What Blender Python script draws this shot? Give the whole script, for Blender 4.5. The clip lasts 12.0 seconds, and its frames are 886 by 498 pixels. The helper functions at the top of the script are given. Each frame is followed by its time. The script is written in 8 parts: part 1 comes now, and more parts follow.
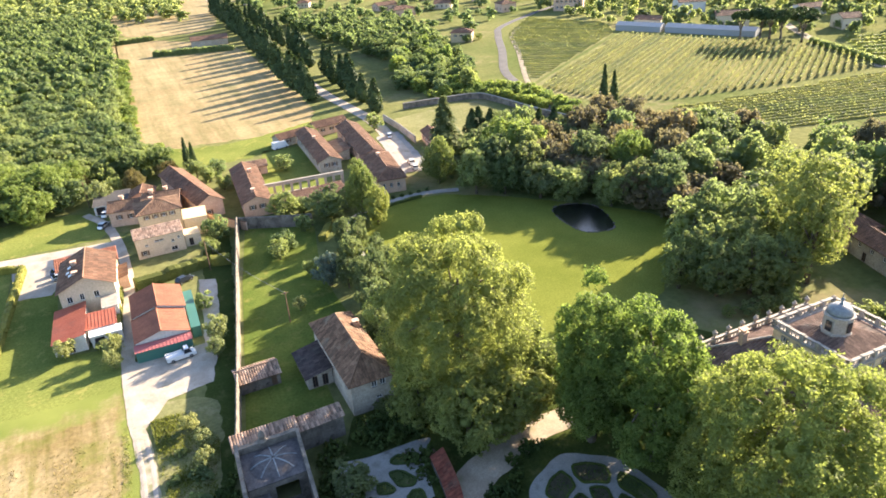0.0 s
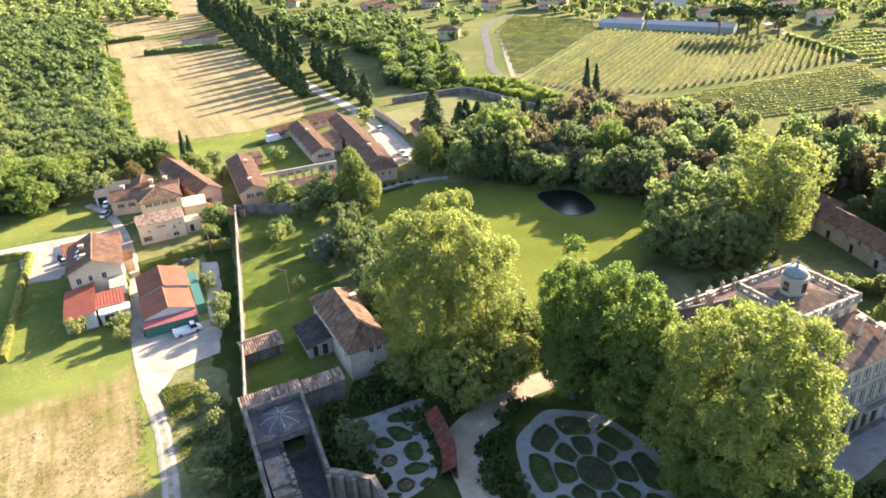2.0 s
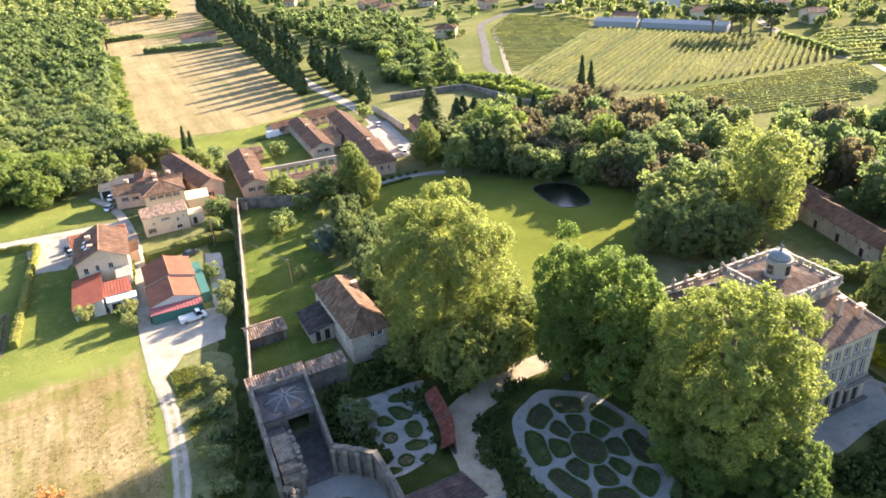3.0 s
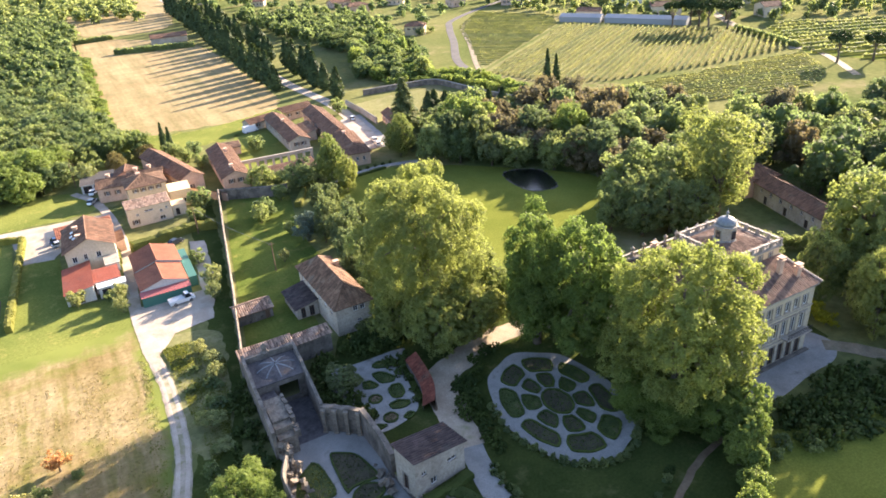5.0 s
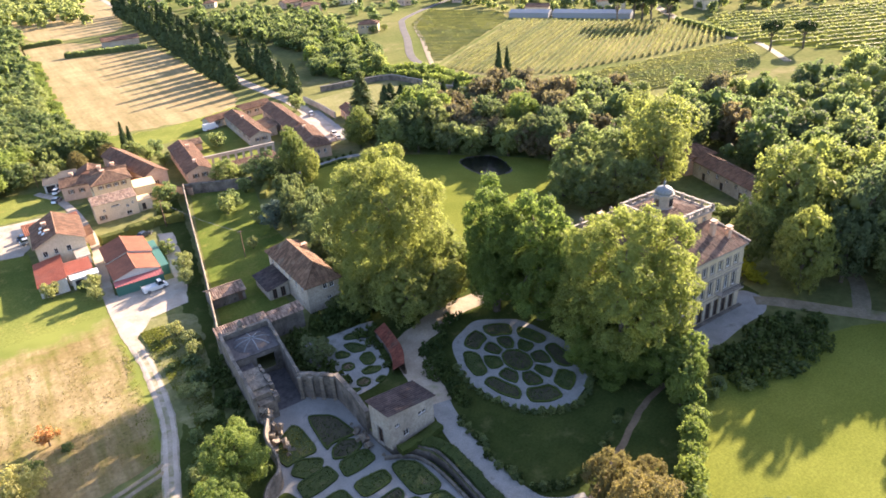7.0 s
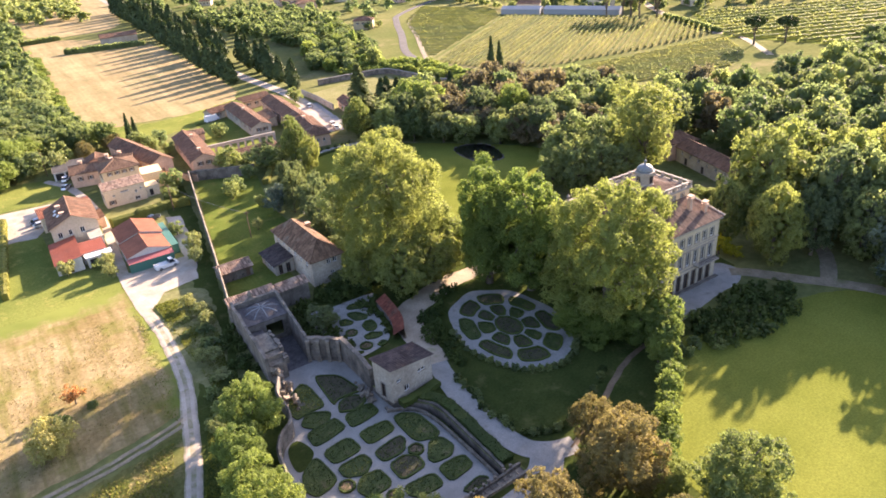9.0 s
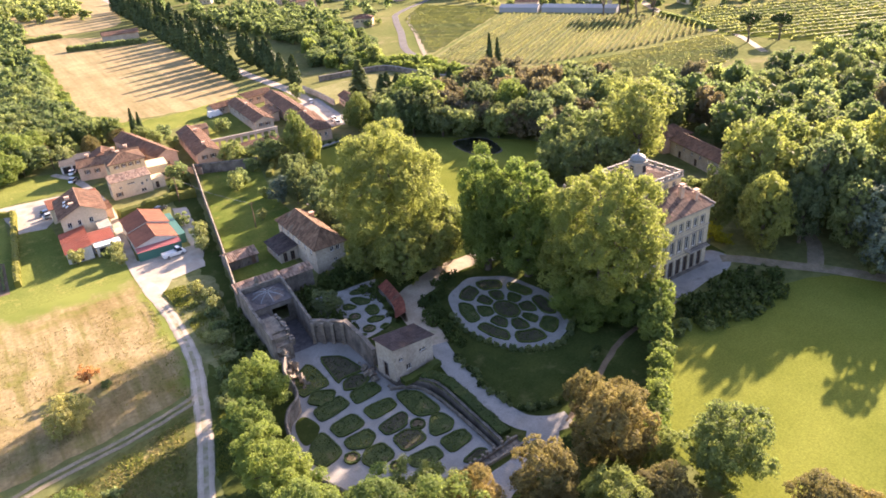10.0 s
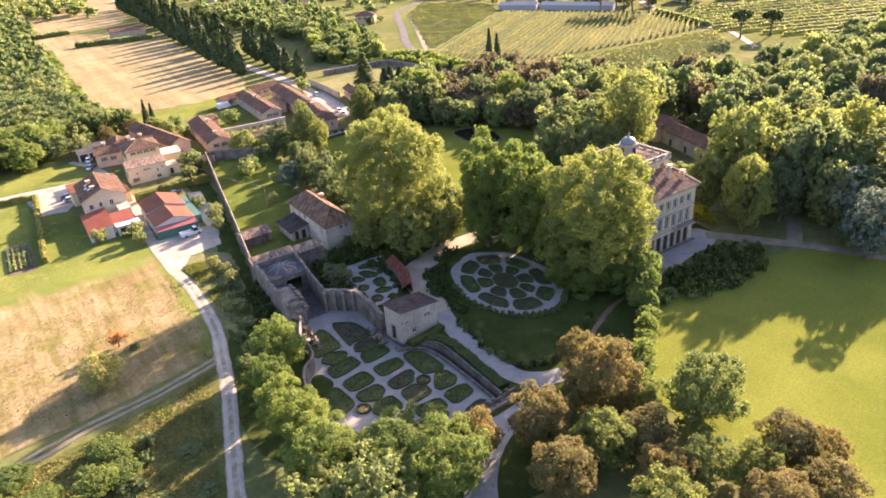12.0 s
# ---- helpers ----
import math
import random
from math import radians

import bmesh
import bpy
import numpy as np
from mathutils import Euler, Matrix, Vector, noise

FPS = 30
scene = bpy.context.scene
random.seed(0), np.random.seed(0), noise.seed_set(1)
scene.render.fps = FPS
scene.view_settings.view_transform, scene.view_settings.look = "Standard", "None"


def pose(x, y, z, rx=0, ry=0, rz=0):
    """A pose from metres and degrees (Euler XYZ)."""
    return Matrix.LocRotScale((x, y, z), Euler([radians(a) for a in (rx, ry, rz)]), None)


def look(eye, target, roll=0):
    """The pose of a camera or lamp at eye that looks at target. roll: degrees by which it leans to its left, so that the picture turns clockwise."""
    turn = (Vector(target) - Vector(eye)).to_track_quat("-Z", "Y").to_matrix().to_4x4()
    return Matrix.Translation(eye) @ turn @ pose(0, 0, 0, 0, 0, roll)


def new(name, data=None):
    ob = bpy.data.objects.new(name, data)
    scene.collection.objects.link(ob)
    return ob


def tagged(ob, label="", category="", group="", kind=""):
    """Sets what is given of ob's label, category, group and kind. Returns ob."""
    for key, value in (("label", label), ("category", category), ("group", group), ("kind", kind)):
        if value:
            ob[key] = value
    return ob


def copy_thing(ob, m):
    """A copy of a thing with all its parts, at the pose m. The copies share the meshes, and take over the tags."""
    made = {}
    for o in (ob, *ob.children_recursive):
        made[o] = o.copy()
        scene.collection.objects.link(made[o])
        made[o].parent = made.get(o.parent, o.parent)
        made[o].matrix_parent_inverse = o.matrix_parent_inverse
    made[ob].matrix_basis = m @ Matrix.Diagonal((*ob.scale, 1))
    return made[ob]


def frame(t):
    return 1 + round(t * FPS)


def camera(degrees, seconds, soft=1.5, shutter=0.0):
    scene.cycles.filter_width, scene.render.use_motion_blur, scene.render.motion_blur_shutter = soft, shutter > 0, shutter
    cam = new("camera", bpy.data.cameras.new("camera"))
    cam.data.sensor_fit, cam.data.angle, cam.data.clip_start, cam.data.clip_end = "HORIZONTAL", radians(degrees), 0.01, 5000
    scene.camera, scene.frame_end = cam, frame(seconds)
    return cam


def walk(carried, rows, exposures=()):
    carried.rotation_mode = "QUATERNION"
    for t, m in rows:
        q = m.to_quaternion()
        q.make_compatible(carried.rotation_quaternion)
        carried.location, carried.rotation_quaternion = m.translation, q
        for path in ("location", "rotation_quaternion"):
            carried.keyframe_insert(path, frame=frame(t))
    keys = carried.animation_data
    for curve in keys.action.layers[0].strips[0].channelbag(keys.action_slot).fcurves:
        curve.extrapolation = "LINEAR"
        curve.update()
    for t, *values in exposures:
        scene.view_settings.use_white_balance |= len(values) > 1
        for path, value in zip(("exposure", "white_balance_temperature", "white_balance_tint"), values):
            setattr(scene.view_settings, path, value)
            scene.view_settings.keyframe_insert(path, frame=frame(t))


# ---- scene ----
cam = camera(65.2, 12.0, soft=1.75)
METRES, EYE, TILT, LEAN, TURN = 59.0, 71.4, 0.0, 0.0, -24.0
ROWS = [
    (0.0, 0.0, 0.0, 0.0, -1.6, -26.53, 3.2),
    (0.5, -0.0026, -0.0367, -0.001, -2.0, -26.53, 3.23),
    (1.0, -0.0059, -0.0769, -0.0013, -2.45, -26.56, 3.26),
    (1.5, -0.0104, -0.1147, -0.0008, -2.62, -26.55, 3.25),
    (2.0, -0.0142, -0.1562, -0.0006, -2.69, -26.56, 3.22),
    (2.5, -0.0176, -0.1933, -0.002, -2.8, -26.57, 3.22),
    (3.0, -0.0221, -0.2344, -0.0024, -2.96, -26.58, 3.21),
    (5.0, -0.0414, -0.3938, -0.0023, -5.54, -26.74, 3.46),
    (5.5, -0.047, -0.4319, -0.0028, -6.72, -26.81, 3.59),
    (6.0, -0.0536, -0.4731, -0.0036, -8.11, -26.89, 3.71),
    (6.5, -0.0612, -0.5113, -0.0037, -8.95, -26.95, 3.79),
    (7.0, -0.0699, -0.5532, -0.0033, -9.44, -26.99, 3.82),
    (9.0, -0.1079, -0.7197, -0.0058, -10.03, -27.08, 3.78),
    (9.5, -0.1175, -0.7609, -0.007, -10.1, -27.1, 3.77),
    (10.0, -0.1284, -0.8058, -0.0079, -10.15, -27.12, 3.75),
    (10.5, -0.1394, -0.848, -0.0085, -10.17, -27.13, 3.72),
    (11.0, -0.151, -0.8945, -0.0089, -10.21, -27.14, 3.7),
    (11.5, -0.1623, -0.9371, -0.0088, -10.2, -27.13, 3.68),
    (12.0, -0.1741, -0.9825, -0.0085, -10.19, -27.12, 3.65),
]
walk(cam, [(t, pose(0, 0, EYE, TILT, LEAN, TURN) @ pose(METRES * x, METRES * y, METRES * z, 90 + pitch, roll, yaw)) for t, x, y, z, yaw, pitch, roll in ROWS],
     [(0, 2.58, 5950, 17), (3, 2.60, 5950, 19), (6, 2.60, 6050, 24), (9, 2.59, 6250, 30), (12, 2.59, 6400, 34)])

# ---- sky and sun: a low, warm evening sun ----
SUN_TO = Vector((0.953, 0.302, 0.0)).normalized()
SUN_UP = 18.8
world = bpy.data.worlds.new("evening_sky")
scene.world = world
world.use_nodes = True
wn = world.node_tree.nodes
sky = wn.new("ShaderNodeTexSky")
sky.sky_type, sky.sun_disc = "NISHITA", False
sky.sun_elevation, sky.sun_rotation = radians(SUN_UP), math.atan2(SUN_TO.x, SUN_TO.y)
sky.air_density, sky.dust_density, sky.ozone_density = 1.0, 1.5, 1.0
wn["Background"].inputs["Strength"].default_value = 0.081
world.node_tree.links.new(sky.outputs[0], wn["Background"].inputs["Color"])
sun_lamp = bpy.data.lights.new("sun", "SUN")
sun_lamp.energy, sun_lamp.angle, sun_lamp.color = 4.9, radians(0.6), (1.0, 0.81, 0.55)
sun = new("sun", sun_lamp)
ahead = SUN_TO * math.cos(radians(SUN_UP)) + Vector((0, 0, math.sin(radians(SUN_UP))))
sun.matrix_basis = look(ahead * 300, (0, 0, 0))

# ---- materials ----
def material(name):
    m = bpy.data.materials.new(name)
    m.use_nodes = True
    return m, m.node_tree.nodes, m.node_tree.links, m.node_tree.nodes["Principled BSDF"]


def noise_node(n, l, coord, scale, detail=4.0, rough=0.6):
    t = n.new("ShaderNodeTexNoise")
    t.inputs["Scale"].default_value, t.inputs["Detail"].default_value, t.inputs["Roughness"].default_value = scale, detail, rough
    l.new(coord, t.inputs["Vector"])
    return t.outputs["Fac"]


def ramp_node(n, l, fac, stops):
    r = n.new("ShaderNodeValToRGB")
    while len(r.color_ramp.elements) < len(stops):
        r.color_ramp.elements.new(0.5)
    for e, (at, c) in zip(r.color_ramp.elements, stops):
        e.position, e.color = at, (*c, 1)
    l.new(fac, r.inputs["Fac"])
    return r.outputs["Color"]


def mixed(n, l, a, b, fac, how="MIX"):
    x = n.new("ShaderNodeMix")
    x.data_type, x.blend_type = "RGBA", how
    for value, socket in ((fac, x.inputs[0]), (a, x.inputs[6]), (b, x.inputs[7])):
        if isinstance(value, (int, float)):
            socket.default_value = value
        elif isinstance(value, tuple):
            socket.default_value = (*value, 1)
        else:
            l.new(value, socket)
    return x.outputs[2]


def surface(name, low, high, spot=None, wide=0.08, fine=2.5, bump=0.3, depth=0.05, rough=0.9, island=0.0, spread=(0.35, 0.65), spot_at=(0.55, 0.68), spot_scale=0.25):
    """Two colours mixed by a wide noise, a fine grain over them, stains of a third colour, and relief."""
    m, n, l, p = material(name)
    co = n.new("ShaderNodeTexCoord").outputs["Object"]
    c = ramp_node(n, l, noise_node(n, l, co, wide, 6), [(spread[0], low), (spread[1], high)])
    grain = noise_node(n, l, co, fine, 6, 0.7)
    c = mixed(n, l, c, ramp_node(n, l, grain, [(0.25, (0.5, 0.5, 0.5)), (0.75, (1.35, 1.35, 1.35))]), 0.75, "MULTIPLY")
    if spot:
        c = mixed(n, l, c, spot, ramp_node(n, l, noise_node(n, l, co, spot_scale, 8, 0.7), [(spot_at[0], (0, 0, 0)), (spot_at[1], (1, 1, 1))]))
    if island:
        g = n.new("ShaderNodeNewGeometry").outputs["Random Per Island"]
        c = mixed(n, l, c, ramp_node(n, l, g, [(0, (1 - island,) * 3), (1, (1 + island, 1 + island * 0.9, 1 + island * 0.8))]), 1.0, "MULTIPLY")
    l.new(c, p.inputs["Base Color"])
    p.inputs["Roughness"].default_value = rough
    p.inputs["Specular IOR Level"].default_value = 0.25
    b = n.new("ShaderNodeBump")
    b.inputs["Strength"].default_value, b.inputs["Distance"].default_value = bump, depth
    l.new(grain, b.inputs["Height"])
    l.new(b.outputs[0], p.inputs["Normal"])
    return m


def turf(m):
    """Lights a surface as thin upright blades of every heading, that also let light through."""
    n, l = m.node_tree.nodes, m.node_tree.links
    p = n["Principled BSDF"]
    c = p.inputs["Base Color"].links[0].from_socket
    t = n.new("ShaderNodeTexNoise")
    t.inputs["Scale"].default_value, t.inputs["Detail"].default_value, t.inputs["Roughness"].default_value = 9.0, 6.0, 0.8
    l.new(n.new("ShaderNodeTexCoord").outputs["Object"], t.inputs["Vector"])
    v = n.new("ShaderNodeVectorMath")
    v.operation = "MULTIPLY_ADD"
    v.inputs[1].default_value, v.inputs[2].default_value = (16.0, 16.0, 0.4), (-8.0, -8.0, 0.1)
    l.new(t.outputs["Color"], v.inputs[0])
    u = n.new("ShaderNodeVectorMath")
    u.operation = "NORMALIZE"
    l.new(v.outputs[0], u.inputs[0])
    back = n.new("ShaderNodeVectorMath")
    back.operation = "MULTIPLY"
    back.inputs[1].default_value = (-1.0, -1.0, 1.0)
    l.new(u.outputs[0], back.inputs[0])
    d, s, mix = n.new("ShaderNodeBsdfDiffuse"), n.new("ShaderNodeBsdfDiffuse"), n.new("ShaderNodeAddShader")
    l.new(mixed(n, l, c, (0.68, 0.70, 0.85), 1.0, "MULTIPLY"), d.inputs["Color"])
    l.new(mixed(n, l, c, (0.90, 0.88, 0.78), 1.0, "MULTIPLY"), s.inputs["Color"])
    l.new(u.outputs[0], d.inputs["Normal"])
    l.new(back.outputs[0], s.inputs["Normal"])
    l.new(d.outputs[0], mix.inputs[0])
    l.new(s.outputs[0], mix.inputs[1])
    l.new(mix.outputs[0], n["Material Output"].inputs["Surface"])
    n.remove(p)
    return m


def grass(name, low, high, spot=None, **rest):
    return turf(surface(name, low, high, spot, **rest))


def worn_out(m, low, high, north, east):
    """Green turf that gives way to the colour of a surface south of one line and west of another, in ragged tongues."""
    n, l = m.node_tree.nodes, m.node_tree.links
    p = n["Principled BSDF"]
    c = p.inputs["Base Color"].links[0].from_socket
    co = n.new("ShaderNodeTexCoord").outputs["Object"]
    at = n.new("ShaderNodeSeparateXYZ")
    l.new(co, at.inputs[0])

    def sums(how, a, b):
        k = n.new("ShaderNodeMath")
        k.operation = how
        for i, v in enumerate((a, b)):
            if isinstance(v, float):
                k.inputs[i].default_value = v
            else:
                l.new(v, k.inputs[i])
        return k.outputs[0]
    inner = sums("MINIMUM", sums("SUBTRACT", north, at.outputs["Y"]), sums("MULTIPLY", sums("SUBTRACT", east, at.outputs["X"]), 2.2))
    drift = sums("MULTIPLY", sums("SUBTRACT", noise_node(n, l, co, 0.11, 7, 0.7), 0.5), 26.0)
    share = ramp_node(n, l, sums("MULTIPLY", sums("ADD", inner, drift), 0.1), [(0.05, (1, 1, 1)), (0.55, (0, 0, 0))])
    turf_colour = ramp_node(n, l, noise_node(n, l, co, 0.05, 6), [(0.35, low), (0.65, high)])
    l.new(mixed(n, l, c, turf_colour, share), p.inputs["Base Color"])
    return m


def foliage(name, low, high, glow=0.35, wide=0.12):
    """Leaves: colour varies leaf by leaf and in drifts; thin, so that light shines through."""
    m, n, l, p = material(name)
    g = n.new("ShaderNodeNewGeometry").outputs["Random Per Island"]
    co = n.new("ShaderNodeTexCoord").outputs["Object"]
    c = ramp_node(n, l, g, [(-0.0, tuple(0.7 * a + 0.3 * b for a, b in zip(low, high))), (1.0, tuple(0.3 * a + 0.7 * b for a, b in zip(low, high)))])
    c = mixed(n, l, c, ramp_node(n, l, noise_node(n, l, co, wide, 3), [(0.3, (0.72, 0.75, 0.75)), (0.7, (1.25, 1.2, 1.1))]), 1.0, "MULTIPLY")
    own = n.new("ShaderNodeObjectInfo").outputs["Random"]
    c = mixed(n, l, c, ramp_node(n, l, own, [(0.0, (0.8, 0.85, 0.9)), (1.0, (1.2, 1.12, 1.0))]), 1.0, "MULTIPLY")
    l.new(c, p.inputs["Base Color"])
    p.inputs["Roughness"].default_value = 0.65
    p.inputs["Specular IOR Level"].default_value = 0.15
    t = n.new("ShaderNodeBsdfTranslucent")
    l.new(mixed(n, l, c, (1.15, 1.18, 0.85), 1.0, "MULTIPLY"), t.inputs["Color"])
    mix = n.new("ShaderNodeMixShader")
    mix.inputs[0].default_value = glow
    l.new(p.outputs[0], mix.inputs[1])
    l.new(t.outputs[0], mix.inputs[2])
    l.new(mix.outputs[0], n["Material Output"].inputs["Surface"])
    return m


def plain(name, colour, rough=0.5, metal=0.0, wear=0.25, scale=3.0):
    m, n, l, p = material(name)
    co = n.new("ShaderNodeTexCoord").outputs["Object"]
    k = noise_node(n, l, co, scale, 5)
    l.new(mixed(n, l, colour, tuple(c * (1 - wear) for c in colour), k), p.inputs["Base Color"])
    p.inputs["Roughness"].default_value, p.inputs["Metallic"].default_value = rough, metal
    return m


def streaks(m, pale, deep, heading, long=0.03, wide=0.5, amount=0.6):
    """Mown swathes: a noise drawn out along one heading, over the colour that a surface has."""
    n, l = m.node_tree.nodes, m.node_tree.links
    p = n["Principled BSDF"]
    c = p.inputs["Base Color"].links[0].from_socket
    mp = n.new("ShaderNodeMapping")
    mp.inputs["Rotation"].default_value = (0, 0, radians(heading))
    mp.inputs["Scale"].default_value = (wide, long, 1)
    l.new(n.new("ShaderNodeTexCoord").outputs["Object"], mp.inputs["Vector"])
    k = noise_node(n, l, mp.outputs[0], 1.0, 5, 0.65)
    l.new(mixed(n, l, c, ramp_node(n, l, k, [(0.36, deep), (0.5, (1, 1, 1)), (0.64, pale)]), amount, "MULTIPLY"), p.inputs["Base Color"])
    return m


M = {}
M["meadow"] = grass("rough_meadow", (0.175, 0.185, 0.075), (0.255, 0.25, 0.115), (0.30, 0.27, 0.15), wide=0.03, fine=1.2)
M["ground"] = grass("farmland_ground", (0.12, 0.15, 0.05), (0.22, 0.22, 0.09), (0.28, 0.24, 0.13), wide=0.012, fine=0.5, spot_scale=0.02)
M["lawn"] = grass("mown_lawn", (0.150, 0.178, 0.032), (0.205, 0.228, 0.046), wide=0.06, fine=3.0, bump=0.25)
# Turf for tree-shaded ground: the shade is mixed into a darker green.
M["shade_dark_grass"] = grass("shade_dark_grass", (0.045, 0.066, 0.018), (0.08, 0.10, 0.027), (0.12, 0.125, 0.045), wide=0.1, fine=2.5)
# Toned down so that it holds some of the orchard's tree shade.
M["orchard"] = grass("orchard_grass", (0.095, 0.138, 0.03), (0.165, 0.20, 0.044), (0.20, 0.20, 0.055), wide=0.12, fine=2.0)
M["grass"] = grass("village_grass", (0.14, 0.178, 0.042), (0.225, 0.25, 0.063), (0.29, 0.27, 0.08), wide=0.05, fine=2.0)
M["stubble"] = surface("mown_hay_field", (0.235, 0.172, 0.068), (0.305, 0.234, 0.106), (0.165, 0.145, 0.055), wide=0.035, fine=0.6, spot_scale=0.06, spot_at=(0.48, 0.68))
M["dry"] = surface("dry_grass", (0.235, 0.18, 0.078), (0.35, 0.285, 0.15), (0.18, 0.18, 0.05), wide=0.07, fine=1.2, spot_scale=0.085, spot_at=(0.52, 0.66), bump=0.5)
streaks(M["stubble"], (1.2, 1.2, 1.25), (0.72, 0.78, 0.66), -4, 0.015, 0.22, 0.9)
turf(worn_out(streaks(M["dry"], (1.22, 1.22, 1.3), (0.68, 0.76, 0.55), 58, 0.05, 0.4, 0.9), (0.14, 0.178, 0.042), (0.225, 0.25, 0.063), 110.0, -11.6))
# Greens lowered to stand in for shade lying over the rough field.
M["rough"] = grass("unmown_grass", (0.09, 0.11, 0.032), (0.17, 0.165, 0.06), (0.25, 0.21, 0.10), wide=0.15, fine=1.5, bump=0.8, depth=0.15)
M["gravel"] = surface("pale_gravel", (0.225, 0.218, 0.195), (0.325, 0.315, 0.285), (0.155, 0.145, 0.12), wide=0.25, fine=6.0, bump=0.2, depth=0.02)
M["lane"] = surface("white_gravel_lane", (0.32, 0.272, 0.212), (0.43, 0.375, 0.30), (0.25, 0.215, 0.145), wide=0.3, fine=7.0, bump=0.12, depth=0.02)
M["lane_grass"] = surface("worn_lane_crown", (0.285, 0.243, 0.178), (0.39, 0.338, 0.262), (0.19, 0.185, 0.095), wide=0.35, fine=4.0, spot_scale=0.5, spot_at=(0.46, 0.6))
M["path"] = surface("earth_path", (0.34, 0.27, 0.19), (0.45, 0.37, 0.27), (0.24, 0.22, 0.12), wide=0.3, fine=4.0)
M["track"] = surface("worn_field_track", (0.17, 0.145, 0.09), (0.26, 0.22, 0.15), (0.12, 0.13, 0.05), wide=0.4, fine=3.0)
M["asphalt"] = surface("grey_asphalt", (0.06, 0.058, 0.056), (0.095, 0.092, 0.088), wide=0.2, fine=5.0, bump=0.1)
M["soil"] = surface("ground_cover", (0.042, 0.06, 0.018), (0.078, 0.10, 0.026), (0.11, 0.09, 0.05), wide=0.4, fine=4.0, bump=0.8, depth=0.1)
M["mulch"] = surface("dark_planted_soil", (0.050, 0.046, 0.028), (0.085, 0.075, 0.045), (0.06, 0.075, 0.025), wide=0.5, fine=4.0, bump=0.8, depth=0.1, spot_scale=0.8)
M["earth"] = surface("brown_earth", (0.12, 0.085, 0.05), (0.19, 0.14, 0.085), wide=0.3, fine=2.0)
M["roof_old"] = surface("old_terracotta_tiles", (0.135, 0.083, 0.054), (0.225, 0.142, 0.09), (0.155, 0.13, 0.095), wide=0.5, fine=3.0, island=0.35, bump=0.3)
M["roof_villa"] = surface("weathered_villa_tiles", (0.135, 0.088, 0.068), (0.215, 0.145, 0.108), (0.13, 0.115, 0.095), wide=0.4, fine=3.0, island=0.35, bump=0.3)
M["cream_villa"] = surface("pale_yellow_villa_plaster", (0.46, 0.39, 0.27), (0.56, 0.48, 0.34), (0.38, 0.32, 0.23), wide=0.25, fine=3.0, bump=0.1)
M["roof_striped"] = surface("striped_old_tiles", (0.24, 0.16, 0.115), (0.38, 0.285, 0.215), (0.20, 0.17, 0.13), wide=0.5, fine=3.0, island=0.55, bump=0.3)
M["roof_brown"] = surface("brown_terracotta_tiles", (0.130, 0.076, 0.050), (0.21, 0.122, 0.077), (0.15, 0.112, 0.08), wide=0.3, fine=3.0, island=0.28)
M["roof_red"] = surface("red_roof_sheet", (0.29, 0.085, 0.05), (0.35, 0.11, 0.065), (0.24, 0.09, 0.06), wide=0.4, fine=3.0, island=0.06, rough=0.7)
M["roof_orange"] = surface("orange_clay_tiles", (0.22, 0.09, 0.055), (0.29, 0.12, 0.07), wide=0.4, fine=3.0, island=0.2)
M["brick_red"] = surface("red_brick_coping", (0.12, 0.036, 0.022), (0.24, 0.08, 0.05), (0.11, 0.07, 0.05), wide=0.8, fine=4.0, island=0.3)
M["cream"] = surface("cream_plaster", (0.55, 0.455, 0.32), (0.65, 0.54, 0.39), (0.45, 0.37, 0.265), wide=0.25, fine=3.0, bump=0.1)
M["ochre"] = surface("ochre_plaster", (0.56, 0.445, 0.27), (0.66, 0.53, 0.335), (0.52, 0.41, 0.25), wide=0.25, fine=3.0, bump=0.1)
M["pink"] = surface("faded_pink_plaster", (0.50, 0.34, 0.24), (0.62, 0.44, 0.32), (0.42, 0.33, 0.25), wide=0.3, fine=3.0, bump=0.1)
M["grey_wall"] = surface("weathered_grey_plaster", (0.34, 0.295, 0.23), (0.50, 0.445, 0.355), (0.22, 0.185, 0.135), wide=0.3, fine=2.5, bump=0.3, spot_scale=0.6)
M["white_wall"] = surface("white_plaster", (0.54, 0.52, 0.47), (0.64, 0.61, 0.56), (0.45, 0.43, 0.38), wide=0.3, fine=3.0, bump=0.1)
M["stone"] = surface("weathered_stone", (0.105, 0.093, 0.076), (0.225, 0.198, 0.162), (0.05, 0.048, 0.036), wide=0.5, fine=2.5, bump=0.7, depth=0.08, island=0.12, spot_scale=0.7)
M["rock"] = surface("rustic_tufa", (0.15, 0.13, 0.105), (0.29, 0.25, 0.19), (0.07, 0.07, 0.05), wide=0.9, fine=3.0, bump=1.0, depth=0.12, island=0.2, spot_scale=1.0)
M["trim"] = surface("pale_stone_trim", (0.28, 0.25, 0.205), (0.38, 0.345, 0.29), (0.19, 0.165, 0.13), wide=0.6, fine=4.0, bump=0.1)
# Darkened tile colour holds the shade lying on the orangery and annex roofs.
M["roof_shaded"] = surface("shade_darkened_tiles", (0.05, 0.039, 0.036), (0.095, 0.072, 0.066), (0.08, 0.072, 0.065), wide=0.4, fine=3.0, island=0.3, bump=0.3)
M["lead"] = surface("grey_lead", (0.15, 0.165, 0.17), (0.24, 0.255, 0.26), (0.10, 0.11, 0.115), wide=0.7, fine=3.0, rough=0.5)
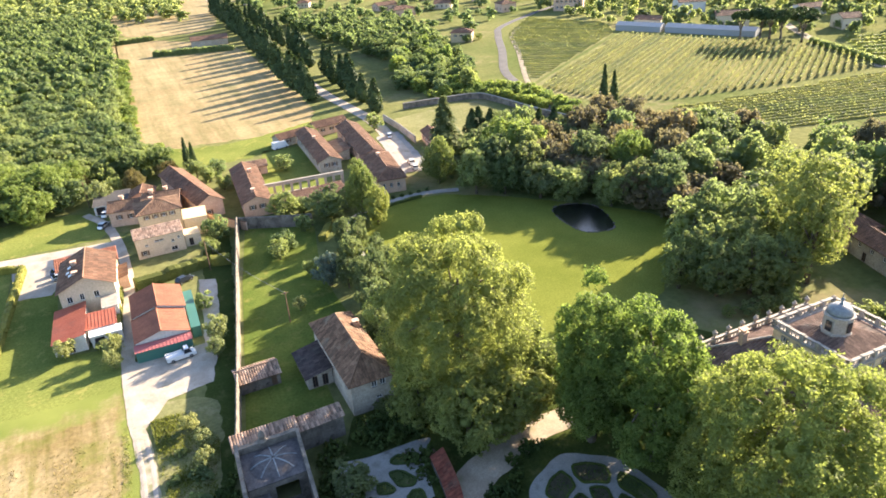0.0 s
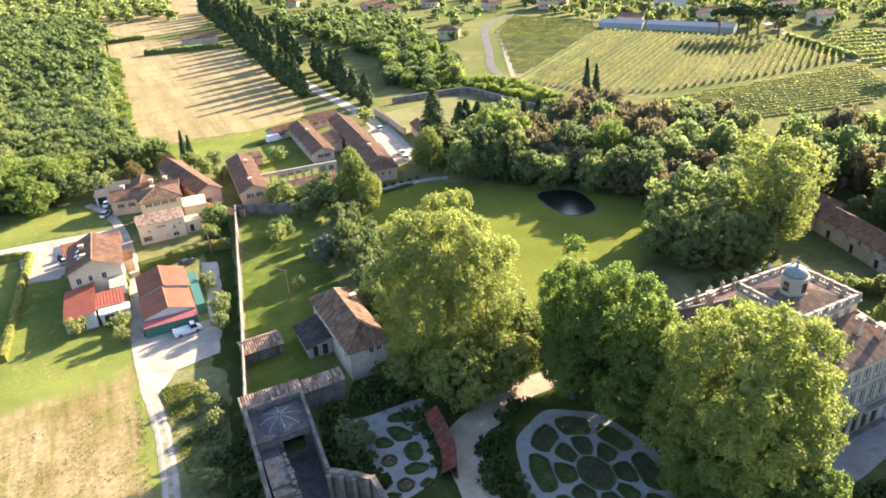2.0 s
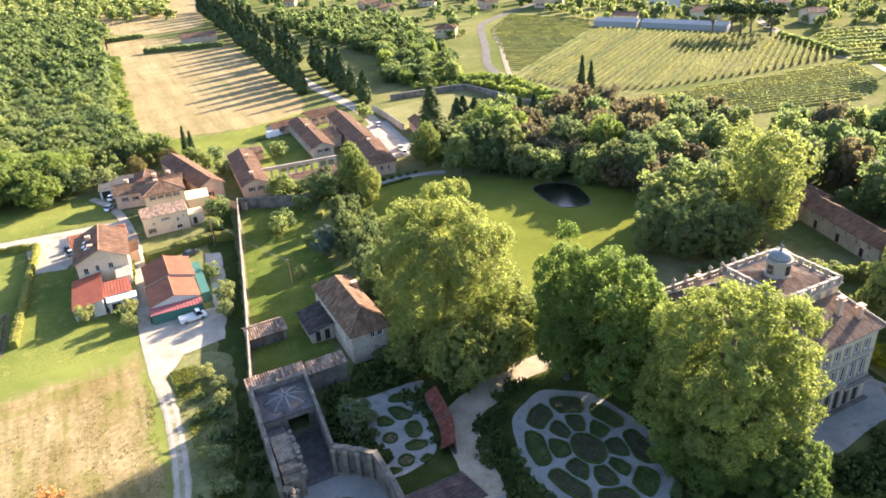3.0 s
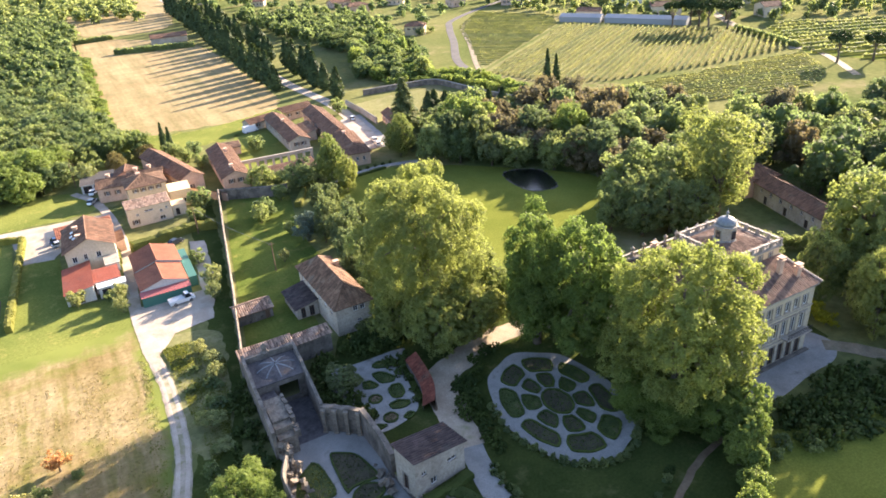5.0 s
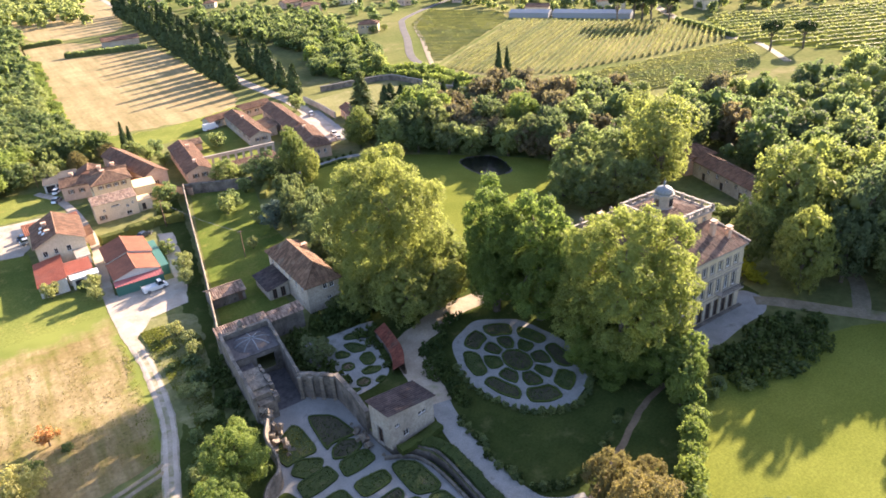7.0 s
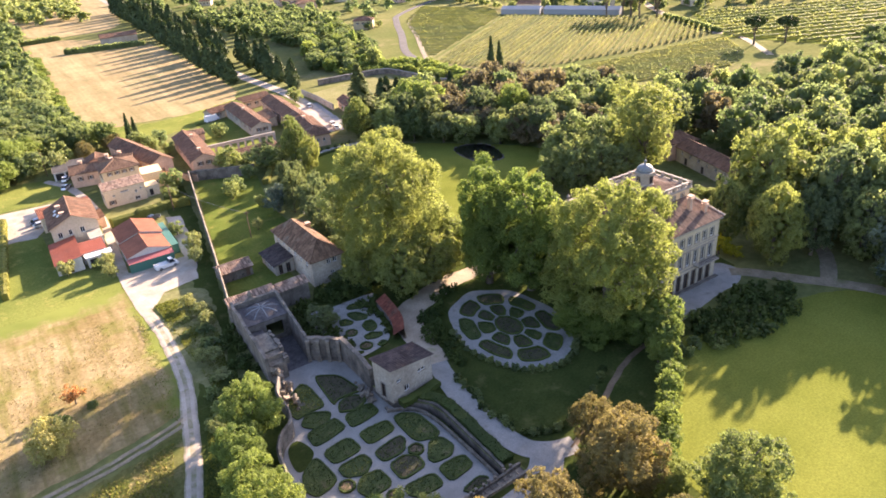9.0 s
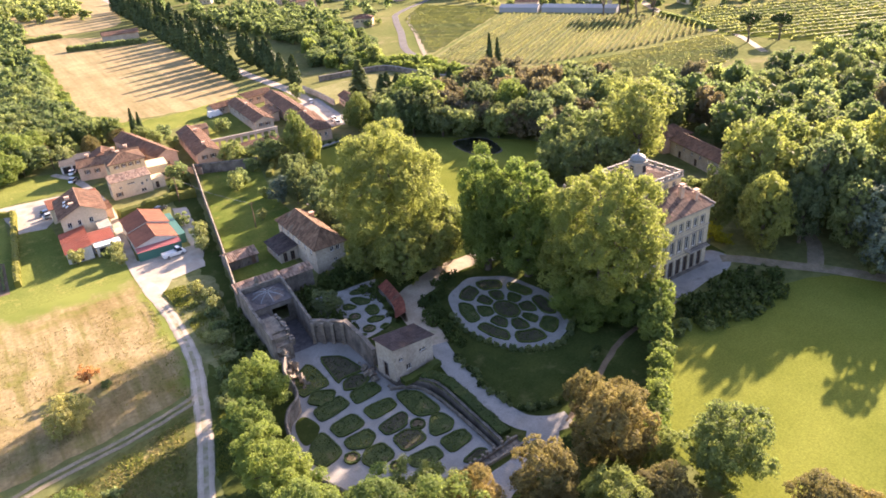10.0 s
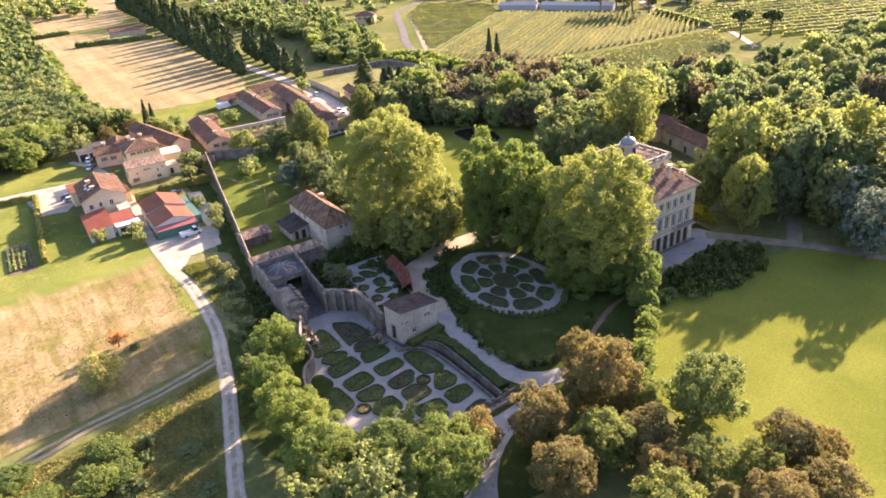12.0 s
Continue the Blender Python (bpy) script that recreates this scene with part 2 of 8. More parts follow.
M["slate"] = surface("dark_weathered_stone", (0.075, 0.068, 0.066), (0.15, 0.135, 0.13), (0.04, 0.036, 0.033), wide=0.8, fine=2.5, bump=0.5, spot_scale=0.8)
M["green_wall"] = plain("green_tarpaulin", (0.045, 0.15, 0.115), 0.6)
M["red_band"] = plain("faded_red_awning", (0.40, 0.13, 0.12), 0.7)
M["white"] = plain("white_paint", (0.80, 0.80, 0.78), 0.4)
M["blue_paint"] = plain("blue_car_paint", (0.05, 0.09, 0.17), 0.25, 0.3, 0.1)
M["silver"] = plain("silver_car_paint", (0.55, 0.57, 0.58), 0.25, 0.4, 0.1)
M["dark_paint"] = plain("dark_car_paint", (0.03, 0.035, 0.04), 0.25, 0.2, 0.1)
M["glass"] = plain("dark_window_glass", (0.02, 0.025, 0.03), 0.08, 0.0, 0.1)
# Flat near-black that paints the shade of rooms behind openings.
M["void"] = plain("painted_dark_interior", (0.025, 0.022, 0.02), 0.9)
M["rubber"] = plain("black_rubber", (0.02, 0.02, 0.02), 0.8)
M["steel"] = plain("grey_steel", (0.4, 0.4, 0.4), 0.35, 0.9)
M["lamp"] = plain("clear_lamp_glass", (0.7, 0.7, 0.68), 0.1)
M["wood"] = plain("brown_wood", (0.16, 0.09, 0.05), 0.7)
M["shutter"] = plain("brown_shutter_paint", (0.14, 0.085, 0.05), 0.6)
M["bark"] = surface("tree_bark", (0.10, 0.08, 0.055), (0.20, 0.17, 0.13), wide=0.5, fine=2.0, bump=0.8, depth=0.08)
M["pond"] = plain("dark_pond_water", (0.012, 0.014, 0.010), 0.22, 0.0, 0.3, 0.3)
M["glasshouse"] = plain("whitewashed_greenhouse_sheet", (0.30, 0.31, 0.31), 0.6)
F = {}
F["plane"] = foliage("plane_leaves", (0.155, 0.198, 0.056), (0.305, 0.345, 0.135), 0.58)
F["bright"] = foliage("fresh_green_leaves", (0.138, 0.198, 0.048), (0.28, 0.35, 0.114), 0.55)
# Blue is raised in the green, wood and dark leaves to imitate haze.
F["green"] = foliage("green_leaves", (0.154, 0.209, 0.085), (0.31, 0.365, 0.18), 0.64)
F["wood"] = foliage("woodland_leaves", (0.108, 0.155, 0.066), (0.20, 0.26, 0.122), 0.62)
F["dark"] = foliage("dark_green_leaves", (0.105, 0.145, 0.07), (0.235, 0.28, 0.14), 0.6)
F["pale"] = foliage("pale_feathery_leaves", (0.32, 0.32, 0.12), (0.50, 0.48, 0.23), 0.55)
F["chestnut"] = foliage("chestnut_leaves", (0.105, 0.165, 0.04), (0.225, 0.30, 0.09), 0.55)
F["great"] = foliage("great_tree_leaves", (0.15, 0.19, 0.048), (0.295, 0.345, 0.12), 0.55)
F["brown"] = foliage("olive_brown_leaves", (0.165, 0.14, 0.06), (0.31, 0.265, 0.115), 0.5)
F["umber"] = foliage("umber_holm_leaves", (0.125, 0.112, 0.072), (0.225, 0.20, 0.135), 0.55)
F["blue"] = foliage("blue_green_needles", (0.11, 0.15, 0.11), (0.24, 0.29, 0.215), 0.3)
F["olive"] = foliage("grey_olive_leaves", (0.176, 0.209, 0.083), (0.374, 0.396, 0.176), 0.4)
F["cypress"] = foliage("cypress_needles", (0.034, 0.058, 0.025), (0.1, 0.137, 0.05), 0.2)
F["vine"] = foliage("vine_leaves", (0.185, 0.21, 0.085), (0.31, 0.33, 0.155), 0.5)
F["box"] = foliage("clipped_box_leaves", (0.040, 0.066, 0.018), (0.095, 0.13, 0.035), 0.3)
F["hedge"] = foliage("hedge_leaves", (0.125, 0.14, 0.036), (0.235, 0.25, 0.07), 0.4)
F["yellow"] = foliage("yellow_green_leaves", (0.2, 0.22, 0.015), (0.42, 0.4, 0.035), 0.42)
F["rust"] = foliage("rusty_dry_leaves", (0.36, 0.20, 0.085), (0.55, 0.33, 0.155), 0.4)

# ---- mesh kit ----
class Geo:
    """Collects faces for one mesh."""

    def __init__(self):
        self.v, self.f = [], []

    def face(self, *pts):
        k = len(self.v)
        self.v += [tuple(p) for p in pts]
        self.f.append(tuple(range(k, k + len(pts))))

    def box(self, x0, y0, z0, x1, y1, z1, m=None):
        k = len(self.v)
        c = [Vector((x, y, z)) for z in (z0, z1) for x, y in ((x0, y0), (x1, y0), (x1, y1), (x0, y1))]
        self.v += [tuple(m @ p if m else p) for p in c]
        for q in ((0, 3, 2, 1), (4, 5, 6, 7), (0, 1, 5, 4), (1, 2, 6, 5), (2, 3, 7, 6), (3, 0, 4, 7)):
            self.f.append(tuple(k + i for i in q))

    def tube(self, pts, radii, sides=7, cap=True):
        k, pts = len(self.v), [Vector(p) for p in pts]
        for i, (p, r) in enumerate(zip(pts, radii)):
            d = (pts[min(i + 1, len(pts) - 1)] - pts[max(i - 1, 0)]).normalized()
            a = d.orthogonal().normalized()
            b = d.cross(a)
            for s in range(sides):
                w = 2 * math.pi * s / sides
                self.v.append(tuple(p + (a * math.cos(w) + b * math.sin(w)) * r))
        for i in range(len(pts) - 1):
            for s in range(sides):
                a, b = k + i * sides + s, k + i * sides + (s + 1) % sides
                self.f.append((a, b, b + sides, a + sides))
        if cap:
            self.f.append(tuple(range(k + sides - 1, k - 1, -1)))
            self.f.append(tuple(range(len(self.v) - sides, len(self.v))))

    def turned(self, profile, sides=12, at=(0, 0, 0)):
        """A turned shape: profile of (radius, height)."""
        k = len(self.v)
        for r, z in profile:
            for s in range(sides):
                w = 2 * math.pi * (s + 0.5) / sides
                self.v.append((at[0] + r * math.cos(w), at[1] + r * math.sin(w), at[2] + z))
        for i in range(len(profile) - 1):
            for s in range(sides):
                a, b = k + i * sides + s, k + i * sides + (s + 1) % sides
                self.f.append((a, b, b + sides, a + sides))
        self.f.append(tuple(range(k + sides - 1, k - 1, -1)))
        self.f.append(tuple(range(len(self.v) - sides, len(self.v))))

    def cards(self, v, f):
        k = len(self.v)
        self.v += [tuple(p) for p in v.tolist()]
        self.f += [tuple(k + i for i in q) for q in f.tolist()]

    def mesh(self, name, mat, smooth=False):
        me = bpy.data.meshes.new(name)
        me.from_pydata(self.v, [], self.f)
        me.materials.append(mat)
        if smooth:
            me.polygons.foreach_set("use_smooth", [True] * len(me.polygons))
        me.update()
        return me


def part(name, geo, mat, parent=None, label="", smooth=False):
    ob = new(name, geo.mesh(name, mat, smooth) if isinstance(geo, Geo) else geo)
    if parent is not None:
        ob.parent = parent
    return tagged(ob, label=label)


def thing(name, label, category, m=None, group="", kind=""):
    ob = tagged(new(name), label, category, group, kind)
    if m is not None:
        ob.matrix_basis = m
    return ob


def quads_mesh(name, v, f, mat):
    me = bpy.data.meshes.new(name)
    me.vertices.add(len(v))
    me.vertices.foreach_set("co", v.astype(np.float32).ravel())
    me.loops.add(f.size)
    me.loops.foreach_set("vertex_index", f.astype(np.int32).ravel())
    me.polygons.add(len(f))
    me.polygons.foreach_set("loop_start", np.arange(0, f.size, f.shape[1], dtype=np.int32))
    me.materials.append(mat)
    me.update(calc_edges=True)
    me.validate()
    return me


def smooth_line(pts, closed=False, steps=6):
    """A curve through the points."""
    pts = [Vector((*p, 0)) if len(p) == 2 else Vector(p) for p in pts]
    n, out = len(pts), []
    for i in range(n if closed else n - 1):
        a, b = pts[i], pts[(i + 1) % n]
        p = pts[i - 1] if closed or i else a
        q = pts[(i + 2) % n] if closed or i + 2 < n else b
        for s in range(steps):
            t = s / steps
            out.append(0.5 * (2 * a + (b - p) * t + (2 * p - 5 * a + 4 * b - q) * t * t + (3 * a - p - 3 * b + q) * t ** 3))
    if not closed:
        out.append(pts[-1])
    return out


def region(name, pts, mat, z, label, category="ground", curved=True, ragged=0.0, thick=0.0):
    """A flat piece of ground with a soft or straight outline."""
    line = smooth_line(pts, True, 8) if curved else [Vector((*p, 0)) for p in pts]
    if ragged:
        size = sum((b - a).length for a, b in zip(line, line[1:] + line[:1]))
        step = max(0.7, size / 420)
        line = [a.lerp(b, k / n) for a, b in zip(line, line[1:] + line[:1]) for n in [max(1, int((b - a).length / step))] for k in range(n)]
        shift = Vector((9, 4, 0))
        line = [p + ragged * (Vector((noise.noise(p * 0.35), noise.noise(p * 0.35 + shift), 0)) + 0.45 * Vector((noise.noise(p * 1.3), noise.noise(p * 1.3 + shift), 0))) for p in line]
    bm = bmesh.new()
    top = bm.faces.new([bm.verts.new((p.x, p.y, z)) for p in line])
    bm.normal_update()
    if top.normal.z < 0:
        top.normal_flip()
    if thick:
        low = bmesh.ops.extrude_face_region(bm, geom=[top])
        bmesh.ops.translate(bm, verts=[v for v in low["geom"] if isinstance(v, bmesh.types.BMVert)], vec=(0, 0, thick))
    bmesh.ops.triangulate(bm, faces=bm.faces[:])
    me = bpy.data.meshes.new(name)
    bm.to_mesh(me)
    bm.free()
    me.materials.append(mat)
    return tagged(new(name, me), label, category, kind="structure")


def ribbon(name, pts, width, mat, z, label, category="road", ragged=0.15, steps=8):
    line = smooth_line(pts, False, steps)
    g, rows = Geo(), []
    for i, p in enumerate(line):
        d = (line[min(i + 1, len(line) - 1)] - line[max(i - 1, 0)]).normalized()
        s = Vector((-d.y, d.x, 0))
        w = (width / 2) * (1 + 0.5 * ragged * noise.noise(p * 0.2))
        j = noise.noise(p * 0.5) * ragged
        rows.append((p + s * (w + j), p + s * w * 0.33, p - s * w * 0.33, p - s * (w - j)))
    for a, b in zip(rows, rows[1:]):
        for k in range(3):
            zz = lambda q, c: (q.x, q.y, z + (0.03 if c in (1, 2) else 0))
            g.face(zz(a[k + 1], k + 1), zz(b[k + 1], k + 1), zz(b[k], k), zz(a[k], k))
    ob = part(name, g, mat)
    return tagged(ob, label, category, kind="structure")


# ---- plants ----
def leaf_cards(rng, p, nrm, size, slim=0.6, lift=0.0, three=False):
    """A folded leaf or spray at each point."""
    n = len(p)
    nrm = nrm / np.linalg.norm(nrm, axis=1, keepdims=True)
    t = np.cross(nrm, rng.normal(size=(n, 3)))
    t[:, 2] += lift
    t /= np.linalg.norm(t, axis=1, keepdims=True) + 1e-9
    b = np.cross(nrm, t)
    a = (size * rng.uniform(0.65, 1.4, n))[:, None]
    fold = nrm * a * 0.25
    if three:
        v = np.stack([p + t * a - fold, p - t * a * 0.5 + b * a * 0.85, p - t * a * 0.5 - b * a * 0.85], 1).reshape(-1, 3)
        return v, np.arange(3 * n).reshape(-1, 3)
    v = np.stack([p + t * a - fold, p + b * a * slim, p - t * a - fold, p - b * a * slim], 1).reshape(-1, 3)
    return v, np.arange(4 * n).reshape(-1, 4)


def unit(rng, n):
    d = rng.normal(size=(n, 3))
    return d / np.linalg.norm(d, axis=1, keepdims=True)


def ball_geo(rng, c, r, rough=0.12):
    bm = bmesh.new()
    bmesh.ops.create_icosphere(bm, subdivisions=1, radius=1)
    v = np.array([q.co for q in bm.verts])
    f = np.array([[w.index for w in q.verts] for q in bm.faces])
    bm.free()
    return c + v * np.asarray(r) * (1 + rng.uniform(-rough, rough, (len(v), 1))), f


def crown_from_lobes(rng, lobes, count, size, middle, core=0.36, lift=0.0, three=False, spray=0.5, each=24):
    """Sprays of leaves spread over each clump, ragged at the outline, with a small dense heart in each clump."""
    C, R = np.array([c for c, r in lobes]), np.array([r for c, r in lobes])
    share = (R ** 2) / (R ** 2).sum()
    want = max(6, count // each)
    P, D = [], []
    for i, (c, r) in enumerate(lobes):
        d = unit(rng, int(want * share[i] * 2.6) + 5)
        out = c - middle
        d = d[d @ (out / (np.linalg.norm(out) + 1e-6)) > -0.35]
        far = rng.uniform(0.8, 1.08, (len(d), 1)) + 0.3 * (rng.uniform(size=(len(d), 1)) < 0.08)
        p = c + d * r * far * np.array([1.0, 1.0, 0.88])
        gap = np.linalg.norm(p[:, None, :] - C[None], axis=2) / R[None]
        gap[:, i] = 9
        keep = gap.min(axis=1) > 0.78
        P.append(p[keep])
        D.append(d[keep])
    P, D = np.concatenate(P), np.concatenate(D)
    pick = rng.permutation(len(P))[:want]
    P, D = P[pick], D[pick]
    wide = spray * rng.uniform(0.6, 1.4, (len(P), 1))
    Q, N = np.repeat(P, each, 0), np.repeat(D, each, 0)
    off = rng.normal(0, 0.55, Q.shape)
    off -= N * (off * N).sum(1, keepdims=True) * 0.45
    off[:, 2] -= 0.3 * np.linalg.norm(off[:, :2], axis=1)
    Q = Q + off * np.repeat(wide, each, 0)
    v, f = leaf_cards(rng, Q, N * 0.7 + 0.6 * rng.normal(size=N.shape) + np.array([0, 0, 0.3]), size, lift=lift, three=three)
    tri_v, tri_f = [v], [f if three else np.concatenate([f[:, [0, 1, 2]], f[:, [0, 2, 3]]])]
    k = len(v)
    for c, r in lobes[:60]:
        bv, bf = ball_geo(rng, c, r * core, 0.2)
        tri_v.append(bv)
        tri_f.append(bf + k)
        k += len(bv)
    return np.concatenate(tri_v), np.concatenate(tri_f)


def envelope(rng, n, R, low, high, pull=(0.42, 0.8), fat=(0.2, 0.38), top=0.5, uneven=0.0, boxy=1.0, skirt=1.0):
    """Clumps spread through a crown of radius R between two heights; uneven swells and hollows its outline."""
    off = Vector(rng.uniform(0, 50, 3))
    mid = low + (high - low) * top
    lobes = [(np.array([0, 0, mid]), R * 0.5)]
    for i in range(n):
        z = 1 - 2 * (i + 0.5) / n
        w = i * 2.39996 + rng.uniform(-0.3, 0.3)
        s = math.sqrt(1 - z * z) ** (boxy if z > 0 else boxy * skirt)
        q = rng.uniform(*pull)
        d = np.array([s * math.cos(w) * R, s * math.sin(w) * R, z * ((high - mid) if z > 0 else (mid - low))])
        q *= 1 + uneven * noise.noise(Vector((s * math.cos(w), s * math.sin(w), z * 1.3)) * 1.9 + off)
        r = R * rng.uniform(*fat)
        lobes.append((np.array([0, 0, mid]) + d * q, r))
    return lobes, np.array([0, 0, mid])


def trunk_geo(rng, h, r, lobes, limbs=7):
    g = Geo()
    lean = [(0, 0, -0.4), (rng.uniform(-0.1, 0.1), rng.uniform(-0.1, 0.1), h * 0.25), (rng.uniform(-0.3, 0.3), rng.uniform(-0.3, 0.3), h * 0.55), (rng.uniform(-0.5, 0.5), rng.uniform(-0.5, 0.5), h * 0.7)]
    g.tube(lean, [r * 1.35, r, r * 0.7, r * 0.2], 8)
    for i in rng.permutation(len(lobes))[:limbs]:
        c = lobes[i][0]
        z0 = h * rng.uniform(0.25, 0.5)
        a = Vector((0, 0, z0))
        b = Vector(c)
        g.tube([a, a.lerp(b, 0.5) + Vector((0, 0, 0.06 * h)), b], [r * 0.5, r * 0.32, r * 0.1], 5)
    return g


SHAPES = {}
KIND = {
    # kind: (height, radius, crown foot, clumps, leaves, leaf size, leaf material, spray)
    "plane_tree": (30, 13, -1.0, 170, 125000, 0.17, "plane", 0.62),
    "great_tree": (28, 11, -1.0, 150, 105000, 0.165, "great", 0.55),
    "chestnut_tree": (26, 8, -1.0, 60, 52000, 0.19, "chestnut", 0.6),
    "light_tree": (22, 9, 0.5, 60, 14000, 0.29, "plane", 0.7),
    "airy_tree": (26, 9, 3.0, 46, 13000, 0.25, "plane", 0.75),
    "green_tree": (14, 6, 0.8, 34, 7500, 0.255, "green", 0.55),
    "bright_tree": (12, 5.5, 0.6, 40, 11000, 0.2, "bright", 0.45),
    "ash_tree": (12, 5.5, 0.4, 64, 34000, 0.115, "bright", 0.36),
    "evergreen_oak": (11, 5.5, 0.2, 70, 30000, 0.115, "brown", 0.32),
    "willow_tree": (12, 5.5, 0.4, 60, 26000, 0.125, "plane", 0.4),
    "dark_tree": (14, 6, 0.6, 30, 5600, 0.28, "dark", 0.6),
    "brown_tree": (11, 5.5, 0.4, 44, 15000, 0.165, "brown", 0.4),
    "blue_cedar": (18, 6.5, 0.6, 30, 9000, 0.26, "blue", 0.6),
    "woodland_oak": (13, 6, 0.3, 22, 2900, 0.35, "green", 0.75),
    "woodland_maple": (12, 6, 0.3, 22, 2900, 0.35, "wood", 0.75),
    "woodland_holm_oak": (13, 6, 0.3, 22, 2900, 0.35, "dark", 0.75),
    "woodland_brown_oak": (11, 5.5, 0.3, 22, 3000, 0.34, "umber", 0.7),
    "scrub": (5, 3.2, 0.0, 14, 1600, 0.27, "bright", 0.5),
    "olive_tree": (5, 2.6, 0.6, 14, 1900, 0.17, "olive", 0.35),
    "feathery_tree": (5, 2.8, 0.0, 16, 3600, 0.14, "pale", 0.4),
    "small_tree": (6, 2.8, 0.5, 14, 2000, 0.21, "green", 0.4),
    "clipped_tree": (5.0, 2.4, 0.0, 8, 2600, 0.16, "bright", 0.3),
    "bush": (2.0, 1.4, 0.0, 9, 480, 0.19, "green", 0.3),
    "dark_bush": (2.2, 1.8, 0.0, 10, 340, 0.26, "box", 0.3),
    "yellow_bush": (4.5, 2.2, 0.0, 10, 1200, 0.2, "yellow", 0.35),
    "rust_tree": (4.0, 1.6, 0.5, 9, 900, 0.16, "rust", 0.3),
    "far_tree": (12, 6, 0.5, 9, 230, 1.0, "green", 1.4),
    "far_dark_tree": (12, 6, 0.5, 6, 100, 1.5, "dark", 1.4),
    "far_bright_tree": (11, 6, 0.5, 12, 330, 0.85, "wood", 1.2),
}
WORDS = {
    "plane_tree": ("huge old plane tree with yellow-green leaves beside the lawn", "tree"),
    "great_tree": ("very large spreading tree, sunlit yellow-green, beside the parterre", "tree"),
    "chestnut_tree": ("tall leafy tree with bright green clumped foliage", "tree"),
    "light_tree": ("tall light-green tree with loose foliage", "tree"),
    "airy_tree": ("very tall pale green tree with open airy foliage", "tree"),
    "green_tree": ("mid-green broadleaf tree with a rounded crown", "tree"),
    "bright_tree": ("fresh green broadleaf tree lit by the sun", "tree"),
    "ash_tree": ("fresh green broadleaf tree lit by the sun", "tree"),
    "evergreen_oak": ("olive-brown evergreen oak with a rounded crown", "tree"),
    "willow_tree": ("loose yellow-green tree at the edge of the lawn", "tree"),
    "dark_tree": ("dark green broadleaf tree in dense woodland", "tree"),
    "brown_tree": ("olive-brown evergreen oak with a rounded crown", "tree"),
    "blue_cedar": ("blue-green cedar with drooping boughs", "tree"),
    "woodland_oak": ("mid-green broadleaf tree in the woodland", "tree"),
    "woodland_maple": ("sunlit fresh green tree in the woodland", "tree"),
    "woodland_holm_oak": ("dark evergreen holm oak in the woodland", "tree"),
    "woodland_brown_oak": ("olive-brown evergreen oak in the woodland", "tree"),
    "scrub": ("sunlit yellow-green scrub beside the park wall", "bush"),
    "olive_tree": ("small grey-green olive tree", "tree"),
    "feathery_tree": ("pale feathery tree in the dry field", "tree"),
    "small_tree": ("small green garden tree", "tree"),
    "clipped_tree": ("rounded clipped tree in the row beside the lawn", "tree"),
    "bush": ("low green bush growing in rough grass", "bush"),
    "dark_bush": ("rounded dark evergreen shrub", "shrub"),
    "yellow_bush": ("bright yellow-green shrub in the sun", "shrub"),
    "rust_tree": ("small rust-coloured withered tree in dry grass", "tree"),
    "far_tree": ("distant green tree among houses and fields", "tree"),
    "far_dark_tree": ("distant dark green tree among houses and fields", "tree"),
    "far_bright_tree": ("distant bright green tree among fields", "tree"),
    "cypress": ("slender dark green cypress along the avenue", "cypress"),
    "spruce": ("tall dark conifer with tiered boughs", "conifer"),
    "umbrella_pine": ("umbrella pine with a flat dark crown on a bare trunk", "pine"),
}


def crown_arrays(kind, seed):
    rng = np.random.default_rng(seed * 31 + len(kind))
    h, R, low, n, count, size, leaf, spray = KIND[kind]
    if kind == "clipped_tree":
        lobes, mid = envelope(rng, n, R, -0.2, h, (0.28, 0.42), (0.5, 0.6), 0.48)
    elif kind in ("bush", "dark_bush"):
        lobes, mid = envelope(rng, n, R, -0.3, h, (0.4, 0.6), (0.35, 0.5), 0.4)
    elif kind in ("plane_tree", "great_tree"):
        lobes, mid = envelope(rng, n, R, low, h, (0.6, 0.86), (0.11, 0.2), 0.5, 0.3, 0.8, 0.45 if kind == "great_tree" else 0.8)
    elif kind in ("ash_tree", "evergreen_oak", "willow_tree"):
        lobes, mid = envelope(rng, n, R, low, h, (0.5, 0.86), (0.12, 0.24), 0.5, 0.35, 0.9)
    elif kind == "chestnut_tree":
        lobes, mid = envelope(rng, n, R, low, h, (0.5, 0.86), (0.15, 0.27), 0.48, 0.5, 0.85)
    else:
        lobes, mid = envelope(rng, n, R, low, h, uneven=0.4)
    v, f = crown_from_lobes(rng, lobes, count, size, mid, 0.82 if kind.startswith("far") else 0.66 if kind.startswith("woodland") else 0.3 if kind == "airy_tree" else 0.45, three=True, spray=spray, each=10 if kind.startswith("far") else 14 if count < 5000 else 22)
    return rng, h, R, lobes, v, f, leaf


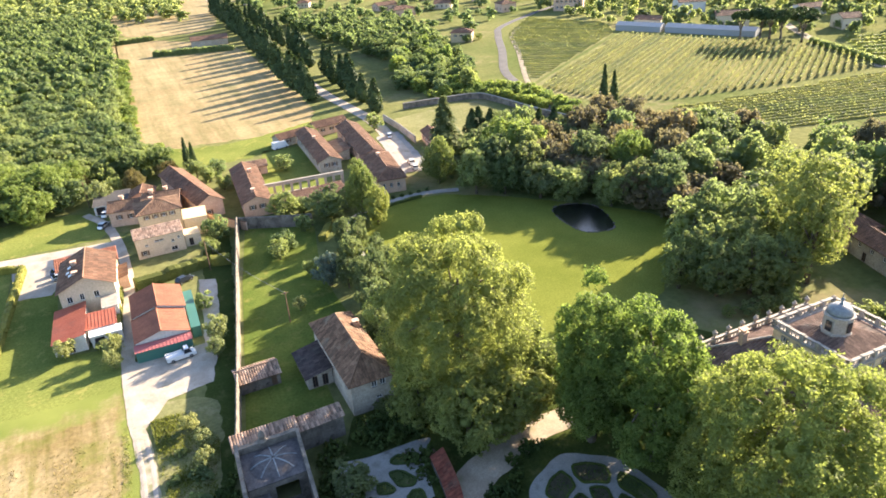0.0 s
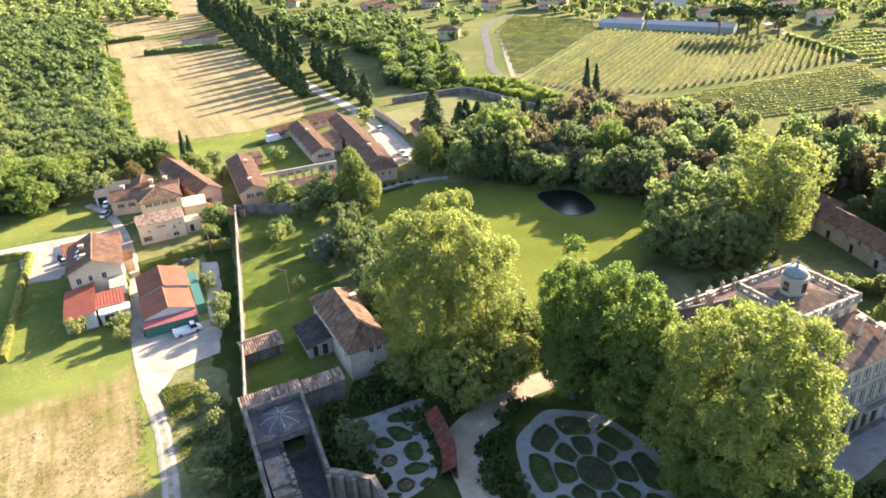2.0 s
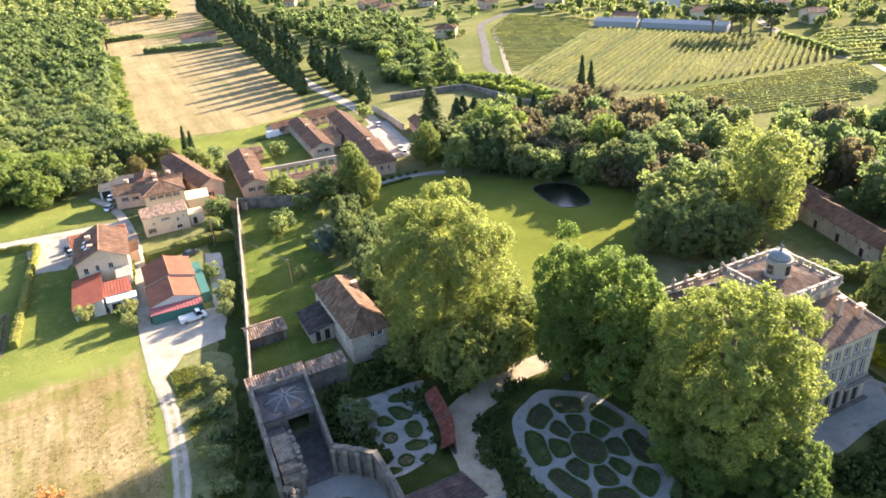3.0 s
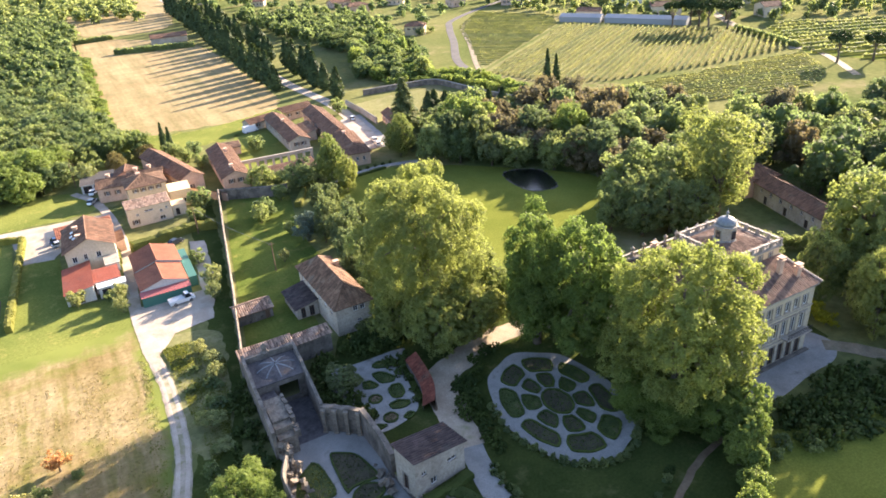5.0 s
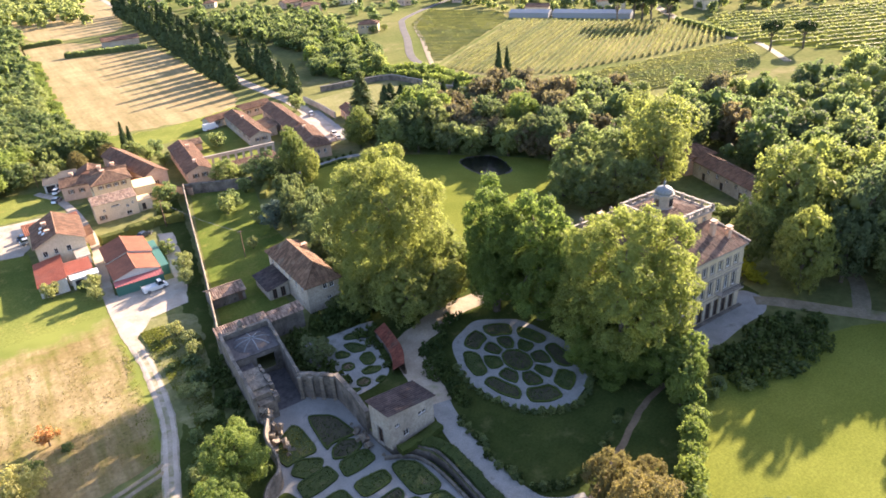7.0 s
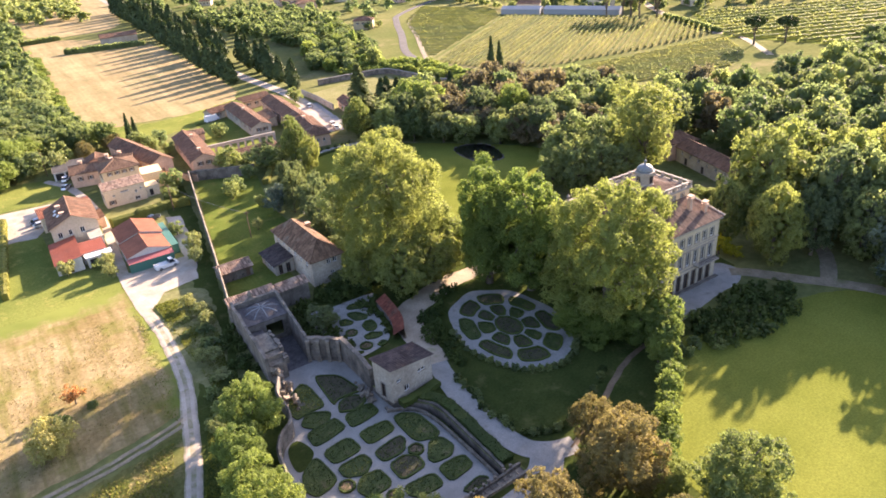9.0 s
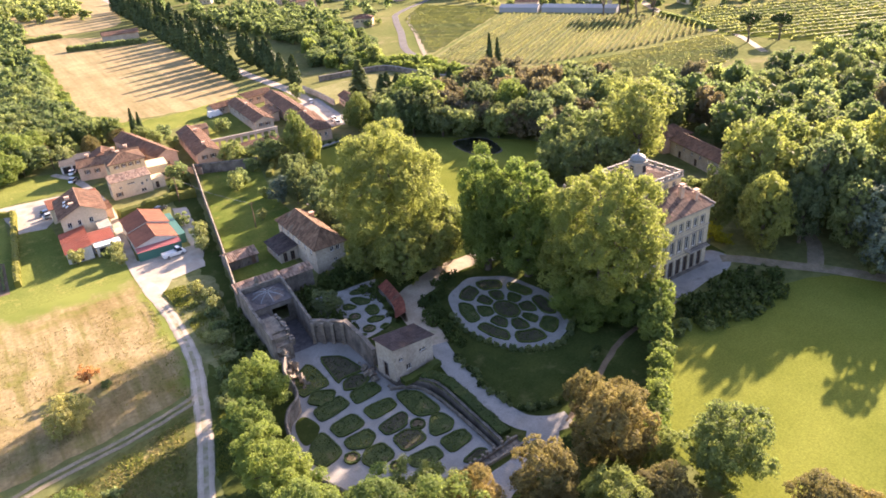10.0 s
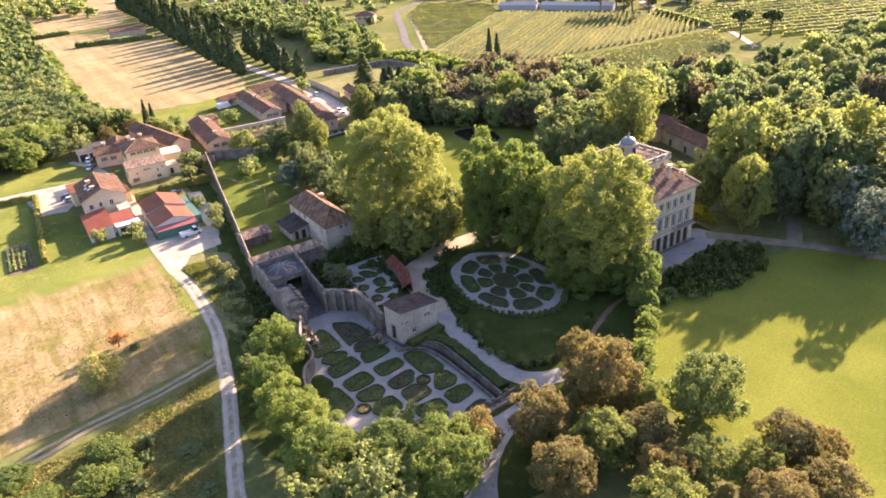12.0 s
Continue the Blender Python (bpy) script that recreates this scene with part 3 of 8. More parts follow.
def column_arrays(kind, seed):
    rng = np.random.default_rng(seed * 17 + 5)
    if kind == "cypress":
        h, R, n, size = 15.0, 1.7, 1300, 0.5
        u = rng.uniform(0.0, 1.0, n) ** 0.85
        prof = R * np.minimum(1.0, (u + 0.08) * 4) * (1 - u ** 1.45) ** 0.85
        w = rng.uniform(0, 2 * math.pi, n)
        bulge = 1 + 0.18 * np.sin(3 * w + 9 * u + seed) + 0.12 * np.sin(17 * u + 2 * w)
        rr = prof * bulge * rng.uniform(0.75, 1.08, n)
        p = np.stack([rr * np.cos(w), rr * np.sin(w), 0.3 + u * (h - 0.4)], 1)
        nrm = np.stack([np.cos(w), np.sin(w), 0.2 + 0 * w], 1) + 0.4 * rng.normal(size=(n, 3))
        v, f = leaf_cards(rng, p, nrm, size * 0.95, 0.4, 2.5, True)
        core = [(0.3, R * 0.3), (1.6, R * 0.75), (h * 0.4, R * 0.6), (h * 0.75, R * 0.28), (h * 0.96, 0.04)]
        leaf = "cypress"
    else:
        h, R, n, size = 20.0, 4.6, 3600, 0.5
        tier = rng.integers(0, 15, n)
        u = tier / 15 + rng.uniform(0, 0.05, n)
        edge = rng.uniform(0.25, 1.0, n) ** 0.6
        w = rng.uniform(0, 2 * math.pi, n)
        reach = R * (1 - u) ** 0.75 * (0.8 + 0.3 * np.sin(5 * w + tier * 1.7)) * edge
        p = np.stack([reach * np.cos(w), reach * np.sin(w), 1.5 + u * (h - 1.8) - 0.28 * reach * edge], 1)
        nrm = np.stack([0.5 * np.cos(w), 0.5 * np.sin(w), 1 + 0 * w], 1) + 0.35 * rng.normal(size=(n, 3))
        v, f = leaf_cards(rng, p, nrm, size * 0.9, 0.5, 0.0, True)
        core = [(0.8, R * 0.3), (2, R * 0.5), (h * 0.5, R * 0.33), (h * 0.95, 0.1)]
        leaf = "dark"
    tf = f
    cv, cf, k = [], [], len(v)
    for z, r in core:
        for s in range(8):
            cv.append((r * math.cos(s * math.pi / 4), r * math.sin(s * math.pi / 4), z))
    for i in range(len(core) - 1):
        for s in range(8):
            a, b = k + i * 8 + s, k + i * 8 + (s + 1) % 8
            cf += [(a, b, b + 8), (a, b + 8, a + 8)]
    return rng, h, R, np.concatenate([v, cv]), np.concatenate([tf, cf]), leaf


def tree(kind, x, y, h, r, z=0.0, label="", group="", variants=3):
    """One tree: its first of a kind and variant is built, later ones share the meshes."""
    i = int(abs(x * 7.3 + y * 3.1)) % variants
    turn = (x * 37 + y * 53) % 360
    if (kind, i) not in SHAPES:
        root = thing(kind, WORDS[kind][0], WORDS[kind][1])
        if kind in ("cypress", "spruce"):
            rng, H, R, v, f, leaf = column_arrays(kind, i + 1)
            g = Geo()
            g.tube([(0, 0, -0.4), (0, 0, 1.2), (0, 0, H * 0.6)], [0.3, 0.22, 0.06], 6)
        elif kind == "umbrella_pine":
            H, R, leaf = 14.0, 6.5, "cypress"
            rng = np.random.default_rng(i + 3)
            lobes = [(np.array([R * 0.66 * q * math.cos(w), R * 0.66 * q * math.sin(w), H - 1.9 - 0.9 * q]), 2.0 - 0.4 * q)
                     for q, w in zip(rng.uniform(0, 1, 15) ** 0.6, np.arange(15) * 2.4)]
            v, f = crown_from_lobes(rng, lobes, 2600, 0.5, np.array([0, 0, H - 4.5]))
            g = trunk_geo(rng, H * 0.9, 0.4, lobes, 8)
        else:
            rng, H, R, lobes, v, f, leaf = crown_arrays(kind, i + 1)
            g = trunk_geo(rng, H, 0.028 * H, lobes, 0 if kind.startswith("woodland") else 9 if H > 8 else 4)
        part("trunk", g, M["bark"], root, smooth=True)
        part("crown", quads_mesh("crown", v, f, F[leaf]), F[leaf], root)
        SHAPES[kind, i] = (root, H, R, [True])
    root, H, R, fresh = SHAPES[kind, i]
    m = pose(x, y, z, 0, 0, turn) @ Matrix.Diagonal((r / R, r / R, h / H, 1))
    if fresh[0]:
        root.matrix_basis, fresh[0] = m, False
    else:
        root = copy_thing(SHAPES[kind, i][0], m)
        root.matrix_basis = m
    return tagged(root, label or WORDS[kind][0], WORDS[kind][1], group or WORDS[kind][1] + " group")


def inside(p, poly):
    x, y, hit = p[0], p[1], False
    for (a, b), (c, d) in zip(poly, poly[1:] + poly[:1]):
        if (b > y) != (d > y) and x < (c - a) * (y - b) / (d - b) + a:
            hit = not hit
    return hit


def scatter(poly, gap, seed, avoid=()):
    """Places spread over a polygon, at least gap apart."""
    rnd = random.Random(seed)
    xs, ys = [p[0] for p in poly], [p[1] for p in poly]
    out, cell = [], {}
    for _ in range(int(6 * (max(xs) - min(xs)) * (max(ys) - min(ys)) / gap ** 2)):
        p = (rnd.uniform(min(xs), max(xs)), rnd.uniform(min(ys), max(ys)))
        if not inside(p, poly) or any(inside(p, q) for q in avoid):
            continue
        k = (int(p[0] // gap), int(p[1] // gap))
        near = [q for a in (-1, 0, 1) for b in (-1, 0, 1) for q in cell.get((k[0] + a, k[1] + b), ())]
        if all((p[0] - q[0]) ** 2 + (p[1] - q[1]) ** 2 > gap * gap for q in near):
            out.append(p)
            cell.setdefault(k, []).append(p)
    return out


def far_wood(name, places, kinds, label, h=(9, 15), spread=(0.8, 1.2), seed=1):
    """A distant wood as one mesh of many crowns."""
    rnd, V, Fc, k = random.Random(seed), [], [], 0
    base = {}
    for kind in set(kinds):
        for s in (1, 2):
            base[kind, s] = crown_arrays(kind, s)
    for x, y in places:
        _, H, R, _, v, f, leaf = base[rnd.choice(kinds), rnd.choice((1, 2))]
        w, s, tall = rnd.uniform(0, 6.3), rnd.uniform(*spread), rnd.uniform(*h) / H
        c, d = math.cos(w) * s, math.sin(w) * s
        V.append(np.stack([v[:, 0] * c - v[:, 1] * d + x, v[:, 0] * d + v[:, 1] * c + y, v[:, 2] * tall], 1))
        Fc.append(f + k)
        k += len(v)
    if V:
        ob = new(name, quads_mesh(name, np.concatenate(V), np.concatenate(Fc), F[leaf]))
        return tagged(ob, label, "woodland", kind="stuff")


def hedge(pts, width, height, leaf="hedge", label="clipped hedge", size=0.22, thick=9.0, curved=False, closed=False, z=0.0, name="hedge"):
    """A clipped hedge along a line: a body with uneven faces and a skin of leaves."""
    line = smooth_line(pts, closed, 6) if curved else [Vector((*p, 0)) for p in pts]
    fine = []
    ends = list(zip(line, line[1:] + (line[:1] if closed else [])))
    for a, b in ends:
        k = max(1, int((b - a).length / 1.2))
        fine += [a.lerp(b, i / k) for i in range(k)]
    fine += [line[0] if closed else line[-1]]
    rng = np.random.default_rng(int(abs(pts[0][0] * 10 + pts[0][1])))
    g, prof = Geo(), []
    for i, p in enumerate(fine):
        d = (fine[min(i + 1, len(fine) - 1)] - fine[max(i - 1, 0)]).normalized()
        s = Vector((-d.y, d.x, 0)) * width / 2
        j = lambda: 1 + 0.16 * rng.uniform(-1, 1)
        up = height * j()
        prof.append([p + s + Vector((0, 0, z)), p + s * 0.95 * j() + Vector((0, 0, z + up * 0.9)), p + Vector((0, 0, z + up)), p - s * 0.95 * j() + Vector((0, 0, z + up * 0.9)), p - s + Vector((0, 0, z))])
    for a, b in zip(prof, prof[1:]):
        for k in range(4):
            g.face(a[k], b[k], b[k + 1], a[k + 1])
    for q in (prof[0], prof[-1][::-1]):
        g.face(*q)
    P, N = [], []
    for a, b in zip(prof, prof[1:]):
        for k in range(4):
            area = (b[k] - a[k]).length * (a[k + 1] - a[k]).length
            nn = (a[k + 1] - a[k]).cross(b[k] - a[k])
            if nn.length < 1e-6:
                continue
            nn = np.array(nn.normalized())
            for _ in range(int(area * thick + rng.uniform())):
                u, w = rng.uniform(), rng.uniform()
                P.append(np.array(a[k].lerp(b[k], u).lerp(a[k + 1].lerp(b[k + 1], u), w)) + 0.0)
                N.append(nn)
    if P:
        P, N = np.array(P), np.array(N)
        if N[:, 2].mean() < 0:
            N = -N
        v, f = leaf_cards(rng, P, N + 0.5 * rng.normal(size=N.shape), size)
        g.cards(v, f)
    return tagged(part(name, g, F[leaf]), label, "hedge", "hedges")

# ---- buildings ----
def tile_slope(g, e0, e1, t0, t1, pitch=0.30, course=0.9, proud=0.09):
    """Roof slope from eave e0-e1 up to t0-t1, as a slab with columns of half-round tiles."""
    e0, e1, t0, t1 = (Vector(p) for p in (e0, e1, t0, t1))
    along = (e1 - e0).normalized()
    up = (t0 - e0) - along * (t0 - e0).dot(along)
    V = up.length
    up.normalize()
    nrm = along.cross(up).normalized()
    U, a, b = (e1 - e0).length, (t0 - e0).dot(along), (t1 - e0).dot(along)
    g.face(e0, e1, t1, t0) if (t1 - t0).length > 1e-3 else g.face(e0, e1, t0)
    u = pitch / 2
    while u < U:
        top = V
        if a > 1e-3 and u < a:
            top = V * u / a
        if U - b > 1e-3 and u > b:
            top = min(top, V * (U - u) / (U - b))
        k = max(1, int(round(top / course)))
        w = pitch * 0.42
        for i in range(k):
            v0, v1 = top * i / k - (0.05 if i == 0 else 0.04), top * (i + 1) / k
            lift0, lift1 = proud + 0.03, proud
            o = e0 + along * u
            lo, hi = o + up * v0, o + up * v1
            A = [lo - along * w, lo - along * w * 0.5 + nrm * lift0, lo + along * w * 0.5 + nrm * lift0, lo + along * w]
            B = [hi - along * w * 0.9, hi - along * w * 0.45 + nrm * lift1, hi + along * w * 0.45 + nrm * lift1, hi + along * w * 0.9]
            j = len(g.v)
            g.v += [tuple(p) for p in A + B]
            g.f += [(j, j + 1, j + 5, j + 4), (j + 1, j + 2, j + 6, j + 5), (j + 2, j + 3, j + 7, j + 6), (j, j + 3, j + 2, j + 1)]
        u += pitch


def sheet_slope(g, e0, e1, t0, t1, seam=0.6):
    """Roof slope of folded metal sheet: one surface with raised seams."""
    e0, e1, t0, t1 = (Vector(p) for p in (e0, e1, t0, t1))
    n = (e1 - e0).cross(t0 - e0).normalized() * 0.06
    L = (e1 - e0).length
    k = max(2, int(L / seam))
    prof = []
    for i in range(k + 1):
        for du, up in ((-0.04, 0), (-0.03, 1), (0.03, 1), (0.04, 0)):
            u = i / k + du / L
            if 0 <= u <= 1:
                prof.append((u, up))
    prof = [(0, 0)] + prof + [(1, 0)]
    base = len(g.v)
    for u, up in prof:
        g.v += [tuple(e0.lerp(e1, u) + n * up), tuple(t0.lerp(t1, u) + n * up)]
    for i in range(len(prof) - 1):
        a = base + 2 * i
        g.f.append((a, a + 2, a + 3, a + 1))


def cap_line(g, a, b, r=0.14):
    g.tube([Vector(a), Vector(a).lerp(Vector(b), 0.5), Vector(b)], [r, r, r], 6)


def facade(g, m, length, height, holes, deep=0.22):
    """Wall face in the plane y=0 of m, from x 0..length, with openings (x0, z0, x1, z1) and their reveals."""
    xs = sorted({0, length, *[h[0] for h in holes], *[h[2] for h in holes]})
    zs = sorted({0, height, *[h[1] for h in holes], *[h[3] for h in holes]})
    for x0, x1 in zip(xs, xs[1:]):
        for z0, z1 in zip(zs, zs[1:]):
            cx, cz = (x0 + x1) / 2, (z0 + z1) / 2
            if any(h[0] < cx < h[2] and h[1] < cz < h[3] for h in holes):
                continue
            g.face(*[m @ Vector(p) for p in ((x0, 0, z0), (x1, 0, z0), (x1, 0, z1), (x0, 0, z1))])
    for x0, z0, x1, z1 in holes:
        c = [(x0, z0), (x1, z0), (x1, z1), (x0, z1)]
        for (a, b), (d, e) in zip(c, c[1:] + c[:1]):
            g.face(*[m @ Vector(p) for p in ((a, 0, b), (a, deep, b), (d, deep, e), (d, 0, e))])


def window(parent, m, hole, style, deep=0.2):
    """A window or door in an opening: frame, pane, and what its style adds; void and far styles get a flat black sheet.
    """
    x0, z0, x1, z1 = hole
    w, mid = x1 - x0, (x0 + x1) / 2
    is_door = style.startswith("door")
    g = Geo()
    t = 0.07
    if "far" in style:
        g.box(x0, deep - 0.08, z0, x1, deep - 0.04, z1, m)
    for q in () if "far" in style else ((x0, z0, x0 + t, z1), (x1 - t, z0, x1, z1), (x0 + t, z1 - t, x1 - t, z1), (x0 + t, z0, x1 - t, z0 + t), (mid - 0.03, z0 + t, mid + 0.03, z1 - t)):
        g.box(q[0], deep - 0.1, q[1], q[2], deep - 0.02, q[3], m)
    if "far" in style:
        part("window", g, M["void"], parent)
        return
    frame_ob = part("door" if is_door else "window", g, M["wood"] if is_door else M["white"], parent)
    g = Geo()
    g.face(*[m @ Vector(p) for p in ((x0, deep - 0.04, z0), (x1, deep - 0.04, z0), (x1, deep - 0.04, z1), (x0, deep - 0.04, z1))])
    # A void style paints the dark inside onto this leaf or pane.
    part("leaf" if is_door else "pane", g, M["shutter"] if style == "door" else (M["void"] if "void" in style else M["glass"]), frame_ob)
    if "trim" in style:
        g, b = Geo(), 0.2
        for q in ((x0 - b, z0, x0, z1 + b), (x1, z0, x1 + b, z1 + b), (x0, z1, x1, z1 + b)):
            g.box(q[0], -0.07, q[1], q[2], 0.0, q[3], m)
        g.box(x0 - b - 0.08, -0.2, z0 - 0.14, x1 + b + 0.08, 0.0, z0, m)
        if "hood" in style:
            g.box(x0 - b - 0.15, -0.28, z1 + b + 0.15, x1 + b + 0.15, 0.0, z1 + b + 0.32, m)
        part("stone_surround", g, M["trim"], frame_ob, "pale stone window surround")
    elif not is_door:
        g = Geo()
        g.box(x0 - 0.08, -0.1, z0 - 0.08, x1 + 0.08, 0.02, z0, m)
        part("sill", g, M["trim"], frame_ob)
    if "shut" in style:
        for a, b in ((x0 - w * 0.52, x0 - 0.02), (x1 + 0.02, x1 + w * 0.52)):
            g = Geo()
            g.box(a, -0.06, z0, b, -0.01, z1, m)
            for k in range(1, 6):
                zz = z0 + (z1 - z0) * k / 6
                g.box(a + 0.05, -0.085, zz - 0.03, b - 0.05, -0.06, zz + 0.03, m)
            part("shutter", g, M["shutter"], frame_ob, "brown slatted shutter")


def bays(length, n, w, z0, z1, margin=1.0):
    """Openings spaced evenly along a wall."""
    step = (length - 2 * margin) / n
    return [(margin + step * (i + 0.5) - w / 2, z0, margin + step * (i + 0.5) + w / 2, z1) for i in range(n)]


def sides(W, D):
    """Poses of the four walls of a block, each seen from outside: south, east, north, west."""
    return {"s": (pose(0, 0, 0), W), "e": (pose(W, 0, 0, 0, 0, 90), D), "n": (pose(W, D, 0, 0, 0, 180), W), "w": (pose(0, D, 0, 0, 0, -90), D)}


def house(x, y, W, D, yaw, eave, roof, rise, wall, tiles, label, openings=None, over=0.45, name="house", category="house", sheet=False, chimneys=(), pitch=0.42):
    """A house with its SW corner at x, y. openings: wall letter -> list of (hole, style)."""
    root = thing(name, label, category, pose(x, y, 0, 0, 0, yaw), "houses")
    openings = openings or {}
    g = Geo()
    for k, (m, length) in sides(W, D).items():
        facade(g, m, length, eave, [h for h, s in openings.get(k, ())])
    ridge = eave + rise
    slope = sheet_slope if sheet else tile_slope
    kw = {} if sheet else {"pitch": pitch}
    r, o = Geo(), over
    drop = lambda run: o * rise / run
    if roof == "gable_x":
        z = eave - drop(D / 2)
        slope(r, (-o, -o, z), (W + o, -o, z), (-o, D / 2, ridge), (W + o, D / 2, ridge), **kw)
        slope(r, (W + o, D + o, z), (-o, D + o, z), (W + o, D / 2, ridge), (-o, D / 2, ridge), **kw)
        cap_line(r, (-o, D / 2, ridge + 0.05), (W + o, D / 2, ridge + 0.05))
        for q in (0, W):
            g.face((q, 0, eave), (q, D, eave), (q, D / 2, ridge - 0.05))
    elif roof == "gable_y":
        z = eave - drop(W / 2)
        slope(r, (W + o, -o, z), (W + o, D + o, z), (W / 2, -o, ridge), (W / 2, D + o, ridge), **kw)
        slope(r, (-o, D + o, z), (-o, -o, z), (W / 2, D + o, ridge), (W / 2, -o, ridge), **kw)
        cap_line(r, (W / 2, -o, ridge + 0.05), (W / 2, D + o, ridge + 0.05))
        for q in (0, D):
            g.face((0, q, eave), (W, q, eave), (W / 2, q, ridge - 0.05))
    elif roof == "hip":
        s = min(W, D) / 2
        z = eave - drop(s)
        if D >= W:
            a, b = (W / 2, s, ridge), (W / 2, D - s, ridge)
            c = [(-o, -o, z), (W + o, -o, z), (W + o, D + o, z), (-o, D + o, z)]
            slope(r, c[0], c[1], a, a, **kw), slope(r, c[1], c[2], a, b, **kw), slope(r, c[2], c[3], b, b, **kw), slope(r, c[3], c[0], b, a, **kw)
            ends = ((c[0], a), (c[1], a), (c[2], b), (c[3], b), (a, b))
        else:
            a, b = (s, D / 2, ridge), (W - s, D / 2, ridge)
            c = [(-o, -o, z), (W + o, -o, z), (W + o, D + o, z), (-o, D + o, z)]
            slope(r, c[0], c[1], a, b, **kw), slope(r, c[1], c[2], b, b, **kw), slope(r, c[2], c[3], b, a, **kw), slope(r, c[3], c[0], a, a, **kw)
            ends = ((c[0], a), (c[1], b), (c[2], b), (c[3], a), (a, b))
        for p, q in ends:
            cap_line(r, Vector(p) + Vector((0, 0, 0.06)), Vector(q) + Vector((0, 0, 0.06)))
    elif roof == "shed_s":
        z = eave - o * rise / D
        slope(r, (-o, -o, z), (W + o, -o, z), (-o, D + o, ridge + 0.1), (W + o, D + o, ridge + 0.1), **kw)
        g.face((0, D, eave), (W, D, eave), (W, D, ridge - 0.05), (0, D, ridge - 0.05))
        for q in (0, W):
            g.face((q, 0, eave), (q, D, eave), (q, D, ridge - 0.05))
    elif roof == "shed_w":
        z = eave - o * rise / W
        slope(r, (-o, D + o, z), (-o, -o, z), (W + o, D + o, ridge + 0.1), (W + o, -o, ridge + 0.1), **kw)
        g.face((W, 0, eave), (W, D, eave), (W, D, ridge - 0.05), (W, 0, ridge - 0.05))
        for q in (0, D):
            g.face((0, q, eave), (W, q, eave), (W, q, ridge - 0.05))
    part("wall", g, M[wall], root)
    g = Geo()
    if roof != "flat":
        # eave boards under the tiles
        lift = 0.14
        for (p, q) in (((-o, -o), (W + o, -o + 0.12)), ((-o, D + o - 0.12), (W + o, D + o)), ((-o, -o), (-o + 0.12, D + o)), ((W + o - 0.12, -o), (W + o, D + o))):
            if roof in ("gable_y",) and p[1] == q[1] - 0.12 or roof in ("gable_x",) and p[0] == q[0] - 0.12 or roof.startswith("shed"):
                continue
            g = Geo()
            g.box(p[0], p[1], z - lift, q[0], q[1], z - 0.01)
            part("eave", g, M["wood"], root, "brown wooden eave board")
    else:
        r.box(-o, -o, eave, W + o, D + o, eave + 0.18)
    part("roof", r, M[tiles], root)
    for k, items in openings.items():
        m, length = sides(W, D)[k]
        for hole, style in items:
            window(root, m, hole, style)
    for cx, cy, ch in chimneys:
        g = Geo()
        g.box(cx - 0.4, cy - 0.4, eave, cx + 0.4, cy + 0.4, ridge + ch)
        g.box(cx - 0.55, cy - 0.55, ridge + ch, cx + 0.55, cy + 0.55, ridge + ch + 0.15)
        for sx in (-1, 1):
            g.box(cx + sx * 0.32 - 0.1, cy - 0.4, ridge + ch + 0.15, cx + sx * 0.32 + 0.1, cy + 0.4, ridge + ch + 0.5)
        g.box(cx - 0.6, cy - 0.55, ridge + ch + 0.5, cx + 0.6, cy + 0.55, ridge + ch + 0.62)
        part("chimney", g, M["pink"], root, "plastered chimney with capped flue")
    return root


def wall_run(pts, thick, high, mat, label, name="garden_wall", coping=None, ragged=0.0, closed=False, curved=False, category="wall", base=-0.2):
    """A wall along a line, with a coping and, for ruins, a broken top."""
    line = smooth_line(pts, closed, 6) if curved else [Vector((*p, 0)) for p in pts]
    fine = []
    for a, b in zip(line, line[1:]):
        k = max(1, int((b - a).length / 1.0))
        fine += [a.lerp(b, i / k) for i in range(k)]
    fine.append(line[-1])
    g, rows = Geo(), []
    heights = high if isinstance(high, tuple) else (high, high)
    for i, p in enumerate(fine):
        d = (fine[min(i + 1, len(fine) - 1)] - fine[max(i - 1, 0)]).normalized()
        s = Vector((-d.y, d.x, 0)) * thick / 2
        h = heights[0] + (heights[1] - heights[0]) * i / max(1, len(fine) - 1)
        h += ragged * noise.noise(p * 0.6) + 0.4 * ragged * noise.noise(p * 2.1)
        rows.append((p + s, p - s, h))
    up = lambda p, h: (p.x, p.y, h)
    for (a, b, h), (c, d, k) in zip(rows, rows[1:]):
        g.face(up(a, base), up(c, base), up(c, k), up(a, h))
        g.face(up(b, base), up(b, h), up(d, k), up(d, base))
        g.face(up(a, h), up(c, k), up(d, k), up(b, h))
    for a, b, h in (rows[0], rows[-1]):
        g.face(up(a, base), up(a, h), up(b, h), up(b, base))
    root = thing(name, label, category, group="walls")
    part("masonry", g, M[mat], root)
    if coping:
        for (a, b, h), (c, d, k) in zip(rows, rows[1:]):
            e, f = (a - b).normalized() * 0.05, (c - d).normalized() * 0.05
            A, B, C, D = a + e, b - e, c + f, d - f
            m0, m1 = (A + B) / 2, (C + D) / 2
            q = 0.97
            C, D, m1 = A.lerp(C, q), B.lerp(D, q), m0.lerp(m1, q)
            g = Geo()
            g.face(up(A, h + 0.02), up(C, k + 0.02), up(m1, k + 0.24), up(m0, h + 0.24))
            g.face(up(m0, h + 0.24), up(m1, k + 0.24), up(D, k + 0.02), up(B, h + 0.02))
            g.face(up(A, h + 0.02), up(m0, h + 0.24), up(B, h + 0.02))
            g.face(up(C, k + 0.02), up(D, k + 0.02), up(m1, k + 0.24))
            part("coping_stone", g, M[coping], root)
    return root


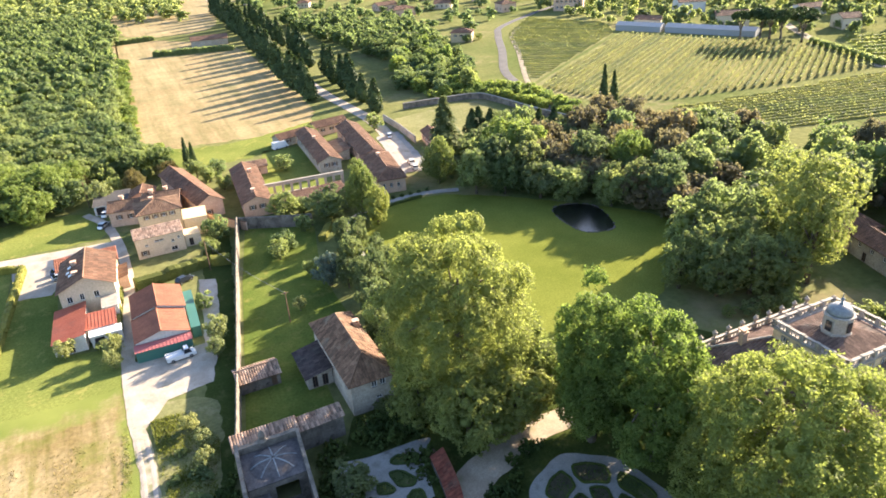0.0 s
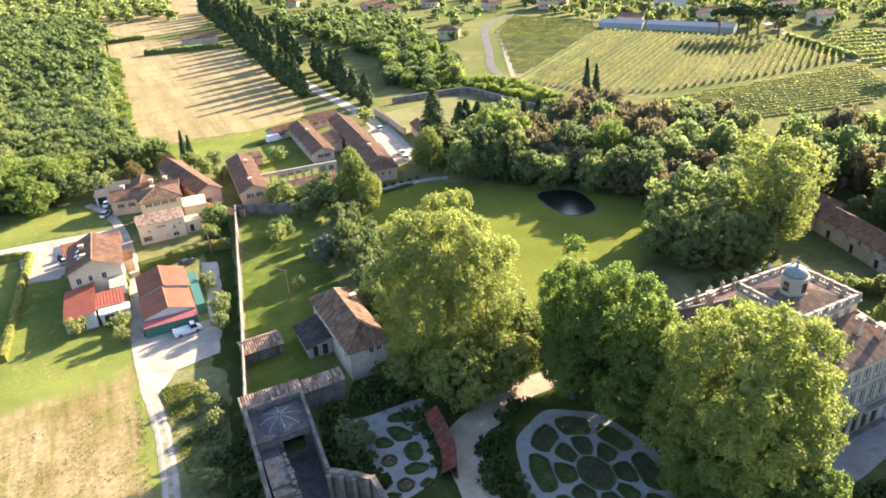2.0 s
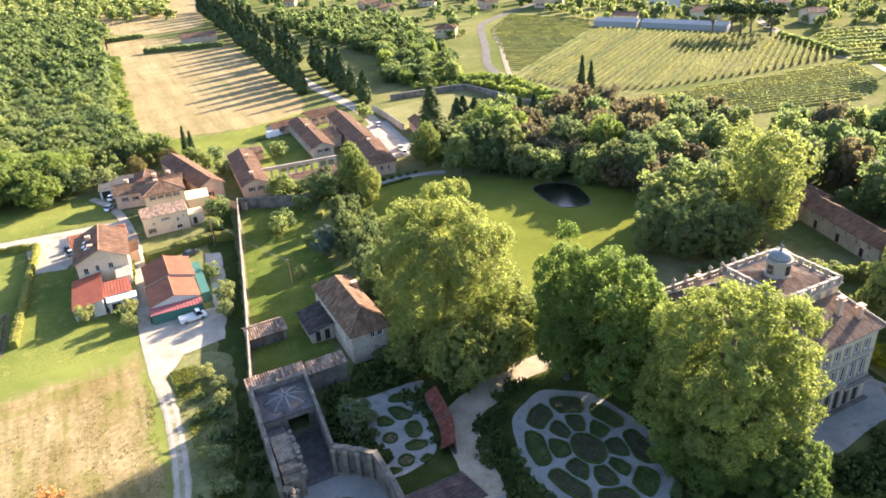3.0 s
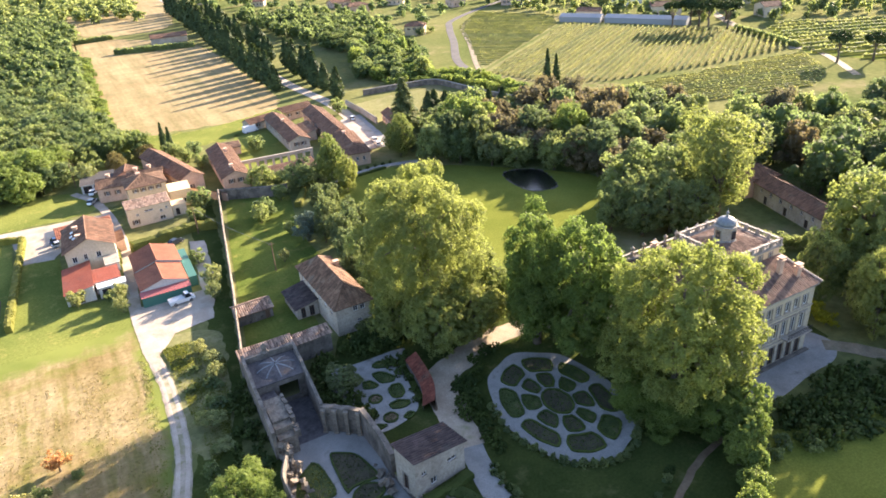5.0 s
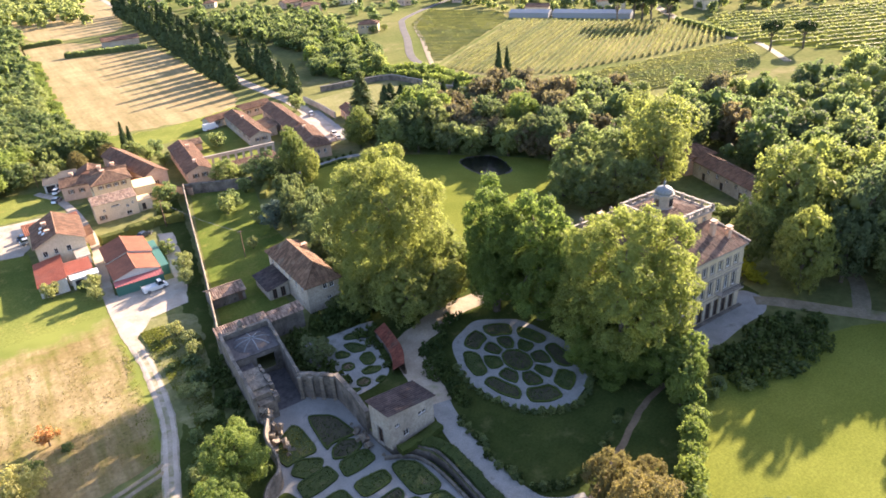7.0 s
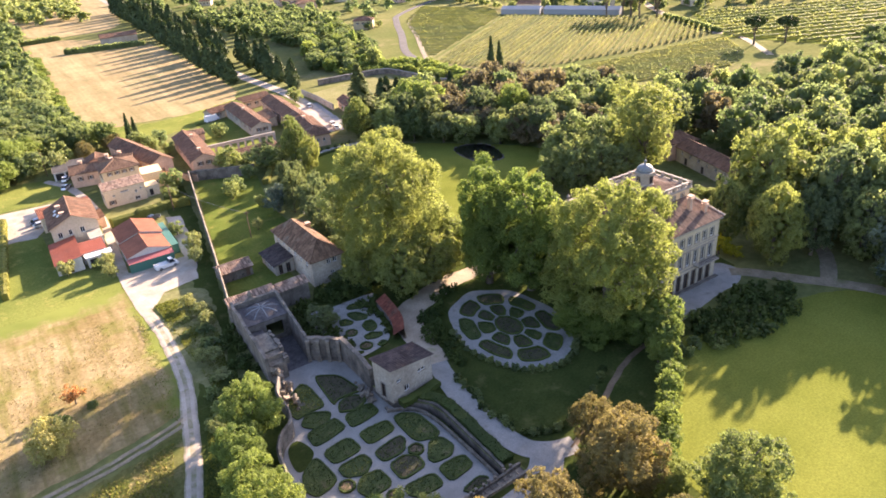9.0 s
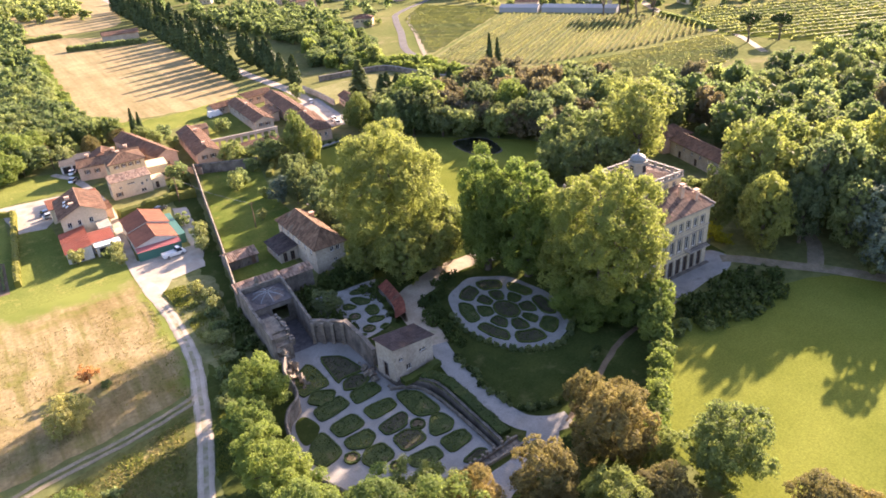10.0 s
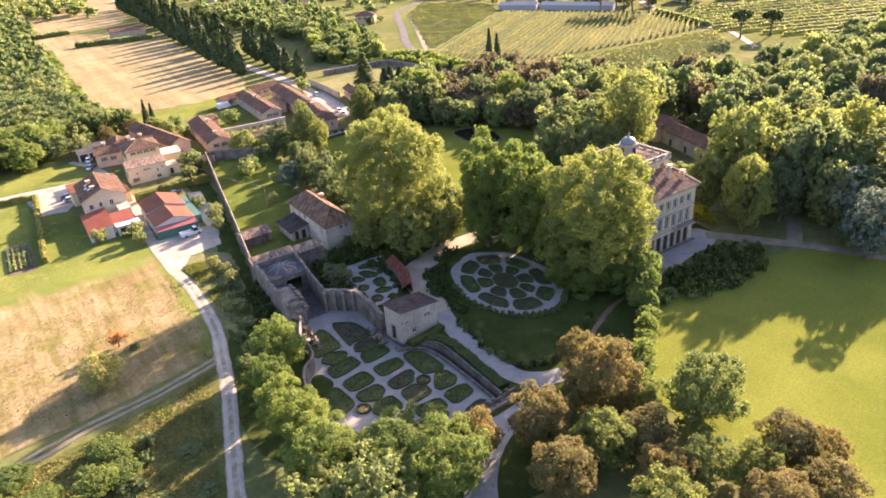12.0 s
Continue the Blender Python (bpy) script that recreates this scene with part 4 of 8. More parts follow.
def car(x, y, yaw, paint, label, kind="car"):
    """A parked vehicle with its nose along +x."""
    L, W, H = {"car": (4.2, 1.75, 1.45), "pickup": (5.2, 1.9, 1.9), "van": (5.6, 2.1, 2.5)}[kind]
    root = thing(kind, label, "car" if kind == "car" else kind, pose(x, y, 0.09, 0, 0, yaw), "parked vehicles")
    sec = {"car": [(-.5, .45, .62), (-.46, .92, .8), (-.2, .98, .86), (.2, .98, .86), (.44, .82, .8), (.5, .5, .66)],
           "pickup": [(-.5, .7, .9), (-.49, .75, .95), (.12, .75, .95), (.16, 1.05, .95), (.42, 1.0, .93), (.5, .62, .8)],
           "van": [(-.5, .9, .9), (-.48, 1.1, .96), (.1, 1.1, .96), (.3, 1.1, .95), (.46, 1.0, .92), (.5, .6, .8)]}[kind]
    g = Geo()
    ring = lambda u, top, w: [(u * L, -w * W / 2, 0.28), (u * L, -w * W / 2, top * 0.7), (u * L, -w * W / 2 * 0.93, top), (u * L, w * W / 2 * 0.93, top), (u * L, w * W / 2, top * 0.7), (u * L, w * W / 2, 0.28)]
    rings = [ring(*s) for s in sec]
    for a, b in zip(rings, rings[1:]):
        for k in range(6):
            g.face(a[k], a[(k + 1) % 6], b[(k + 1) % 6], b[k])
    g.face(*rings[0][::-1]), g.face(*rings[-1])
    body = part("body", g, paint, root)
    lo, hi = {"car": ((-.42, .26), (-.28, .08)), "pickup": ((.10, .36), (.13, .28)), "van": ((-.49, .42), (-.47, .30))}[kind]
    base = {"car": 0.94, "pickup": 1.02, "van": 1.08}[kind]
    g, c = Geo(), W / 2 * 0.9
    A = [(lo[0] * L, -c, base), (lo[1] * L, -c, base), (lo[1] * L, c, base), (lo[0] * L, c, base)]
    B = [(hi[0] * L, -c * .82, H - 0.06), (hi[1] * L, -c * .82, H - 0.06), (hi[1] * L, c * .82, H - 0.06), (hi[0] * L, c * .82, H - 0.06)]
    for k in range(4):
        g.face(A[k], A[(k + 1) % 4], B[(k + 1) % 4], B[k])
    part("cabin_glass", g, M["glass"] if kind != "van" else paint, root)
    g = Geo()
    g.box(hi[0] * L, -c * .84, H - 0.06, hi[1] * L, c * .84, H)
    part("car_roof", g, paint, root)
    if kind == "pickup":
        g = Geo()
        g.box(-0.5 * L, -W / 2, 0.72, 0.08 * L, W / 2, 0.8)
        for sy in (-1, 1):
            g.box(-0.5 * L, sy * W / 2 - 0.04, 0.8, 0.08 * L, sy * W / 2 + 0.04, 1.15)
        g.box(-0.5 * L - 0.03, -W / 2, 0.8, -0.5 * L + 0.03, W / 2, 1.15)
        part("cargo_bed", g, paint, root, "open cargo bed with drop sides")
    for sx in (-0.31, 0.31):
        for sy in (-1, 1):
            g = Geo()
            g.tube([(sx * L, sy * (W / 2 - 0.2), 0.32), (sx * L, sy * (W / 2 + 0.01), 0.32)], [0.32, 0.32], 14)
            wheel = part("wheel", g, M["rubber"], root)
            g = Geo()
            g.tube([(sx * L, sy * (W / 2), 0.32), (sx * L, sy * (W / 2 + 0.025), 0.32)], [0.19, 0.17], 10)
            part("rim", g, M["steel"], wheel)
    for sy in (-1, 1):
        g = Geo()
        g.box(0.485 * L, sy * W * 0.34 - 0.14, 0.56, 0.5 * L + 0.02, sy * W * 0.34 + 0.14, 0.7)
        part("headlight", g, M["lamp"], root)
    return root


def clipped_bed(pts, fill="soil", rim=0.45, high=0.4, label="low box-edged garden bed", grow=0.0, name="parterre_bed", flowers=None, z=0.0):
    """A garden bed: ground cover inside a low clipped box edging."""
    line = [Vector((*p, 0)) for p in pts]
    c = sum(line, Vector()) / len(line)
    if grow:
        line = [p + (p - c).normalized() * grow for p in line]
    for _ in range(2 if len(line) < 9 else 1):
        line = [p for a, b in zip(line, line[1:] + line[:1]) for p in (a.lerp(b, 0.17), a.lerp(b, 0.83))]
    area = sum(a.x * b.y - b.x * a.y for a, b in zip(line, line[1:] + line[:1]))
    if area < 0:
        line = line[::-1]
    root = thing(name, label, "garden bed", Matrix.Translation(c + Vector((0, 0, z))), "parterre beds")
    n = len(line)
    nrm = []
    for i in range(n):
        d = (line[(i + 1) % n] - line[i - 1]).normalized()
        nrm.append(Vector((-d.y, d.x, 0)))
    outer = [p - c for p in line]
    inner = [p - c + q * rim for p, q in zip(line, nrm)]
    bm = bmesh.new()
    top = bm.faces.new([bm.verts.new((p.x, p.y, 0.16)) for p in inner])
    bmesh.ops.triangulate(bm, faces=[top])
    me = bpy.data.meshes.new("ground_cover")
    bm.to_mesh(me)
    bm.free()
    me.materials.append(M[fill])
    part("ground_cover", me, M[fill], root)
    rng = np.random.default_rng(int(abs(c.x * 13 + c.y * 7)))
    g, P, N = Geo(), [], []
    hs = [high * rng.uniform(0.85, 1.15) for _ in range(n)]
    zc = lambda p, z: Vector((p.x, p.y, z))
    for i in range(n):
        j = (i + 1) % n
        o0, o1, i0, i1 = outer[i], outer[j], inner[i], inner[j]
        quads = ((zc(o0, 0), zc(o1, 0), zc(o1, hs[j]), zc(o0, hs[i])), (zc(o0, hs[i]), zc(o1, hs[j]), zc(i1, hs[j]), zc(i0, hs[i])), (zc(i0, hs[i]), zc(i1, hs[j]), zc(i1, 0), zc(i0, 0)))
        for q in quads:
            g.face(*q)
            nn = (q[1] - q[0]).cross(q[3] - q[0])
            for _ in range(int(nn.length * 13 + rng.uniform())):
                u, w = rng.uniform(), rng.uniform()
                P.append(np.array(q[0].lerp(q[1], u).lerp(q[3].lerp(q[2], u), w)))
                N.append(np.array(nn.normalized()))
    v, f = leaf_cards(rng, np.array(P), np.array(N) + 0.5 * rng.normal(size=(len(P), 3)), 0.13)
    g.cards(v, f)
    part("box_edging", g, F["box"], root)
    # low plants in the bed
    xs, ys = [p.x for p in inner], [p.y for p in inner]
    poly = [(p.x, p.y) for p in inner]
    P = []
    for _ in range(int(5 * abs(area))):
        q = (rng.uniform(min(xs), max(xs)), rng.uniform(min(ys), max(ys)))
        if inside(q, poly):
            P.append((*q, 0.16 + 0.12 * rng.uniform()))
    if P:
        P = np.array(P)
        v, f = leaf_cards(rng, P, np.array([0, 0, 1]) + 0.7 * rng.normal(size=P.shape), 0.15)
        g = Geo()
        g.cards(v, f)
        tagged(part("planting", g, F[flowers or "box"], root), kind="stuff")
    return root

# ---- ground, roads and lawns ----
COURT_Z = -1.0
WEST_EDGE = [(8, 18.9), (0, 20.6), (-3.9, 26.6), (-5.4, 33), (-4.8, 38), (-4.2, 41.8), (-2.6, 44.9), (-0.5, 46.8), (0.3, 49.6), (0.5, 54), (2.0, 57.6), (1.8, 60.2)]
NORTH_EDGE = [(2.3, 73.4), (10.4, 73.4), (10.0, 63.6), (14.3, 59.2), (14.5, 46.5)]
COURT = NORTH_EDGE + [(15.0, 42.6), (17.4, 39.8), (18.5, 36.2), (18.8, 31), (18.9, 25), (18.8, 20.0), (12.2, 20.0), (12.2, 18.3)] + WEST_EDGE
SUNKEN = NORTH_EDGE + [(15.0, 43.4), (17.0, 41.6), (19.2, 38.9), (19.9, 35.4), (19.8, 31), (19.75, 25), (19.7, 20.2), (22.0, 20.2), (22.0, 18.4), (12.2, 18.3)] + WEST_EDGE
STEP = 60
g = Geo()
for i in range(-20, 34):
    for j in range(-14, 40):
        if i in (-1, 0) and j in (0, 1):
            continue
        g.face((i * STEP, j * STEP, 0), ((i + 1) * STEP, j * STEP, 0), ((i + 1) * STEP, (j + 1) * STEP, 0), (i * STEP, (j + 1) * STEP, 0))
for a, b, c, d in ((-5000, -5000, 5000, -840), (-5000, 2400, 5000, 5000), (-5000, -840, -1200, 2400), (2040, -840, 5000, 2400)):
    g.face((a, b, 0), (c, b, 0), (c, d, 0), (a, d, 0))
bm = bmesh.new()
rings = []
for ring in ([(-60, 0), (0, 0), (60, 0), (60, 60), (60, 120), (0, 120), (-60, 120), (-60, 60)], SUNKEN):
    vs = [bm.verts.new((*p, 0)) for p in ring]
    rings += [bm.edges.new((vs[k - 1], vs[k])) for k in range(len(vs))]
bmesh.ops.triangle_fill(bm, edges=rings, use_beauty=True, normal=(0, 0, 1))
for f in bm.faces:
    q = [tuple(v.co) for v in f.verts]
    g.face(*(q if f.normal.z > 0 else q[::-1]))
bm.free()
tagged(part("ground", g, M["ground"]), "patchy green and straw-coloured farmland", "ground", kind="structure")
g = Geo()
for (a, b), (c, d) in zip(SUNKEN, SUNKEN[1:] + SUNKEN[:1]):
    g.face((a, b, COURT_Z - 0.9), (c, d, COURT_Z - 0.9), (c, d, 0.02), (a, b, 0.02))
tagged(part("retaining_wall", g, M["stone"]), "low stone retaining wall round the sunken court", "wall", kind="structure")

region("hay_field", [(6, 530), (-4, 380), (-5, 258), (20, 250), (62, 256), (70, 330), (68, 450), (40, 500)], M["stubble"], 0.04, "mown golden hay field beside the cypress avenue", "field", ragged=3)
region("hay_field_far", [(10, 560), (30, 530), (75, 560), (95, 800), (30, 800), (5, 650)], M["stubble"], 0.04, "far strip of golden hay field", "field", ragged=3)
region("field_verge", [(-6, 256), (-4, 240), (28, 225), (64, 240), (66, 256), (30, 246)], M["grass"], 0.05, "green verge between hay field and farm", "grass", ragged=1.5)
region("village_meadow", [(-70, 205), (-30, 206), (-14, 200), (-13, 184), (-24, 182), (-70, 186)], M["grass"], 0.04, "sunlit grass meadow above the village road", "grass", ragged=1)
region("house_lawn", [(-80, 178), (-33, 176), (-33, 158), (-23, 156), (-22, 128), (-11.5, 126), (-12.5, 104), (-40, 104), (-80, 96)], M["grass"], 0.04, "bright mown lawn beside the village house", "grass", curved=False)
region("dry_field", [(-10.9, 112), (-10.6, 104), (-10.5, 88), (-11.2, 72), (-13.6, 61.6), (-26, 58.4), (-36, 57), (-90, 50.5), (-90, 112)], M["dry"], 0.05, "dry grass field by the lane, greener towards its edges", "field", curved=False, ragged=0.4)
region("rough_field", [(-13, 57), (-17, 40), (-21, 25), (-26, -5), (-90, -10), (-90, 48), (-48, 50), (-25, 54)], M["rough"], 0.05, "unmown rough grass below the farm track", "field", ragged=1)
region("lane_verge", [(-8, 104), (-4, 104), (2, 100), (0.5, 86), (-3, 70), (-8, 66), (-9.5, 76), (-8.5, 92)], M["meadow"], 0.045, "scrubby grass strip between lane and estate wall", "grass", ragged=0.8)
region("wall_strip", [(-3, 64), (3, 88), (16, 168), (10, 168), (0, 100), (-16, 40), (-10, 26), (-8, 44)], M["shade_dark_grass"], 0.03, "rough grass under the estate wall", "grass", ragged=0.5)
region("orchard_lawn", [(4.5, 88), (19, 87), (20, 104), (30, 112), (30, 134), (36, 160), (20, 168), (14, 140)], M["orchard"], 0.05, "grass orchard inside the estate wall", "grass", curved=False)
region("great_lawn", [(42, 140), (50, 158), (68, 162), (80, 156), (98, 138), (112, 118), (110, 104), (90, 92), (70, 84), (46, 92), (40, 118)], M["lawn"], 0.05, "wide sunlit mown lawn in front of the villa", "lawn", ragged=0.6)
region("south_lawn", [(40, 10), (52, 20), (62, 26), (74, 22), (100, 16), (112, -20), (104, -80), (40, -80), (34, -30), (36, -6)], M["lawn"], 0.05, "wide sunlit lawn south of the villa", "lawn", ragged=0.4)
region("parterre_lawn", [(26, 41), (31, 36), (40, 32.5), (52, 35), (56, 30), (46, 26), (38, 22), (31, 22.5), (26, 30)], M["shade_dark_grass"], 0.06, "dark green lawn below the oval parterre", "lawn", ragged=0.2)
region("estate_ground", [(20, 84), (34, 104), (60, 100), (80, 82), (96, 60), (92, 36), (70, 34), (64, 22), (50, 18), (40, 2), (20, 0), (-4, 4), (-8, 18), (0, 20.2), (8, 18.5), (12.2, 17.9), (22.3, 18.1), (22.3, 20.5), (20.0, 20.5), (20.0, 25), (20.05, 31), (20.15, 35.5), (19.4, 39.2), (17.2, 41.9), (15.2, 43.6), (14.7, 46.5), (14.6, 59.4), (12.4, 61.6), (13, 70), (16, 76)], M["shade_dark_grass"], 0.03, "dark grassy garden ground under the great trees", "ground", curved=False)
region("court_bank", [(-8, 18), (-10, 26), (-8, 44), (-3, 64), (1.6, 61), (1.8, 58), (0.3, 54), (0.1, 49.8), (-0.7, 47.0), (-2.8, 45.1), (-4.4, 41.9), (-5.0, 38), (-5.6, 33), (-4.2, 26.4), (-0.4, 20.4)], M["shade_dark_grass"], 0.026, "rough shaded grass beside the court wall", "grass", curved=False)
region("yellow_meadow", [(87, 237), (126, 240), (120, 214), (108, 198), (86, 207)], M["meadow"], 0.05, "yellowing meadow inside the park wall", "field", ragged=1)
region("farm_court", [(30.0, 187), (48, 186), (48.6, 196), (51.4, 228), (38, 230), (32.5, 206)], M["grass"], 0.05, "grassed courtyard of the old farm", "grass", curved=False)

LOWER_LANE = [(-60, -160), (-40, -70), (-30, -20), (-25, 10), (-21.4, 26), (-18.6, 36), (-15.1, 48.3), (-12.6, 59), (-10.3, 71), (-9.6, 86), (-10.0, 96)]
ribbon("lane", LOWER_LANE, 2.5, M["lane_grass"], 0.085, "grassy crown and edges of the gravel lane", "lane", ragged=0.2, steps=14)
for side in (-0.62, 0.62):
    ribbon("wheel_rut", [(x + side, y - side * 0.2) for x, y in LOWER_LANE], 0.8, M["lane"], 0.10, "pale gravel wheel rut of the lane", "lane", ragged=0.12, steps=14)
ribbon("lane", [(-10.0, 95), (-10.5, 103), (-10.6, 118), (-9.6, 135), (-8.6, 153), (-9.3, 173), (-12, 191), (-17, 202)], 2.4, M["lane"], 0.09, "pale gravel lane winding up to the village", "lane", ragged=0.2, steps=14)
ribbon("village_road", [(-120, 186), (-60, 182), (-36, 179.5), (-22, 178), (-9, 176.5)], 4.2, M["lane"], 0.10, "pale village road", "road")
for side in (-0.75, 0.75):
    ribbon("farm_track", [(-12.5, 60 + side), (-18, 58 + side), (-26, 56 + side), (-36, 54.5 + side), (-48, 51.5 + side), (-90, 46 + side)], 0.85, M["track"], 0.08, "worn earth wheel rut of the farm track", "track", ragged=0.25)
# The floor's dark colour adds to the deep shade in the pit.
region("grotto_floor", [(2.3, 62.5), (9.9, 62.5), (10.4, 73.4), (2.3, 73.4)], M["slate"], COURT_Z + 0.02, "dark stone floor of the grotto court", "floor", curved=False)
region("village_yard", [(-34, 180), (-18, 179), (-21, 162), (-24, 156), (-31, 157)], M["lane"], 0.08, "pale gravel yard with parked cars", "yard", curved=False, ragged=0.5)
region("shed_yard", [(-11, 119), (3, 119), (5.5, 146), (9, 144), (6.5, 122), (2.5, 106), (-5, 104.5), (-9.5, 98)], M["lane"], 0.08, "white gravel yard round the green shed", "yard", curved=False, ragged=0.4)
ribbon("avenue_road", [(74, 182), (79, 212), (82, 246), (79.5, 300), (82, 380), (86, 470), (92, 600), (100, 800)], 5.0, M["lane"], 0.07, "straight pale avenue between cypresses", "road", ragged=0.2)
region("farm_parking", [(70, 182), (76, 222), (85, 224), (80, 186)], M["gravel"], 0.06, "pale gravel parking by the farm gate", "yard", curved=False, ragged=0.5)
ribbon("vineyard_road", [(140, 205), (150, 240), (156, 262), (164, 285), (186, 325), (208, 368), (228, 396), (290, 440), (420, 520)], 4.2, M["asphalt"], 0.08, "grey road curving round the vineyard", "road", ragged=0.1)
ribbon("vineyard_track", [(156, 246), (162, 262), (190, 315), (214, 362), (234, 386)], 2.4, M["track"], 0.10, "earth track along the vineyard edge", "track", ragged=0.2)
ribbon("garden_path", [(36, 122), (39.5, 134), (42.5, 148), (44.5, 157), (52, 162), (66, 165), (78, 162)], 2.6, M["gravel"], 0.09, "pale gravel garden path past clipped hedges", "path", ragged=0.1)
ribbon("north_gravel", [(26, 47), (27.5, 54), (30, 63), (37, 66.5), (46, 69), (60, 66), (70, 62)], 5.2, M["path"], 0.09, "sandy gravel path by the parterre", "path", ragged=0.3)
ribbon("parterre_path", [(26.4, 48), (25.0, 42), (24.1, 36), (24.0, 28), (24.8, 22.5), (27.6, 19.4), (31, 18.4)], 3.5, M["gravel"], 0.08, "grey gravel path round the shaded lawn", "path", ragged=0.12)
# Earth brown here paints the tree's deep shade onto a gravel path.
ribbon("parterre_path", [(30, 18.2), (36, 20.4), (44, 24.2), (52, 27.6), (61, 29)], 1.0, M["earth"], 0.083, "narrow gravel path under the great tree", "path", ragged=0.2)
ribbon("south_path", [(27, 19.6), (21.5, 15.4), (14, 14.2), (8, 10), (2, 2)], 4.6, M["gravel"], 0.075, "grey gravel path below the walled garden", "path", ragged=0.15)
region("villa_forecourt", [(60, 33), (64, 29.5), (69, 29.6), (80, 31), (87, 31.6), (91, 35), (90, 39), (85.6, 39), (84, 36), (70, 36.5)], M["gravel"], 0.085, "gravel forecourt before the villa", "forecourt", ragged=0.2)
# The darker track colour on both park paths carries the trees' shade.
ribbon("park_path", [(89, 35), (91.5, 32.5), (94.5, 27.7), (97.8, 22.8), (101, 18), (104, 12), (108, 4)], 3.4, M["track"], 0.08, "gravel path leading into the park", "path", ragged=0.2)
ribbon("park_path", [(99, 20.5), (104, 23.5), (109.4, 27.3), (114, 33), (118, 36)], 3.0, M["track"], 0.082, "gravel path curving under the park trees", "path", ragged=0.2)

# ---- pond ----
pond = region("pond", [(92, 136.5), (97, 137), (102, 133), (101, 125), (97.5, 119), (91, 121), (90, 129)], M["pond"], 0.08, "dark round pond in the lawn", "pond")
rim = [(92, 136.5), (97, 137), (102, 133), (101, 125), (97.5, 119), (91, 121), (90, 129)]
line = smooth_line(rim, True, 8)
edging = thing("pond_edging", "low ring of stones round the pond", "edging", kind="structure")
rnd = random.Random(4)
kerb = Geo()
kerb.box(-0.35, -0.22, 0, 0.35, 0.22, 0.22)
kerb = kerb.mesh("kerb_stone", M["stone"])
for a, b in zip(line, line[1:] + line[:1]):
    k = max(1, int((b - a).length / 0.8))
    for i in range(k):
        p = a.lerp(b, i / k)
        if rnd.random() < 0.3:
            continue
        s = part("stone", kerb, M["stone"], edging)
        s.matrix_basis = pose(p.x, p.y, 0.02, rnd.uniform(-6, 6), rnd.uniform(-6, 6), math.degrees(math.atan2(b.y - a.y, b.x - a.x)) + rnd.uniform(-25, 25)) @ Matrix.Diagonal((rnd.uniform(0.5, 1.1), rnd.uniform(0.5, 1.2), 1, 1))

# ---- the estate wall ----
wall_run([(2.6, 83.6), (3.7, 88.4), (7.7, 109.6), (13.2, 140), (18.6, 169)], 0.35, 3.2, "stone", "long old stone estate wall with a worn coping", "estate_wall", coping="stone", ragged=0.12)
wall_run([(18.6, 169), (24, 166.5), (31, 163), (36, 161)], 0.6, 3.0, "stone", "dark garden wall closing the orchard", "garden_wall", coping="stone", ragged=0.1)
wall_run([(98, 250), (113, 249), (129, 246), (133, 234), (136, 214), (140, 198)], 0.6, 2.3, "stone", "high park wall beside the vineyard road", "park_wall", coping="trim", ragged=0.15, curved=True)
wall_run([(86, 240), (86, 224), (85, 208)], 0.6, 2.2, "grey_wall", "pale wall beside the farm parking", "park_wall", coping="trim", ragged=0.1)

# ---- the old house in the garden ----
TALL = {"s": [((3.4, 4.3, 4.3, 5.4), "win"), ((4.8, 4.3, 5.7, 5.4), "win"), ((4.0, 1.9, 4.9, 2.5), "win void")],
        "w": [(h, "win") for h in bays(20.4, 6, 0.9, 3.9, 5.3)] + [((2, 0.2, 3.2, 2.4), "door void")],
        "e": [(h, "win") for h in bays(20.4, 5, 0.9, 3.9, 5.3)], "n": [(h, "win") for h in bays(6.9, 2, 0.9, 3.9, 5.3)]}
house(20.9, 85.1, 6.9, 20.4, 0.5, 6.2, "hip", 2.6, "grey_wall", "roof_old", "two-storey grey plastered house with hipped terracotta roof", TALL, name="old_house", chimneys=((6.2, 14.5, -1.4),))
house(16.4, 95.2, 4.3, 8.2, 0, 2.5, "shed_w", 1.0, "grey_wall", "roof_shaded", "low tiled annex leaning against the old house",
      {"s": [((0.8, 0.1, 1.7, 2.3), "door void"), ((2.5, 0.1, 3.5, 2.3), "door void")], "w": [(h, "win void") for h in bays(8.2, 3, 0.8, 1.0, 2.0)]}, name="annex")
house(5.9, 99.4, 6.9, 4.4, 1, 2.4, "gable_x", 1.0, "stone", "roof_striped", "small stone garden shed with striped tile roof", {"s": [((5.4, 0.1, 6.3, 1.9), "door")]}, over=0.3, name="garden_shed", category="shed")
house(2.2, 81.2, 9.2, 2.2, 0, 4.3, "shed_s", 0.8, "stone", "roof_striped", "narrow tiled range along the grotto wall", name="tiled_range", category="outbuilding", over=0.25)
house(11.6, 81.4, 6.8, 2.0, 3, 3.9, "shed_s", 0.7, "stone", "roof_striped", "narrow tiled range in the shade", name="tiled_range", category="outbuilding", over=0.25)

# ---- ruined grotto court ----
wall_run([(1.4, 60.2), (1.9, 70), (2.5, 81.0)], 0.55, (4.9, 5.3), "stone", "tall weathered stone wall of the grotto court", "grotto_wall", ragged=0.7, base=COURT_Z - 0.2)
wall_run([(9.9, 63.8), (10.4, 70), (11.2, 81.0)], 0.5, (3.9, 4.9), "stone", "tall weathered stone wall of the grotto court", "grotto_wall", ragged=0.8, base=COURT_Z - 0.2)
wall_run([(2.4, 80.7), (11.2, 80.8)], 0.7, 5.0, "stone", "stone back wall of the grotto court", "grotto_wall", ragged=0.2)
